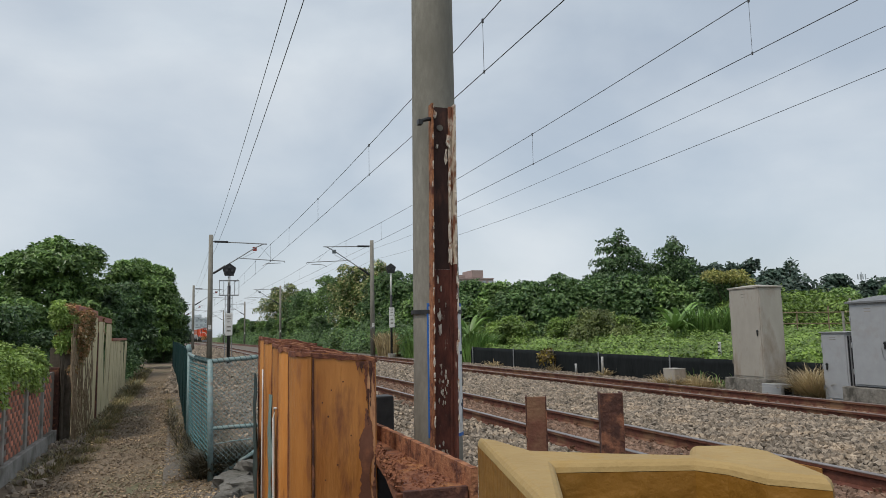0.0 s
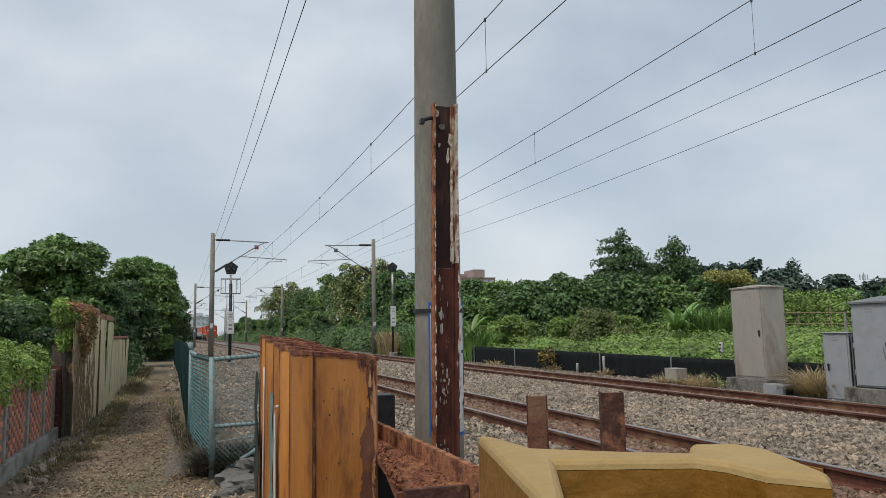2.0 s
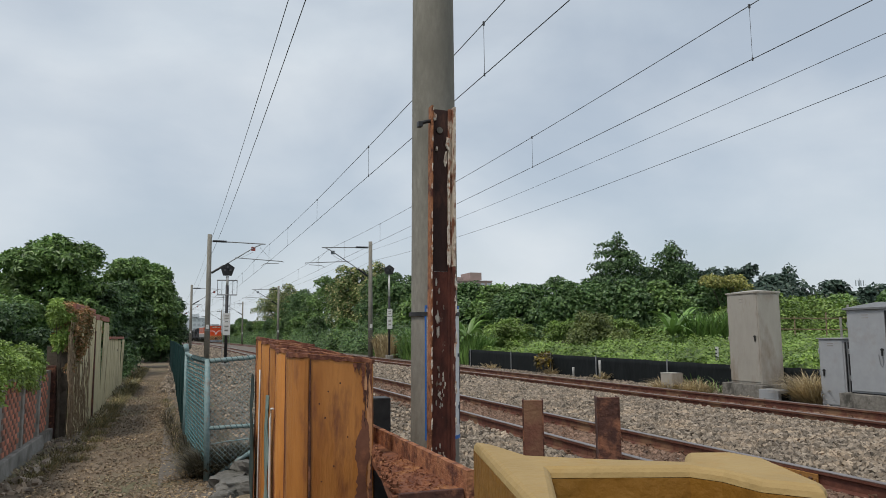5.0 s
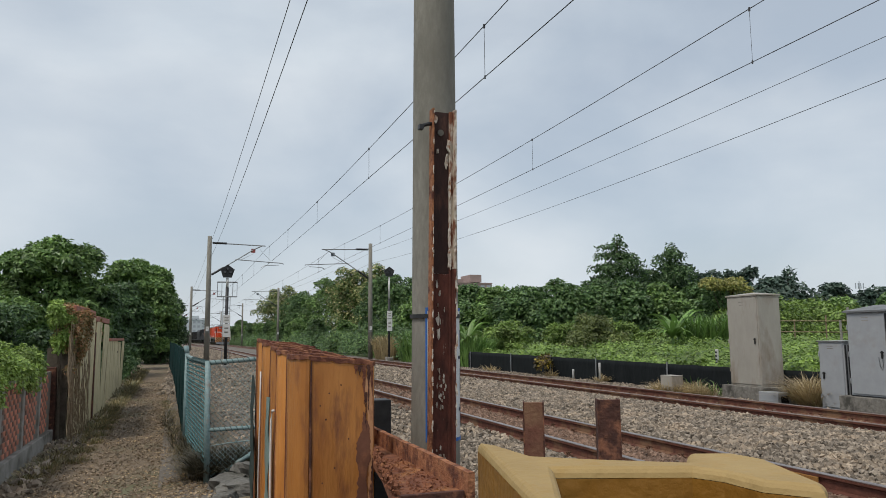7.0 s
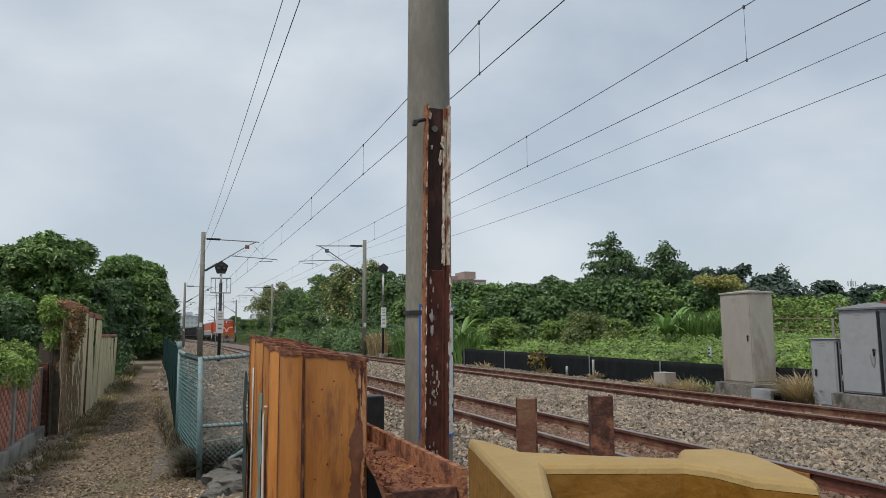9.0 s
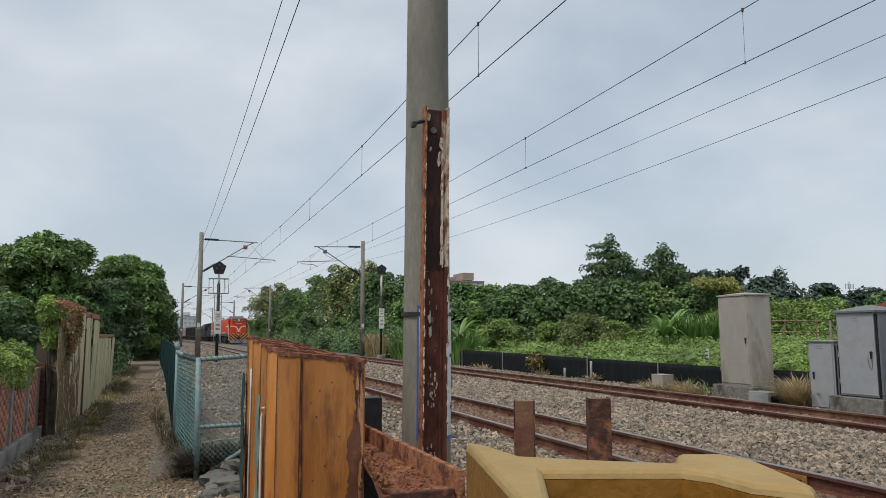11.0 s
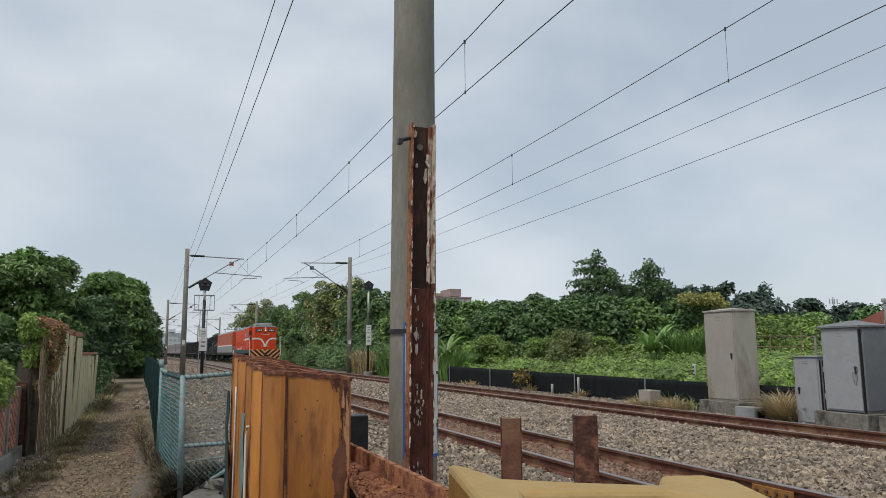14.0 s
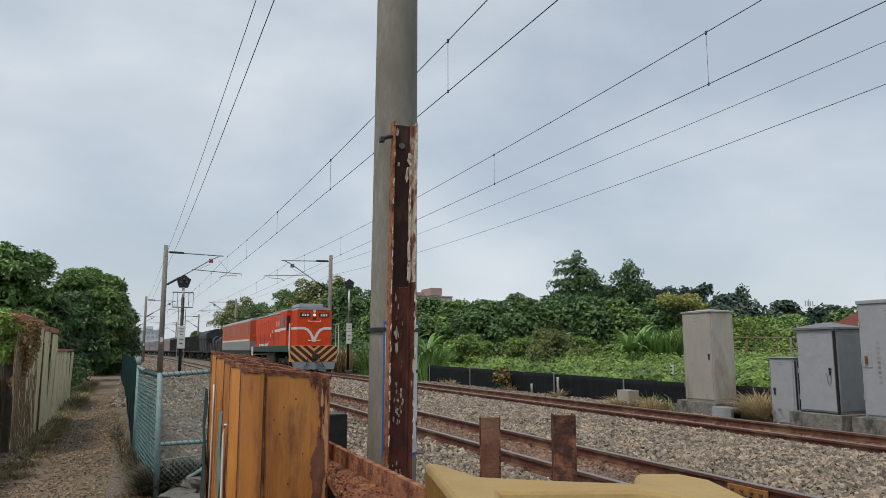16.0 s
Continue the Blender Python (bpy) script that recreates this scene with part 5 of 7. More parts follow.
sheet_fence(12.64, 15.3, -1.62, 1.66, "faded cream ribbed metal sheets overgrown with creeper", 1)
sheet_fence(15.5, 18.2, -1.63, 1.58, "faded cream ribbed metal sheets with rust stains", 2)
sheet_fence(20.5, 25.0, -1.80, 1.22, "faded cream ribbed metal sheets with a red capping", 3)
single("red_capping", Geo().box(-1.86, -1.75, 20.5, 25.0, 1.23, 1.30, 0.01), M_REDTRIM, "faded red trim along the top of the sheets", "trim")


# ---- the field side: woods, crops, black sheeting ----
def woods(x, y, top, w, mat, seed, label="dense green creeper-covered trees beyond the field", n=14000, size=0.29, name="woodland_tree"):
    bl = heap(seed, 20, w, w * 0.8, 0.6, top - 0.75, 0.75, 1.25, 0.85)
    bl += [(0, 0, top * 0.4, w * 0.8, top * 0.42)]
    return tree(name, label, "tree", x, y, bl, n, size, mat, 0.2, seed=seed, z=-0.26, group="woodland trees", fill=0.12, droop=0.35, aspect=0.6)


WOODS = ((13.2, 188, 6.2, 2.6, 0), (16.9, 146, 11.6, 4.2, 2), (19.5, 140, 11.4, 4.0, 2), (17.6, 118, 9.2, 3.8, 0), (18.6, 100, 10.0, 4.0, 1), (18.0, 82, 9.6, 3.2, 2), (20.2, 80, 10.0, 3.4, 2), (19.2, 70, 8.0, 3.0, 0),
         (21.0, 67, 7.5, 3.0, 0), (20.0, 60, 6.0, 2.8, 1), (22.4, 57, 5.9, 2.8, 0), (24.2, 55, 5.6, 2.8, 1), (25.6, 52, 5.6, 2.7, 0), (27.4, 49, 5.8, 2.7, 0), (29.4, 47.5, 5.7, 2.6, 0),
         (31.4, 46, 5.6, 2.6, 0), (33.6, 45, 5.6, 2.6, 1), (36.0, 43.5, 5.4, 2.7, 0), (38.4, 43, 4.9, 2.8, 1), (44, 40, 4.4, 3.0, 1), (47, 37, 4.5, 3.0, 0), (50, 33, 4.5, 3.0, 0), (53, 29, 4.5, 3.2, 0))
MATS = (M_LEAFWOOD, M_LEAF, M_LEAFYELLOW)
for k, (x, y, top, w, mi) in enumerate(WOODS):
    woods(x, y, top, w, MATS[mi], 40 + k, "trees with pale yellow blossom beyond the line" if mi == 2 else "dense green creeper-covered trees beyond the field")


def layered(x, y, h, w, seed, label, mat, n=24000, size=0.34, tiers=10):
    """A tall tree of spreading, separate tiers with gaps between."""
    q = random.Random(seed)
    bl = []
    for k in range(tiers):
        u = k / (tiers - 1)
        z = h * (0.22 + 0.76 * u)
        r = w * (1 - u) ** 0.42 * (0.85 + 0.3 * math.sin(k * 2.4 + seed)) + 0.3
        m = max(2, int(7 * (1 - u)) + 2)
        bl.append((q.uniform(-0.2, 0.2), q.uniform(-0.2, 0.2), z + 0.1, 0.3 * r + 0.3, 0.55))
        for j in range(m):
            a = 6.283 * (j / m) + q.uniform(0, 1.5)
            d = r * q.uniform(0.35, 0.95)
            rr_ = r * q.uniform(0.26, 0.44) + 0.28
            bl.append((math.cos(a) * d, math.sin(a) * d, z + q.uniform(-0.35, 0.3), rr_, rr_ * 0.45))
    return tree("tall_tree", label, "tree", x, y, bl, n, size, mat, 0.24, seed=seed, limbs=12, z=-0.26, group="tall trees", fill=0.35, droop=0.2)


layered(32.6, 49.5, 9.1, 3.6, 81, "tall layered dark green tree above the woods", M_LEAFDARK, 26000, 0.27)
layered(36.2, 47.5, 8.2, 3.3, 82, "tall layered dark green tree above the woods", M_LEAFDARK, 24000, 0.27)
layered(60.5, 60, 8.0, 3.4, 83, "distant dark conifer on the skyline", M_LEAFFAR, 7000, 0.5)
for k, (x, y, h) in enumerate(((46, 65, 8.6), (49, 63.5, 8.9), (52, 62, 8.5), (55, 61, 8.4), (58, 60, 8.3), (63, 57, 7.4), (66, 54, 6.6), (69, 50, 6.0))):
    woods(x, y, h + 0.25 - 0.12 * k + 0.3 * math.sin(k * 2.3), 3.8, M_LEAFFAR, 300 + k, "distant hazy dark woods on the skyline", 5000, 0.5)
tree("yellow_blossom_tree", "low tree with yellow blossom at the edge of the woods", "tree", 36.6, 41.8, [(dx, 0.3 * dx, 4.8 + 0.3 * math.sin(dx * 3), 0.8, 0.5) for dx in (-2, -1.1, 0, 0.8, 1.5)], 2600, 0.22, leafy("blossom_leaf", (0.17, 0.20, 0.05), (0.44, 0.40, 0.13)), 0.12, seed=88, z=-0.26)
# creeper mound behind the cabinets
tree("creeper_mound", "low mound covered with bright green creeper", "creeper", 40.5, 37.5, [(dx, dy, 1.0, 2.6, 2.2 + 0.5 * math.sin(dx)) for dx in (-4, -1.5, 1, 3.5) for dy in (0, 2)], 26000, 0.25, M_LEAFBRIGHT, 0, seed=89, z=-0.26, droop=0.3)
# shrubs of the middle ground
for k, (x, y, r, h, mt, lb) in enumerate(((20.4, 33.5, 2.7, 2.75, leafy("brownish_shrub", (0.11, 0.15, 0.045), (0.24, 0.28, 0.09)), "olive green rounded shrub in the field"),
                                          (16.8, 37, 1.6, 2.3, M_LEAFBRIGHT, "bright green bush at the field's edge"), (18.6, 40, 2.2, 2.5, M_LEAFBRIGHT, "bright green bush at the field's edge"), (21.5, 39, 2.2, 2.4, M_LEAFBRIGHT, "bright green bush at the field's edge"), (15.4, 40.5, 1.8, 2.2, M_LEAFBRIGHT, "bright green bush at the field's edge"), (26.4, 34.5, 2.0, 2.2, M_LEAFBRIGHT, "bright green bush at the field's edge"),
                                          (23.2, 35, 2.0, 2.3, M_LEAFBRIGHT, "green bush at the field's edge"), (24.8, 33, 1.8, 2.1, M_LEAFBRIGHT, "bright green bush at the field's edge"),
                                          (15.4, 46, 1.5, 2.4, M_LEAF, "green bush beside the line"), (14.6, 58, 1.6, 2.9, M_LEAFWOOD, "green bush beside the line"), (14.4, 68, 1.8, 3.2, M_LEAF, "green bush beside the line"),
                                          (13.9, 80, 1.9, 3.6, M_LEAFWOOD, "green bush beside the line"), (13.9, 95, 2.0, 4.2, M_LEAF, "green bush beside the line"), (13.9, 104, 1.8, 4.4, M_LEAFWOOD, "green bush beside the line"), (13.6, 114, 1.9, 4.2, M_LEAF, "green bush beside the line"), (13.4, 124, 1.9, 4.6, M_LEAFWOOD, "green bush beside the line"), (13.2, 136, 2.0, 4.4, M_LEAF, "green bush beside the line"),
                                          (12.9, 150, 2.1, 4.6, M_LEAFWOOD, "green bush beside the line"), (12.2, 165, 2.1, 4.8, M_LEAF, "green bush beside the line"), (11.6, 180, 2.2, 4.6, M_LEAFWOOD, "green bush beside the line"), (11.2, 200, 2.3, 5.0, M_LEAFWOOD, "green bush beside the line"), (27.5, 30, 1.7, 2.0, M_LEAF, "green bush at the field's edge"))):
    tree("field_shrub", lb, "shrub", x, y, heap(120 + k, 16, r * 0.8, r * 0.8, 0.3, h - 0.4, 0.4, 0.65), 9000, 0.17 if y < 60 else 0.26, mt, 0.06, seed=120 + k, z=-0.26, group="field shrubs")

# the crop: low bright leaves over the field, higher towards the bushes
nC = 70000
xc = 13.75 + 13 * rng.random(nC) ** 1.25
yc = 11 + 26 * rng.random(nC)
hc = 0.62 + 0.055 * (xc - 13.7) + 0.22 * np.sin(xc * 1.9 + 0.7 * yc) * np.sin(yc * 1.3) + 0.12 * np.sin(xc * 5.1) * np.sin(yc * 4.3)
zc_ = -0.26 + hc * np.where(rng.random(nC) < 0.7, rng.uniform(0.8, 1.05, nC), rng.uniform(0.2, 0.9, nC))
up = np.tile(np.array([[-0.25, -0.25, 0.8]]), (nC, 1))
tagged(new("crop_plants", leaves("crop_plants", rng, np.stack([xc, yc, zc_], 1), up, rng.uniform(0.09, 0.17, nC), M_LEAFBRIGHT, 0.2, 0.75)), "low bright green crop leaves covering the field", "crop", kind="stuff")
nC = 26000
xc = 24 + 18 * rng.random(nC)
yc = 12 + 24 * rng.random(nC)
zc_ = -0.26 + (1.0 + 0.25 * np.sin(xc * 1.3 + yc)) * rng.uniform(0.5, 1.05, nC)
tagged(new("crop_plants", leaves("crop_plants", rng, np.stack([xc, yc, zc_], 1), np.tile(np.array([[-0.25, -0.25, 0.8]]), (nC, 1)), rng.uniform(0.16, 0.28, nC), M_LEAFBRIGHT, 0.2, 0.75)), "low bright green crop leaves covering the field", "crop", kind="stuff")

nU = 34000
yu = 40 + 175 * rng.random(nU) ** 1.3
hu = 1.3 + 0.7 * np.sin(yu * 0.7) * np.sin(yu * 0.23) + 0.4 * np.sin(yu * 2.3) + rng.exponential(0.25, nU)
xu = 13.1 + 0.5 * np.sin(yu * 1.1) + 3.0 * rng.random(nU) - 1.45e-4 * (yu - 30) ** 2
tagged(new("undergrowth", leaves("undergrowth", rng, np.stack([xu, yu, -0.26 + hu * np.sqrt(rng.random(nU))], 1), np.tile(np.array([[-0.5, -0.4, 0.5]]), (nU, 1)), rng.uniform(0.14, 0.36, nU), M_LEAFWOOD, 0.3, 0.4)), "dense green undergrowth along the shoulder of the line", "undergrowth", kind="stuff")

blades("reeds", "tall green reeds beside the farther track", "reeds", [(13.5 + 0.45 * (k % 4), 34 + 0.75 * k, -0.26, 0.9) for k in range(14)], 2600, 2.1, 0.03, M_REED, 0.25, 31)
blades("reeds", "tall green cane grass by the signal", "reeds", [(14.2 + 0.5 * (k % 5), 44 + 0.9 * k, -0.26, 1.1) for k in range(14)], 3000, 2.5, 0.04, M_REED, 0.22, 32)
blades("dry_reeds", "dry straw-coloured reeds at the mast's foot", "reeds", [(12.9, 48.5, -0.26, 0.5), (13.4, 50, -0.26, 0.6), (12.9, 46.5, -0.26, 0.5)], 900, 2.1, 0.03, M_DRY, 0.16, 33)
blades("reeds", "tall green cane grass in the field", "reeds", [(23.6, 28, 0, 0.6), (24.4, 27.6, 0, 0.6), (23.0, 28.6, 0, 0.5)], 700, 2.9, 0.035, M_REED, 0.25, 34)
blades("dry_grass", "dry straw-coloured grass beside the cabinets", "grass", [(12.05, 14.9 + 0.25 * k, -0.26, 0.3) for k in range(7)], 1900, 0.52, 0.008, M_DRY, 1.2, 35)
blades("dry_grass", "dry straw-coloured grass beside the cabinets", "grass", [(12.35, 11.85, -0.26, 0.2), (12.5, 12.1, -0.26, 0.2), (12.3, 11.65, -0.26, 0.15)], 1300, 0.92, 0.009, M_DRY, 0.85, 36)
blades("weeds", "green weeds beside the cabinets", "weeds", [(12.6, 15.0, -0.26, 0.5), (12.8, 12.2, -0.26, 0.4), (12.8, 16.2, -0.26, 0.2)], 110, 0.6, 0.010, M_REED, 0.8, 37)
blades("dry_grass", "dry tuft of grass before the black sheeting", "grass", [(12.9, 29.5, -0.26, 0.4), (12.9, 24.2, -0.26, 0.2), (12.8, 20.6, -0.26, 0.15)], 300, 0.45, 0.016, M_DRY, 1.1, 38)


def banana(x, y, h, seed):
    """A clump of broad drooping leaves on short stems."""
    q = random.Random(seed)
    t = thing("banana_plant", pose(x, y, -0.26), "banana plant with broad pale green leaves", "plant", "banana plants")
    part("stem", Geo().tube([(0, 0, 0), (0.03, 0, h * 0.55)], 0.09, 8, 0.05), M_REED, t)
    for k in range(13):
        a = 6.283 * k / 13 + q.uniform(-0.3, 0.3)
        L = h * q.uniform(0.5, 0.85)
        d = Vector((math.cos(a), math.sin(a), 0))
        s = Vector((-d.y, d.x, 0))
        vs, fs = [], []
        n_ = 8
        tilt = q.uniform(1.5, 2.8)
        for j in range(n_ + 1):
            u = j / n_
            c = Vector((0, 0, h * 0.5)) + d * (L * 0.62 * u) + Vector((0, 0, L * (tilt * 0.55 * u - 0.75 * u * u)))
            w = 0.115 * math.sin(3.1416 * min(1, 0.12 + u * 0.9)) + 0.01
            vs += [c - s * w + Vector((0, 0, 0.05)), c, c + s * w + Vector((0, 0, 0.05))]
        for j in range(n_):
            fs += [(3 * j, 3 * j + 1, 3 * j + 4, 3 * j + 3), (3 * j + 1, 3 * j + 2, 3 * j + 5, 3 * j + 4)]
        part("leaf", Geo().add(vs, fs), M_REED, t, smooth=True)
    return t


banana(21.2, 28.0, 2.6, 1)
banana(22.0, 28.6, 2.7, 2)
for k, (x, y, h) in enumerate(((13.2, 33.4, 2.2), (13.6, 34.6, 2.3), (14.2, 36, 2.2), (13.4, 35.8, 2.0))):
    banana(x, y, h, 5 + k)

# black sheeting on stakes
sf = thing("sheeting_fence", pose(0, 0, 0), "low black plastic sheeting fence along the field", "fence")
ys = [6.5 + 0.5 * k for k in range(54)]


def sheet_top(y):
    return 0.42 + 0.006 * max(0, y - 16) + 0.02 * noise.noise((y * 1.3, 0, 0))


vs, fs = [], []
for y in ys:
    for u in range(6):
        z = -0.28 + (sheet_top(y) + 0.28) * u / 5
        vs.append((13.08 + 0.035 * noise.noise((y * 1.7, z * 2, 1)), y, z))
m_ = len(vs)
vs += [(a + 0.006, b, c) for a, b, c in vs]
for j in range(len(ys) - 1):
    for u in range(5):
        a = 6 * j + u
        fs += [(a, a + 1, a + 7, a + 6), (m_ + a, m_ + a + 6, m_ + a + 7, m_ + a + 1)]
    fs.append((6 * j + 5, m_ + 6 * j + 5, m_ + 6 * j + 11, 6 * j + 11))
part("sheeting", Geo().add(vs, fs), M_SILT, sf, "black wrinkled plastic sheet", smooth=True)
for y in (8, 11, 14.2, 17.5, 21.3, 24.5, 28, 32.6):
    part("stake", Geo().tube([(13.02, y, -0.3), (13.02, y, sheet_top(y) + 0.05)], 0.022, 8), M_STEEL, sf)
for x, y, h, lb in ((12.95, 20.95, 0.62, "white marker post before the black sheeting"), (12.9, 22.6, 0.34, "short pale marker post before the black sheeting"), (13.95, 16.5, 1.1, "white gauge post with dark notches"), (12.3, 9.9, 0.3, "short white stake beside the rail")):
    mp_ = thing("marker_post", pose(x, y, -0.28), lb, "marker post", "marker posts")
    part("post", Geo().tube([(0, 0, 0), (0, 0, h), (0, 0, h + 0.015)], 0.042, 10), plain_white, mp_, smooth=True)
    if h > 1:
        for k in range(4):
            part("notch", Geo().box(-0.044, -0.02, -0.03, 0.03, 0.72 + 0.1 * k, 0.76 + 0.1 * k), M_DARK, mp_)
for k, (x, y) in enumerate(((20.8, 18.2), (21.2, 18.0), (21.9, 19.5))):
    single("bamboo_stake", Geo().tube([(0, 0, 0), (0.05, 0.02, 1.2), (0.02, 0, 2.4 - 0.2 * k)], 0.05, 8, 0.04), M_CONC, "grey weathered stake in the field", "stake", "field stakes", m=pose(x, y, -0.3))
tr_ = thing("field_trellis", pose(22.9, 24.2, -0.06), "rough weathered cane trellis in the field", "trellis")
for k in range(6):
    part("upright", Geo().tube([(0.9 * k, -0.75 * k, 0), (0.9 * k + 0.05, -0.75 * k, 1.75 + 0.15 * (k % 3))], 0.026, 6), M_DRYSTEM, tr_)
for z in (1.4, 1.85):
    part("rail", Geo().tube([(-0.2, 0.2, z), (2.2, -1.9, z - 0.06), (4.8, -4.0, z)], 0.018, 6), M_DRYSTEM, tr_)
# croton shrub with yellow leaves
tree("croton_shrub", "small shrub with yellow and dark red leaves", "shrub", 12.85, 24.6, [(0, 0, 0.35, 0.3, 0.3), (0.1, 0.1, 0.62, 0.2, 0.18), (-0.15, 0, 0.5, 0.2, 0.2)], 500, 0.16, leafy("croton_leaf", (0.05, 0.05, 0.02), (0.12, 0.08, 0.03), (0.55, 0.42, 0.05), 0.4), 0.02, seed=77, z=-0.26)


# ---- signal cabinets ----
M_CABROOF = mk("dark_grey_lid", (0.14, 0.145, 0.15), (0.20, 0.205, 0.21), 5, 0.6, 0.1)
M_PLINTH = mk("stained_plinth_concrete", (0.12, 0.11, 0.095), (0.27, 0.25, 0.22), 9, 0.95, 0.6, stain=(0.07, 0.065, 0.055), stain_scale=4, stain_at=0.56)
M_HANDLE = plain("black_handle", (0.02, 0.02, 0.02), 0.4)


def cabinet(x0, x1, y0, y1, z0, z1, mat, label, base=True, roof=0.05, handle_z=0.5, ribs=False, pitched=0.0, side_seam=True, hand=-1):
    c = thing("signal_cabinet", pose(x0, (y0 + y1) / 2, -0.27), label, "cabinet", "signal cabinets")
    D, W, B, T = x1 - x0, y1 - y0, z0 + 0.27, z1 + 0.27
    part("body", Geo().box(0.012, D, -W / 2, W / 2, B, T, 0.008), mat, c)
    door = part("door", Geo().box(-0.006, 0.0115, -W / 2 + 0.03, W / 2 - 0.03, B + 0.05, T - 0.04, 0.006), mat, c, "flat steel door")
    hy = hand * (W / 2 - 0.115)
    part("handle", Geo().box(-0.03, -0.0065, hy - 0.015, hy + 0.015, B + (T - B) * handle_z - 0.07, B + (T - B) * handle_z + 0.07, 0.006).box(-0.045, -0.031, hy - 0.055, hy + 0.015, B + (T - B) * handle_z + 0.03, B + (T - B) * handle_z + 0.055, 0.004), M_HANDLE, door, "black swing handle")
    for z in (0.18, 0.5, 0.82):
        part("hinge", Geo().tube([(-0.008, W / 2 - 0.016, B + (T - B) * z - 0.05), (-0.008, W / 2 - 0.016, B + (T - B) * z + 0.05)], 0.012, 8), mat, door)
    for z in (0.9, 0.935):
        part("label_bar", Geo().box(-0.0085, -0.0062, -0.06, 0.08, B + (T - B) * z - 0.008, B + (T - B) * z + 0.008), M_CONC, door)
    if side_seam:
        part("side_panel", Geo().box(0.04, D - 0.04, -W / 2 - 0.006, -W / 2 - 0.0005, B + 0.06, T - 0.05, 0.004), mat, c)
    o = 0.02 if z1 > 2 else 0.045
    if pitched:
        g = Geo()
        vs = [(-o, -W / 2 - o, T + 0.002), (D + o, -W / 2 - o, T + 0.002), (D + o, W / 2 + o, T + 0.002), (-o, W / 2 + o, T + 0.002),
              (-o, -W / 2 - o, T + 0.035), (D + o, -W / 2 - o, T + 0.035), (D + o, W / 2 + o, T + 0.035), (-o, W / 2 + o, T + 0.035), (D * 0.5, -W * 0.12, T + pitched), (D * 0.5, W * 0.12, T + pitched)]
        g.add(vs, [(3, 2, 1, 0), (0, 1, 5, 4), (1, 2, 6, 5), (2, 3, 7, 6), (3, 0, 4, 7), (4, 5, 8), (5, 6, 9, 8), (6, 7, 9), (7, 4, 8, 9)])
        part("roof", g, M_CABINET if z1 > 2 else M_CABROOF, c, "shallow pitched steel roof")
    else:
        part("roof", Geo().box(-o * 0.7, D + 0.02, -W / 2 - 0.02, W / 2 + 0.02, T + 0.001, T + roof, 0.012), mat, c, "overhanging steel lid")
    if base:
        part("plinth", Geo().box(-0.10, D + 0.08, -W / 2 - 0.12, W / 2 + 0.20, 0, B - 0.002, 0.012), M_PLINTH, c, "weathered dark-stained concrete plinth")
    return c


cabinet(12.30, 12.95, 13.14, 14.12, 0.06, 2.13, M_CABINET, "tall beige-grey steel signal cabinet on a concrete plinth", pitched=0.09)
cabinet(12.08, 12.55, 10.72, 11.32, -0.24, 1.09, M_CABLIGHT, "low light grey steel cabinet beside the track", base=False, roof=0.02, hand=1)
cabinet(11.92, 12.68, 9.64, 10.47, 0.08, 1.64, M_CABLIGHT, "light grey steel signal cabinet with pitched roof", pitched=0.14, handle_z=0.5)
c3 = [o for o in scene.objects if o.name.startswith("signal_cabinet")][-1]
# Black strips drawn as the shaded gaps round the door and side panel.
for nm_, bx3 in (("gasket", (-0.004, 0.012, -0.414, -0.398, 0.36, 1.88)), ("gasket", (0.0, 0.045, -0.424, -0.4155, 0.36, 1.88)), ("gasket", (0.70, 0.735, -0.424, -0.4155, 0.36, 1.88)), ("gasket", (-0.004, 0.0115, -0.385, 0.415, 0.352, 0.372))):
    part(nm_, Geo().box(*bx3), M_DARK, c3, "black strip drawn as a shaded gap by the door")
# The panel's darker grey carries the shade of the cabinet's side.
part("open_panel", Geo().box(0.06, 0.69, -0.440, -0.4245, 0.40, 1.86, 0.005), mk("shaded_panel_grey", (0.17, 0.185, 0.205), (0.22, 0.235, 0.255), 4, 0.5, 0.1), c3, "bluish grey side panel, darkened for its shaded side")
part("chain", Geo().tube([(-0.046, -0.25, 1.09), (-0.03, -0.26, 0.94), (-0.012, -0.285, 0.86), (-0.012, -0.31, 0.95), (-0.02, -0.32, 1.05)], 0.008, 5), M_STEEL, c3, "hanging lock chain")
c2_ = [o for o in scene.objects if o.name.startswith("signal_cabinet")][-2]
# Two black strips draw the darkness inside the low cabinet's open seam.
part("gasket", Geo().box(0.02, 0.05, -0.318, -0.3065, 0.10, 1.30), M_DARK, c2_, "dark open seam")
part("gasket", Geo().box(0.10, 0.125, -0.318, -0.3065, 0.10, 1.30), M_DARK, c2_, "dark open seam")
c4 = cabinet(11.90, 12.75, 7.95, 9.10, 0.08, 2.06, M_CABLIGHT, "large light grey steel cabinet with painted marks", roof=0.07, handle_z=0.85)
lp = part("latch_plate", Geo().box(-0.016, -0.0065, 0.36, 0.54, 1.22, 1.50, 0.004), M_CABLIGHT, c4, "raised latch plate")
part("latch_handle", Geo().box(-0.05, -0.0165, 0.43, 0.47, 1.28, 1.42, 0.008), M_RUST, lp, "rusty latch handle")
for k in range(9):
    part("label_bar", Geo().box(-0.0085, -0.0062, 0.20, 0.26, 1.62 - 0.085 * k, 1.67 - 0.085 * k), M_CONC, c4)
bx_ = thing("junction_box", pose(11.95, 12.62, -0.27), "small light grey junction box on the ground", "box", "junction boxes")
part("body", Geo().box(0, 0.35, -0.30, 0.26, 0, 0.27, 0.01), M_CABLIGHT, bx_)
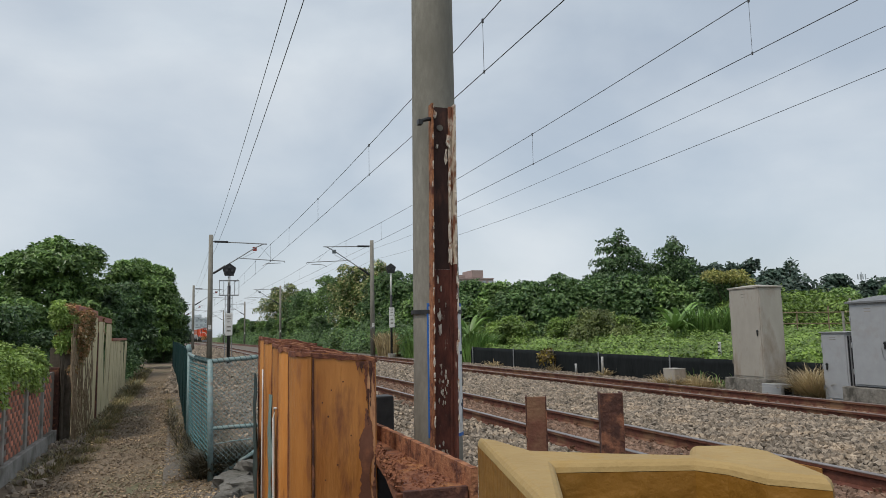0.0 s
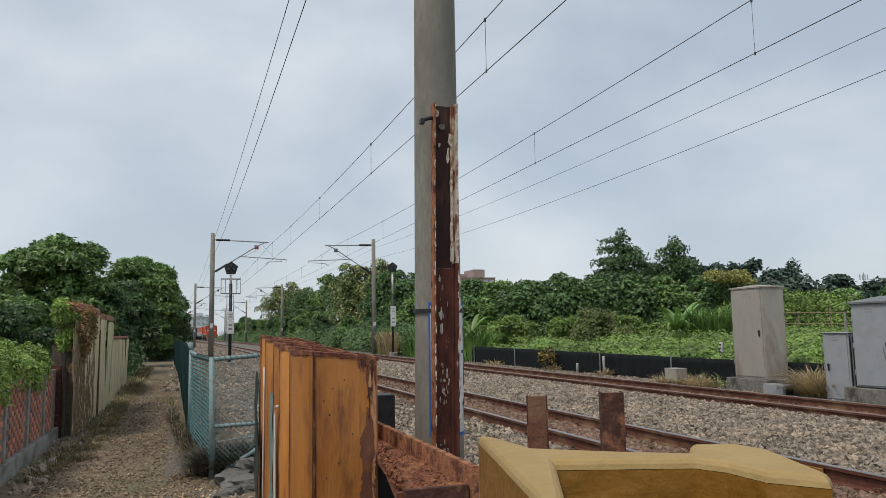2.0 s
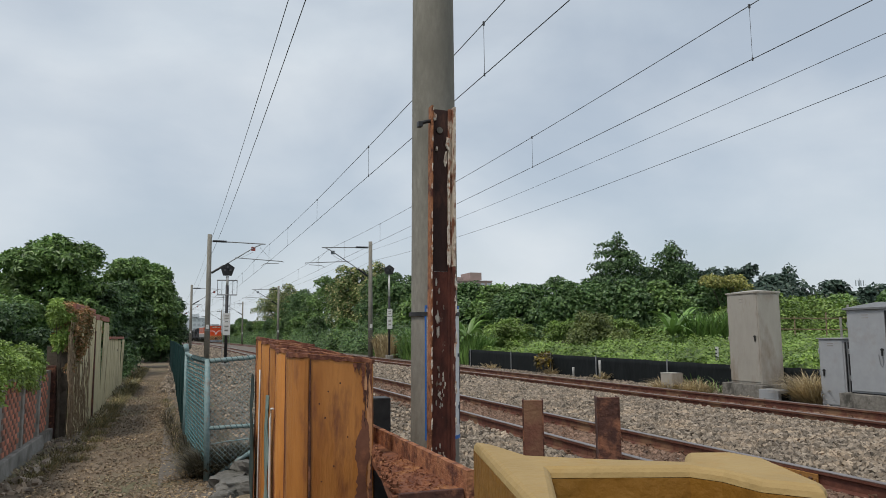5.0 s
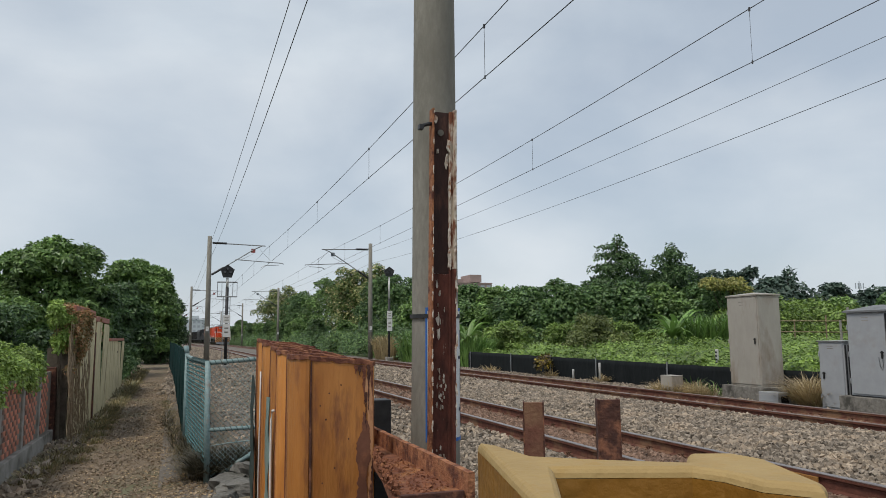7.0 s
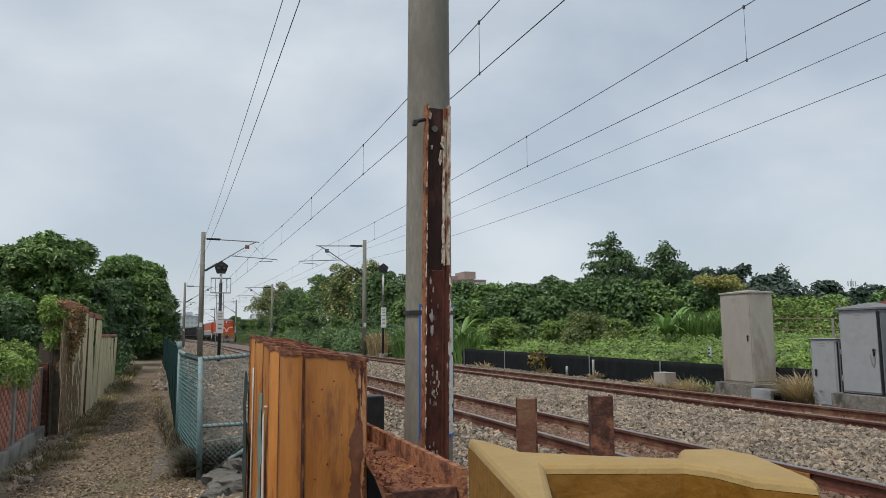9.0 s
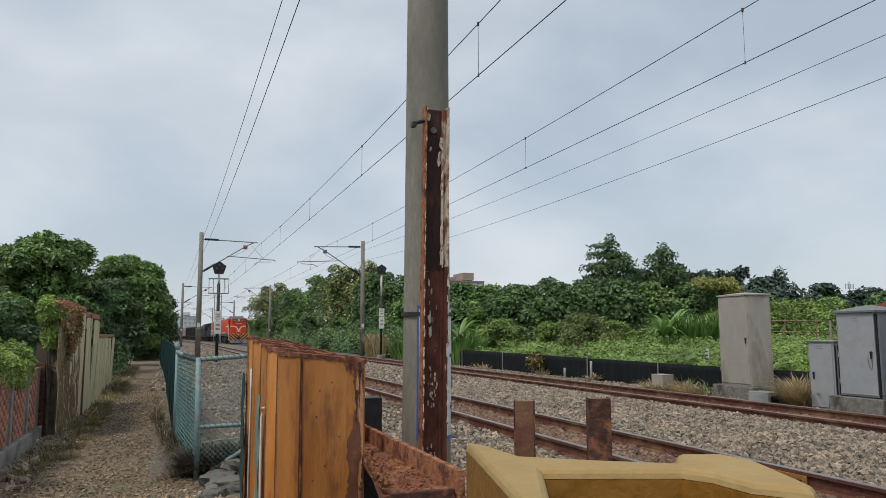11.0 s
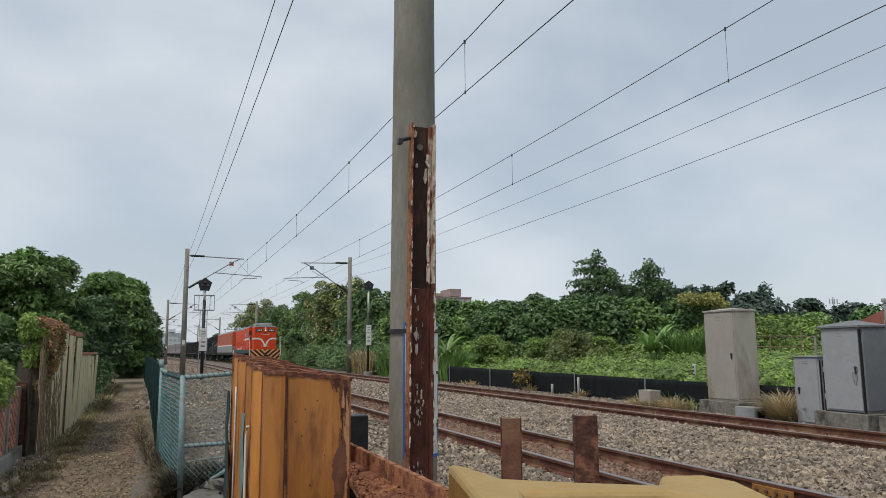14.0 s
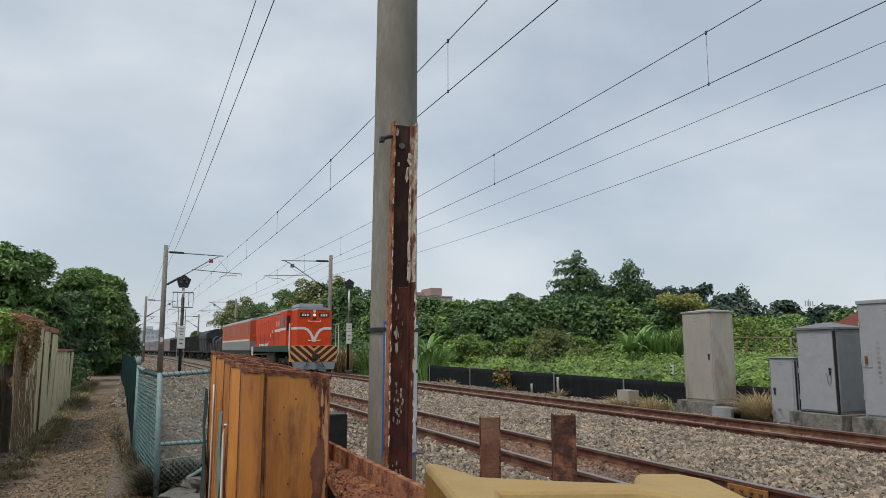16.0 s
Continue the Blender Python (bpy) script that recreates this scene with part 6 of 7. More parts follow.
part("opening", Geo().box(0.08, 0.28, -0.304, -0.298, 0.06, 0.2), M_DARK, bx_, "dark cable opening")
bx_ = thing("junction_box", pose(11.75, 15.85, -0.27), "small beige junction box before the black sheeting", "box", "junction boxes")
part("body", Geo().box(0, 0.34, -0.24, 0.24, -0.03, 0.47, 0.015), M_CABINET, bx_)
part("lid", Geo().box(-0.004, 0.344, -0.244, 0.244, 0.471, 0.485, 0.004), M_CABINET, bx_)
part("cable_pipe", Geo().tube([(0.17, -0.26, 0.0), (0.17, -0.29, 0.12), (0.17, -0.25, 0.2)], 0.03, 8), M_DARK, bx_)


# ---- colour-light signals ----
def signal(x, y, zh, cage, label):
    s = thing("railway_signal", pose(x, y, -0.25), label, "railway signal", "railway signals")
    h = zh + 0.25
    pent = [(0.34 * math.cos(radians(90 + 72 * k)), 0.34 * math.sin(radians(90 + 72 * k))) for k in range(5)]
    g = Geo()
    vs = [(a, yy, h + b) for yy in (-0.10, 0.10) for a, b in pent]
    g.add(vs, [(0, 1, 2, 3, 4), (9, 8, 7, 6, 5)] + [(i, 5 + i, 5 + (i + 1) % 5, (i + 1) % 5) for i in range(5)])
    head = part("head", g, M_DARK, s, "black five-sided signal head")
    for a, b in ((0, 0.13), (-0.13, -0.03), (0.13, -0.03)):
        part("lens", Geo().tube([(a, -0.10, h + b), (a, -0.16, h + b)], 0.075, 12), M_DARK, head)
        part("lens_glass", Geo().tube([(a, -0.12, h + b), (a, -0.165, h + b)], 0.055, 12), plain("lens_grey_%d" % int((a + b) * 100), (0.06, 0.06, 0.065), 0.2), head)
    w0 = h * (0.84 if cage else 0.70)
    part("upper_post", Geo().tube([(0, 0, w0), (0, 0, h - 0.3)], 0.06, 10), plain_white, s, "white painted post", smooth=True)
    part("lower_post", Geo().tube([(0, 0, 0), (0, 0, w0)], 0.075, 10), M_DARK, s, "black painted post", smooth=True)
    for z0, z1 in ((h * 0.335, h * 0.47), (h * 0.475, h * 0.56)):
        b = part("number_box", Geo().box(-0.17, 0.17, -0.14, -0.08, z0, z1, 0.01), plain_white, s, "white box with dark marks")
        for k in range(2):
            part("mark_bar", Geo().box(-0.09, 0.09, -0.145, -0.1405, z0 + (z1 - z0) * (0.3 + 0.3 * k), z0 + (z1 - z0) * (0.42 + 0.3 * k)), M_CONC, b)
    part("base", Geo().box(-0.2, 0.2, -0.2, 0.2, -0.05, 0.25, 0.02), M_CONC, s)
    if cage:
        z0, z1 = h - 1.2, h - 0.5
        g = Geo()
        for a in (-0.45, -0.25, 0.25, 0.45):
            g.tube([(a, -0.12, z0), (a, -0.12, z1)], 0.014, 6)
        for z in (z0, z1):
            g.tube([(-0.45, -0.12, z), (0.45, -0.12, z)], 0.016, 6).tube([(-0.45, 0.3, z), (0.45, 0.3, z)], 0.016, 6).tube([(-0.45, -0.12, z), (-0.45, 0.3, z)], 0.016, 6).tube([(0.45, -0.12, z), (0.45, 0.3, z)], 0.016, 6)
        part("cage", g, M_STEEL, s, "grey pipe guard cage")
        g = Geo()
        for a in (-0.16, 0.16):
            g.tube([(a, 0.2, 0), (a, 0.2, z0)], 0.016, 6)
        for k in range(10):
            g.tube([(-0.16, 0.2, 0.3 + 0.3 * k), (0.16, 0.2, 0.3 + 0.3 * k)], 0.012, 6)
        part("ladder", g, M_STEEL, s, "grey ladder")
    return s


signal(1.93, 36.2, 4.46, True, "black five-sided colour-light signal with cage on a post")
signal(12.25, 44.4, 5.36, False, "black five-sided colour-light signal on a white and black post")

# ---- far buildings ----
# Distance haze is put into these wall, window and antenna colours.
M_FARBRICK = mk("hazy_brick", (0.30, 0.22, 0.20), (0.36, 0.27, 0.25), 0.5, 0.9, 0)
M_FARWHITE = mk("hazy_white_wall", (0.46, 0.50, 0.53), (0.54, 0.57, 0.60), 0.5, 0.9, 0)
M_FARDARK = mk("hazy_window", (0.32, 0.35, 0.39), (0.38, 0.41, 0.45), 1, 0.4, 0)


def building(x, y, w, d, h, mat, label, floors, bays, extra=()):
    b = thing("apartment_building", pose(x, y, -0.3), label, "building", "far buildings")
    part("wall", Geo().box(-w / 2, w / 2, 0, d, 0, h), mat, b)
    part("roof", Geo().box(-w / 2 - 0.2, w / 2 + 0.2, -0.2, d + 0.2, h + 0.01, h + 0.35), mat, b)
    for dx, ww, hh in extra:
        part("roof_block", Geo().box(dx - ww / 2, dx + ww / 2, 1, d - 1, h + 0.61, h + hh), mat, b)
    pane = Geo().box(-w / bays * 0.3, w / bays * 0.3, -0.12, -0.02, 0, h / floors * 0.5).mesh("window", M_FARDARK)
    for i in range(floors):
        for j in range(bays):
            o = part("window", pane, None, b)
            o.location = (-w / 2 + w * (j + 0.5) / bays, 0, h * (i + 0.3) / floors)
    return b


building(101.5, 250, 15, 12, 21, M_FARBRICK, "distant pinkish brick apartment block above the woods", 7, 6, ((1.5, 4.5, 3.4), (-5.5, 4, 1.6)))
building(4.9, 360, 9.8, 14, 10.2, M_FARWHITE, "distant pale grey tower block beyond the line", 5, 5, ((0, 4, 2),))
building(-1.0, 440, 11, 14, 10.5, M_FARWHITE, "distant pale grey low block beyond the line", 3, 6)
rh = thing("red_roof_house", pose(39.5, 27.6, -0.3, 0, 0, 35), "low house with a red metal roof beyond the field", "house")
part("wall", Geo().box(-3.2, 3.2, -3.2, 3.2, 0, 2.70), M_SHEET, rh, "cream wall")
part("roof", Geo().add([(-3.5, -3.6, 2.71), (3.5, -3.6, 2.71), (3.5, 3.6, 2.71), (-3.5, 3.6, 2.71), (-3.5, 0, 4.45), (3.5, 0, 4.45)], [(3, 2, 1, 0), (0, 1, 5, 4), (2, 3, 4, 5), (1, 2, 5), (3, 0, 4)]), mk("red_roof", (0.22, 0.07, 0.055), (0.30, 0.10, 0.08), 3, 0.6, 0.1), rh, "red ribbed metal roof")
at_ = thing("antenna_mast", pose(93, 79, -0.3), "distant thin lattice antenna on the skyline", "antenna")
part("mast", Geo().tube([(0, 0, 0), (0, 0, 9.0)], 0.06, 6), M_FARDARK, at_)
for a in range(4):
    part("panel", Geo().box(-0.75 + 0.5 * a, -0.67 + 0.5 * a, -0.06, 0.06, 7.9, 8.7), M_FARDARK, at_)


# ---- the train ----
M_RED = mk("locomotive_red", (0.54, 0.050, 0.010), (0.63, 0.068, 0.014), 3, 0.6, 0.04, spec=0.25, stain=(0.42, 0.04, 0.018), stain_scale=1.4, stain_at=0.64)
M_ORANGE = mk("faded_orange_red", (0.40, 0.075, 0.025), (0.48, 0.10, 0.035), 3, 0.6, 0.05, spec=0.25, stain=(0.36, 0.08, 0.04), stain_scale=1.2, stain_at=0.62)
M_STRIPE = plain("white_stripe", (0.66, 0.62, 0.58), 0.5)
M_MARK = plain("faded_pink_mark", (0.62, 0.26, 0.19), 0.6)
M_ROOF = mk("grey_roof", (0.24, 0.24, 0.25), (0.34, 0.34, 0.35), 3, 0.6, 0.1)
M_LGREY = mk("light_grey_panel", (0.19, 0.19, 0.19), (0.26, 0.26, 0.26), 3, 0.6, 0.1)
M_SILL = mk("dark_green_sill", (0.008, 0.030, 0.022), (0.018, 0.048, 0.038), 5, 0.6, 0.1)
M_UNDER = mk("grimy_underframe", (0.015, 0.013, 0.012), (0.04, 0.035, 0.03), 8, 0.8, 0.3)
M_HAZARD = plain("hazard_orange", (0.62, 0.30, 0.10), 0.5)
M_STRIPED = plain("hazard_brown", (0.045, 0.018, 0.012), 0.5)
M_PLOUGH = plain("plough_grey", (0.13, 0.14, 0.16), 0.6)
M_GLASS = bpy.data.materials.new("dark_glass")
M_GLASS.use_nodes = True
M_GLASS.node_tree.nodes["Principled BSDF"].inputs["Base Color"].default_value = (0.012, 0.015, 0.018, 1)
M_GLASS.node_tree.nodes["Principled BSDF"].inputs["Roughness"].default_value = 0.35
M_LAMP = bpy.data.materials.new("lamp_glow")
M_LAMP.use_nodes = True
M_LAMP.node_tree.nodes["Principled BSDF"].inputs["Base Color"].default_value = (0.9, 0.75, 0.6, 1)
M_LAMP.node_tree.nodes["Principled BSDF"].inputs["Emission Color"].default_value = (1, 0.72, 0.5, 1)
M_LAMP.node_tree.nodes["Principled BSDF"].inputs["Emission Strength"].default_value = 0.7
M_BLACKWAGON = mk("sooty_black_steel", (0.012, 0.013, 0.015), (0.035, 0.036, 0.04), 4, 0.65, 0.2, stain=(0.06, 0.05, 0.045), stain_scale=2, stain_at=0.62)
M_MAROON = mk("coach_mauve_grey", (0.17, 0.125, 0.135), (0.24, 0.175, 0.185), 2, 0.5, 0.05)


def clip_poly(poly, x0, x1, z0, z1):
    """A polygon cut to a rectangle."""
    for axis, lim, keep in ((0, x0, 1), (0, x1, -1), (1, z0, 1), (1, z1, -1)):
        out = []
        for i, p in enumerate(poly):
            q = poly[i - 1]
            a, b = keep * (p[axis] - lim), keep * (q[axis] - lim)
            if (a >= 0) != (b >= 0):
                t = b / (b - a)
                out.append((q[0] + (p[0] - q[0]) * t, q[1] + (p[1] - q[1]) * t))
            if a >= 0:
                out.append(p)
        poly = out
        if not poly:
            return []
    return poly


def face_slab(poly, y0, y1):
    n = len(poly)
    g = Geo()
    return g.add([(x, y0, z) for x, z in poly] + [(x, y1, z) for x, z in poly], [tuple(range(n)), tuple(range(2 * n - 1, n - 1, -1))] + [(i, n + i, n + (i + 1) % n, (i + 1) % n) for i in range(n)])


def ribbon(pts, w, y0, y1):
    """A flat stripe of width w along points in x and z."""
    g = Geo()
    a, b = [], []
    for i, p in enumerate(pts):
        t = Vector((pts[min(i + 1, len(pts) - 1)][0] - pts[max(i - 1, 0)][0], pts[min(i + 1, len(pts) - 1)][1] - pts[max(i - 1, 0)][1])).normalized()
        a.append((p[0] - t.y * w / 2, p[1] + t.x * w / 2))
        b.append((p[0] + t.y * w / 2, p[1] - t.x * w / 2))
    poly = a + b[::-1]
    n = len(pts)
    vs = [(x, y0, z) for x, z in a] + [(x, y0, z) for x, z in b] + [(x, y1, z) for x, z in a] + [(x, y1, z) for x, z in b]
    fs = []
    for i in range(n - 1):
        fs += [(i, i + 1, n + i + 1, n + i), (2 * n + i, 3 * n + i, 3 * n + i + 1, 2 * n + i + 1), (i, 2 * n + i, 2 * n + i + 1, i + 1), (n + i, n + i + 1, 3 * n + i + 1, 3 * n + i)]
    fs += [(0, n, 3 * n, 2 * n), (n - 1, 3 * n - 1, 4 * n - 1, 2 * n - 1)]
    return g.add(vs, fs)


def swap(g):
    """Turn a slab drawn in x and z into one in y and z."""
    g.v = [(y, x, z) for x, y, z in g.v]
    g.f = [q[::-1] for q in g.f]
    return g


def arched(hw, z0, z1, rise, y0, y1, n=9):
    """A body section with an arched roof, drawn out along y."""
    sect = [(-hw, z0), (hw, z0)] + [(hw * math.cos(math.pi * k / n), z1 + rise * math.sin(math.pi * k / n)) for k in range(n + 1)]
    return Geo().sweep(sect, y0, y1)


def bogie(parent, y, axles=(-1.0, 1.0), r=0.43, hw=1.0):
    b = part("bogie", Geo().box(-hw - 0.05, -hw + 0.07, y + axles[0] - 0.6, y + axles[-1] + 0.6, 0.42, 0.72, 0.02).box(hw - 0.07, hw + 0.05, y + axles[0] - 0.6, y + axles[-1] + 0.6, 0.42, 0.72, 0.02).box(-hw, hw, y - 0.25, y + 0.25, 0.5, 0.85), M_UNDER, parent, "grimy black bogie")
    for a in axles:
        for s in (-1, 1):
            part("wheel", Geo().tube([(s * 0.50, y + a, r + 0.002), (s * 0.62, y + a, r + 0.002)], r, 20), M_UNDER, b)
        for s in (-1, 1):
            part("axle_box", Geo().box(s * hw - 0.14, s * hw + 0.14, y + a - 0.16, y + a + 0.16, r - 0.14, r + 0.16, 0.02), M_UNDER, b)


def locomotive():
    t = thing("diesel_locomotive", pose(9.7, 300, 0), "orange-red diesel locomotive with white stripe and striped buffer beam", "locomotive")
    L = 15.4
    part("underframe", Geo().box(-1.32, 1.32, 0.30, L - 0.2, 1.12, 1.50, 0.02), M_SILL, t, "dark green frame and walkway")
    part("fuel_tank", Geo().box(-1.15, 1.15, 6.2, 9.4, 0.42, 1.10, 0.08), M_UNDER, t, "black fuel tank")
    bogie(t, 3.1, (-1.55, 0, 1.55))
    bogie(t, 12.2, (-1.55, 0, 1.55))
    # front cab
    cab_ = part("nose", arched(1.03, 1.50, 3.58, 0.15, 0.0, 1.65), M_RED, t, "orange-red nose hood")
    part("nose_roof", arched(1.00, 3.61, 3.635, 0.17, -0.03, 1.60), M_ROOF, t, "grey curved roof")
    cabin = part("cab", arched(1.33, 1.50, 3.58, 0.18, 1.651, 3.75), M_RED, t, "orange-red cab")
    part("cab_roof", arched(1.30, 3.62, 3.65, 0.20, 1.62, 3.80), M_ROOF, t, "grey curved roof")
    part("roof_hatch", Geo().box(-0.72, 0.72, 0.8, 3.3, 3.80, 4.02, 0.04), M_ROOF, t, "grey raised roof box")
    hood = part("hood", arched(1.10, 1.50, 3.48, 0.20, 3.76, L - 0.6), M_RED, t, "orange-red long hood")
    part("hood_roof", arched(1.05, 3.60, 3.64, 0.16, 3.82, L - 0.8), M_ROOF, t)
    for y in (8.2, 10.4, 12.6):
        part("roof_fan", Geo().tube([(0, y, 3.6), (0, y, 3.95)], 0.62, 20), M_ROOF, t, "round roof fan")
    # striped board and plough
    bd = part("buffer_beam", Geo().box(-1.40, 1.40, -0.06, 0.30, 0.56, 1.50, 0.01), M_HAZARD, t, "orange board with dark diagonal stripes")
    for s in (-1, 1):
        for k in range(6):
            c = -0.35 + 0.42 * k
            x0, x1 = (-1.39, -0.002) if s < 0 else (0.002, 1.39)
            sl = 0.85
            z_at = lambda x, c_: c_ + sl * abs(x)
            poly = [(x0, z_at(x0, c)), (x1, z_at(x1, c)), (x1, z_at(x1, c) + 0.24), (x0, z_at(x0, c) + 0.24)]
            poly = clip_poly(poly, x0, x1, 0.57, 1.49)
            if len(poly) > 2:
                part("dark_stripe", face_slab(poly, -0.066, -0.0602), M_STRIPED, bd)
    part("plough", Geo().add([(-1.3, -0.12, 0.55), (1.3, -0.12, 0.55), (1.15, -0.32, 0.13), (-1.15, -0.32, 0.13), (-1.3, 0.1, 0.55), (1.3, 0.1, 0.55), (1.15, 0.1, 0.13), (-1.15, 0.1, 0.13)],
                             [(0, 3, 2, 1), (4, 5, 6, 7), (0, 1, 5, 4), (3, 7, 6, 2), (0, 4, 7, 3), (1, 2, 6, 5)]), M_PLOUGH, t, "grey steel plough")
    part("coupler", Geo().tube([(0, 0.1, 0.86), (0, -0.45, 0.86)], 0.11, 10).box(-0.17, 0.17, -0.62, -0.38, 0.70, 1.02, 0.03), M_UNDER, t, "black knuckle coupler")
    for s in (-1, 1):
        part("air_hose", Geo().tube([(s * 0.35, -0.06, 0.75), (s * 0.42, -0.25, 0.55), (s * 0.5, -0.33, 0.35), (s * 0.62, -0.3, 0.25)], 0.028, 6), M_UNDER, t, "black air hose")
    # face: stripe, number boards, lamps
    for s in (-1, 1):
        pts = [(s * 1.03, 2.52), (s * 0.62, 2.52), (s * 0.38, 2.43), (s * 0.20, 2.22), (s * 0.08, 1.95), (s * 0.02, 1.74)]
        part("white_stripe", ribbon(pts if s > 0 else pts, 0.15, -0.012, -0.0005), M_STRIPE, cab_, "white winged stripe")
        part("white_stripe", swap(ribbon([(0.0, 2.52), (1.64, 2.52)], 0.15, s * 1.032, s * 1.042)), M_STRIPE, cab_)
        part("white_stripe", swap(ribbon([(1.66, 2.52), (3.75, 2.52)], 0.15, s * 1.332, s * 1.342)), M_STRIPE, cabin)
        part("white_stripe", swap(ribbon([(3.76, 2.52), (7.2, 2.50), (8.0, 2.42), (8.6, 2.05), (9.0, 1.72), (9.4, 1.60), (13.0, 1.60)], 0.17, s * 1.102, s * 1.112)), M_STRIPE, hood)
        part("window", Geo().box(min(s * 1.09, s * 1.29), max(s * 1.09, s * 1.29), 1.638, 1.6505, 2.42, 3.32, 0.004), M_GLASS, cabin, "dark front door window")
        part("window", Geo().box(min(s * 1.333, s * 1.345), max(s * 1.333, s * 1.345), 2.2, 3.2, 2.62, 3.32), M_GLASS, cabin, "dark cab side window")
        for k in range(4):
            part("pale_mark", Geo().box(min(s * 1.1005, s * 1.106), max(s * 1.1005, s * 1.106), 4.1 + 0.62 * k, 4.5 + 0.62 * k, 2.78, 3.12), M_MARK, hood)
        part("number_board", Geo().box(s * 0.56 - 0.30, s * 0.56 + 0.30, -0.03, -0.001, 3.18, 3.42, 0.005), M_DARK, cab_, "black number board")
        for k in range(3):
            part("mark_bar", Geo().box(s * 0.56 - 0.19 + 0.15 * k, s * 0.56 - 0.09 + 0.15 * k, -0.034, -0.0302, 3.23, 3.37), M_STRIPE, cab_)
        part("marker_lamp", Geo().tube([(s * 0.80, 0.0, 3.53), (s * 0.80, -0.07, 3.53)], 0.085, 12), M_RED, cab_)
        part("corner_rail", Geo().tube([(s * 1.36, -0.05, 0.85), (s * 1.46, -0.10, 1.0), (s * 1.46, -0.10, 2.72), (s * 1.34, -0.06, 2.76)], 0.026, 8), M_STRIPE, t, "white corner handrail")
        part("side_rail", Geo().tube([(s * 1.36, 0.35, 1.15), (s * 1.40, 0.35, 1.3), (s * 1.40, 0.35, 2.75), (s * 1.34, 0.62, 2.8)], 0.024, 8), M_STRIPE, t, "white corner handrail")
        rail = Geo().tube([(s * 1.30, 4.2, 2.35), (s * 1.30, L - 0.5, 2.35)], 0.022, 6)
        part("walkway_rail", rail, M_RED, t, "thin red walkway rail")
        for k in range(7):
            part("stanchion", Geo().tube([(s * 1.30, 4.3 + 1.75 * k, 1.5), (s * 1.30, 4.3 + 1.75 * k, 2.35)], 0.016, 6), M_RED, t)
        part("ladder", Geo().box(min(s * 1.33, s * 1.38), max(s * 1.33, s * 1.38), L - 1.1, L - 0.5, 0.5, 1.5), M_STRIPE, t)
        for k in range(9):
            part("louvre", Geo().box(min(s * 1.101, s * 1.115), max(s * 1.101, s * 1.115), 6.7 + 0.85 * k, 7.35 + 0.85 * k, 1.9, 3.25, 0.004), M_RED, t)
    for k in range(2):
        part("headlamp", Geo().tube([(0, 0.0, 3.30 + 0.22 * k), (0, -0.05, 3.30 + 0.22 * k)], 0.085, 14), M_STRIPE, cab_)
    part("lamp_glass", Geo().tube([(0, -0.0505, 3.30), (0, -0.056, 3.30)], 0.07, 14), M_LAMP, cab_, "lit warm headlamp")
    part("grab_rail", Geo().tube([(-0.36, -0.02, 2.98), (-0.36, -0.09, 2.92), (0.36, -0.09, 2.92), (0.36, -0.02, 2.98)], 0.02, 6), M_STRIPE, cab_)
    part("grab_rail", Geo().tube([(-0.36, -0.02, 1.86), (-0.36, -0.09, 1.80), (0.36, -0.09, 1.80), (0.36, -0.02, 1.86)], 0.02, 6), M_STRIPE, cab_)
    part("crest", Geo().box(-0.09, 0.09, -0.02, -0.001, 3.02, 3.16, 0.004), M_STRIPED, cab_)
    return t


def second_loco():
    t = thing("electric_locomotive", pose(9.7, 320, 0), "faded orange locomotive with grey roof and lower panels", "locomotive")
    L = 18.0
    part("underframe", Geo().box(-1.3, 1.3, 0.1, L - 0.1, 0.95, 1.2), M_UNDER, t)
    part("lower_body", Geo().box(-1.36, 1.36, 0.0, L, 1.2, 1.95, 0.02), M_LGREY, t, "light grey lower panel")
    body = part("body", arched(1.36, 1.952, 3.50, 0.10, 0.0, L), M_ORANGE, t, "faded orange body")
    part("roof", arched(1.34, 3.45, 3.56, 0.34, 0.05, L - 0.05), M_ROOF, t, "pale grey roof")
    for y in (0.9, 5.5, 9.0, 12.5, 16.4):
        for s in (-1, 1):
            part("window", Geo().box(min(s * 1.361, s * 1.372), max(s * 1.361, s * 1.372), y, y + 0.75, 2.5, 3.25), M_GLASS, body, "dark side window")
    for s in (-1, 1):
        part("grey_band", Geo().box(min(s * 1.361, s * 1.368), max(s * 1.361, s * 1.368), 0.3, L - 0.3, 1.96, 2.10), M_STRIPE, body)
    for y in (2.6, L - 3.0):
        part("pantograph", Geo().tube([(-0.6, y, 3.95), (-0.6, y + 1.4, 4.15), (-0.6, y + 0.1, 4.3)], 0.03, 6).tube([(0.6, y, 3.95), (0.6, y + 1.4, 4.15), (0.6, y + 0.1, 4.3)], 0.03, 6).tube([(-0.9, y + 0.1, 4.32), (0.9, y + 0.1, 4.32)], 0.035, 6), M_UNDER, t, "folded dark pantograph")
    bogie(t, 3.4, (-1.3, 1.3))
    bogie(t, L - 3.4, (-1.3, 1.3))
    return t


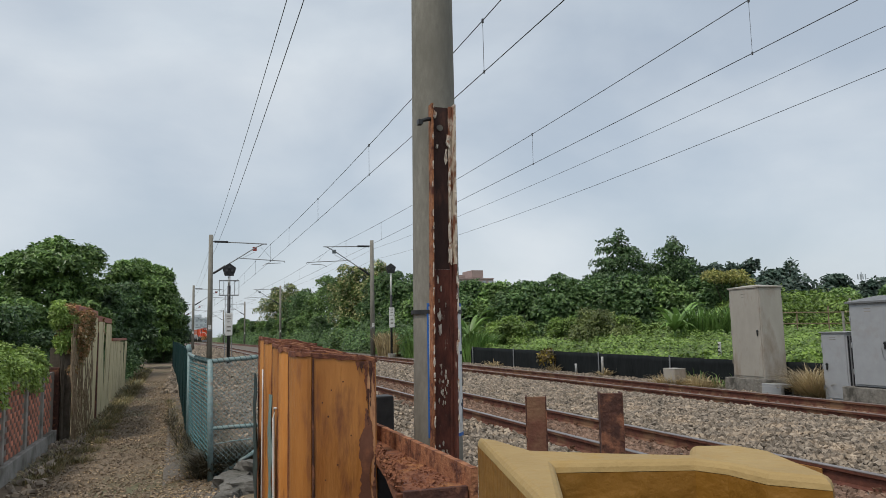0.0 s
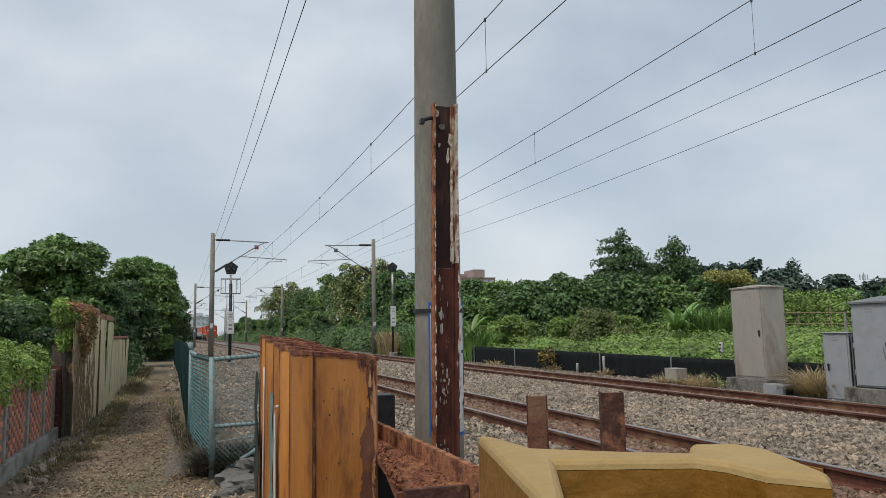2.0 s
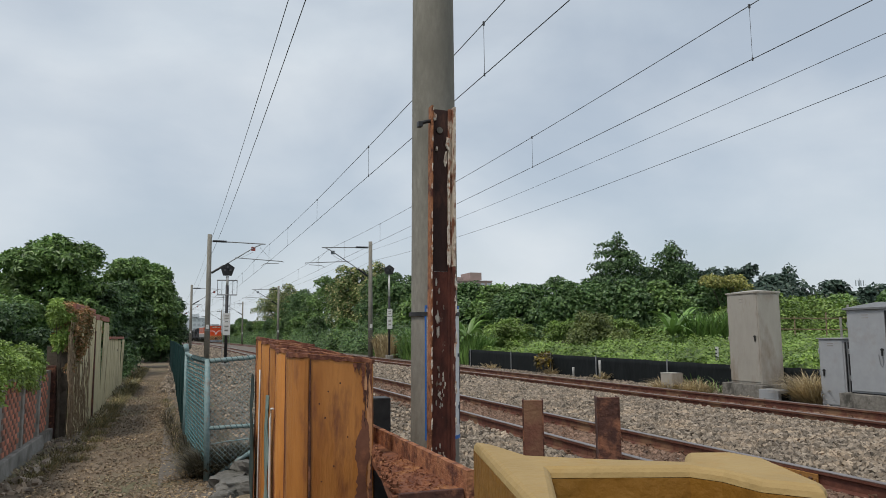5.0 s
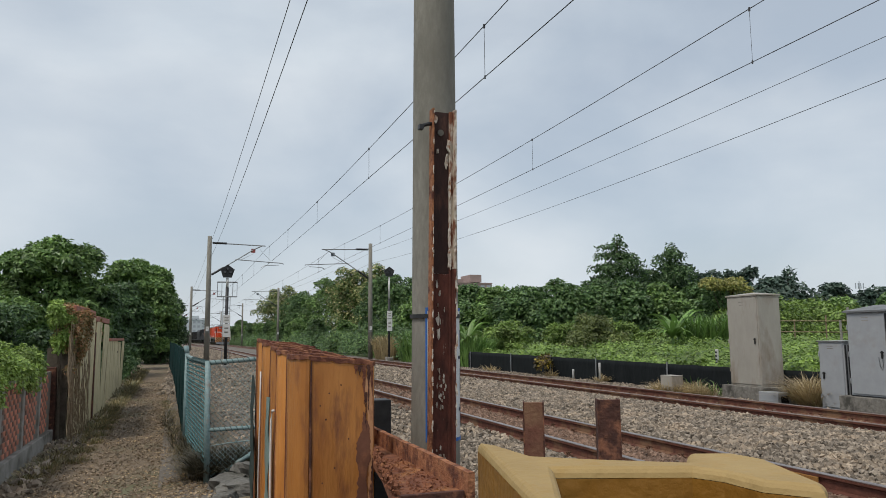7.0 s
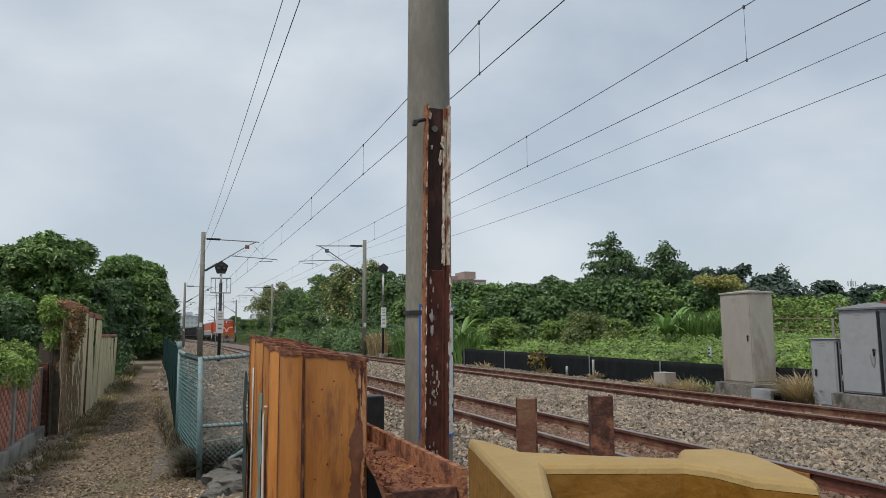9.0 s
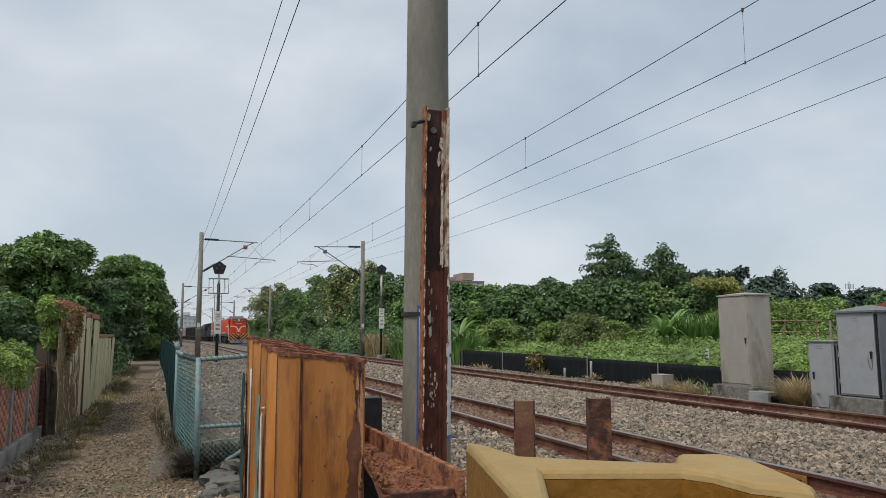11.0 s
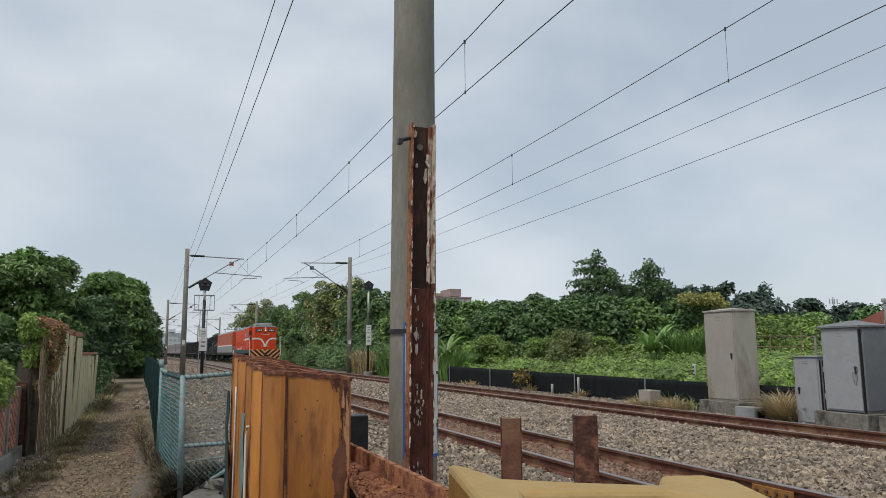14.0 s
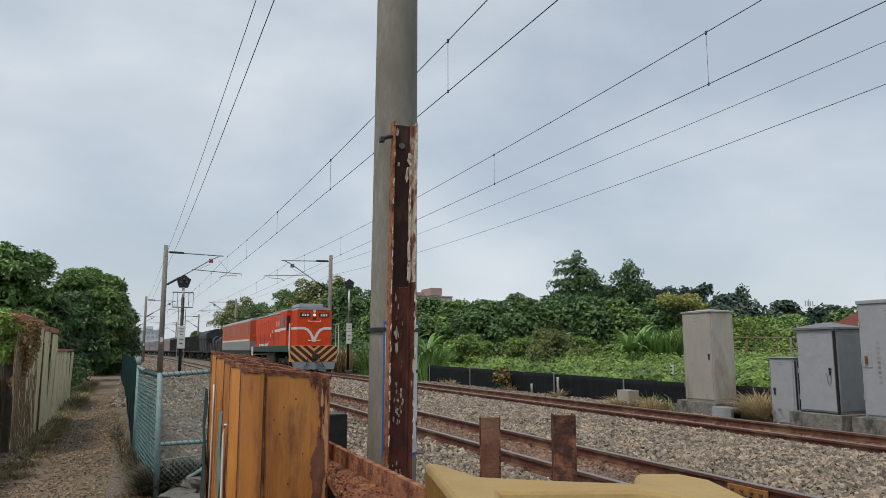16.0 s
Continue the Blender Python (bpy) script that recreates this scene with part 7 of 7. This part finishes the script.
def flat_wagon():
    t = thing("flat_wagon", pose(9.7, 340, 0), "black flat wagon carrying dark machinery", "wagon")
    L = 13.4
    part("deck", Geo().box(-1.3, 1.3, 0, L, 0.98, 1.22, 0.01), M_BLACKWAGON, t)
    for s in (-1, 1):
        part("side_board", Geo().box(min(s * 1.25, s * 1.3), max(s * 1.25, s * 1.3), 0.2, L - 0.2, 1.22, 2.0), M_BLACKWAGON, t)
        for k in range(9):
            part("stake", Geo().box(min(s * 1.301, s * 1.36), max(s * 1.301, s * 1.36), 0.5 + 1.5 * k, 0.62 + 1.5 * k, 0.95, 2.1), M_BLACKWAGON, t)
    for y, w, h in ((1.5, 2.2, 2.4), (4.6, 2.4, 2.6), (7.8, 2.0, 2.35), (10.6, 2.2, 2.7)):
        part("load", arched(1.0, 1.22, h - 0.3, 0.5, y - w / 2, y + w / 2), M_BLACKWAGON, t, "dark covered load")
    bogie(t, 2.2, (-0.9, 0.9))
    bogie(t, L - 2.2, (-0.9, 0.9))
    return t


def hood_wagon():
    t = thing("covered_wagon", pose(9.7, 355, 0), "black wagon with a rounded dark hood", "wagon")
    L = 10.0
    part("deck", Geo().box(-1.3, 1.3, 0, L, 0.95, 1.25), M_BLACKWAGON, t)
    part("body", Geo().box(-1.3, 1.3, 0.4, L - 0.3, 1.25, 2.6, 0.03), M_BLACKWAGON, t)
    part("hood", arched(1.4, 2.6, 3.0, 0.75, 0.2, L - 0.4), M_BLACKWAGON, t, "rounded dark hood")
    for k in range(5):
        part("rib", Geo().box(-1.345, -1.301, 0.8 + 1.9 * k, 0.95 + 1.9 * k, 1.0, 2.6), M_BLACKWAGON, t)
    bogie(t, 2.0, (-0.9, 0.9))
    bogie(t, L - 2.0, (-0.9, 0.9))
    return t


def box_wagon():
    t = thing("open_wagon", pose(9.7, 370, 0), "black high-sided open wagon with upright ribs", "wagon", "open wagons")
    L = 12.0
    part("frame", Geo().box(-1.25, 1.25, 0, L, 0.9, 1.15), M_BLACKWAGON, t)
    part("body", Geo().box(-1.3, 1.3, 0.15, L - 0.15, 1.15, 3.15, 0.02), M_BLACKWAGON, t)
    for s in (-1, 1):
        for k in range(9):
            part("rib", Geo().box(min(s * 1.301, s * 1.40), max(s * 1.301, s * 1.40), 0.3 + 1.4 * k, 0.44 + 1.4 * k, 1.1, 3.2), M_UNDER if k % 2 else M_BLACKWAGON, t)
        part("top_rail", Geo().box(min(s * 1.301, s * 1.36), max(s * 1.301, s * 1.36), 0.15, L - 0.15, 3.05, 3.2), M_BLACKWAGON, t)
    bogie(t, 2.0, (-0.9, 0.9))
    bogie(t, L - 2.0, (-0.9, 0.9))
    return t


def coach():
    t = thing("passenger_coach", pose(9.7, 420, 0), "dull mauve-grey passenger coach with a band of windows", "coach", "passenger coaches")
    L = 20.0
    part("underframe", Geo().box(-1.2, 1.2, 0.2, L - 0.2, 0.75, 1.05), M_UNDER, t)
    body = part("body", arched(1.38, 1.05, 3.30, 0.16, 0, L - 0.4), M_MAROON, t)
    part("roof", arched(1.32, 3.38, 3.44, 0.28, 0.1, L - 0.5), M_ROOF, t, "grey roof")
    pane = Geo().box(-0.006, 0.006, -0.5, 0.5, 2.05, 2.8).mesh("window", M_GLASS)
    for s in (-1, 1):
        for k in range(11):
            w = part("window", pane, None, body)
            w.location = (s * 1.384, 1.6 + 1.64 * k, 0)
    bogie(t, 2.8, (-1.1, 1.1), 0.43)
    bogie(t, L - 3.2, (-1.1, 1.1), 0.43)
    return t


TRAIN = [(locomotive(), 0.0, 15.4), (second_loco(), 16.0, 18.0), (flat_wagon(), 34.8, 13.4), (hood_wagon(), 49.0, 10.0)]
ow = box_wagon()
TRAIN.append((ow, 59.8, 12.0))
for k in (1, 2, 3):
    TRAIN.append((copy_thing(ow, pose(9.7, 370 + 13 * k, 0)), 59.8 + 12.8 * k, 12.0))
pc = coach()
TRAIN.append((pc, 111.0, 19.6))
for k in range(1, 8):
    TRAIN.append((copy_thing(pc, pose(9.7, 430 + 21 * k, 0)), 111.0 + 20.6 * k, 19.6))


def on_line(y, length):
    """A vehicle with its front at y on the farther track, set along the chord of the curve."""
    x0, x1 = 9.7 + bend(y), 9.7 + bend(y + length)
    return pose(x0, y, 0, 0, 0, -math.degrees(math.atan2(x1 - x0, length)))


def motions():
    """The train runs in along the farther track, gathering speed."""
    for car, back, length in TRAIN:
        walk(car, [(t, on_line(204.3 - 5.416 * t - 0.2929 * t * t + back, length)) for t in range(17)])


motions()
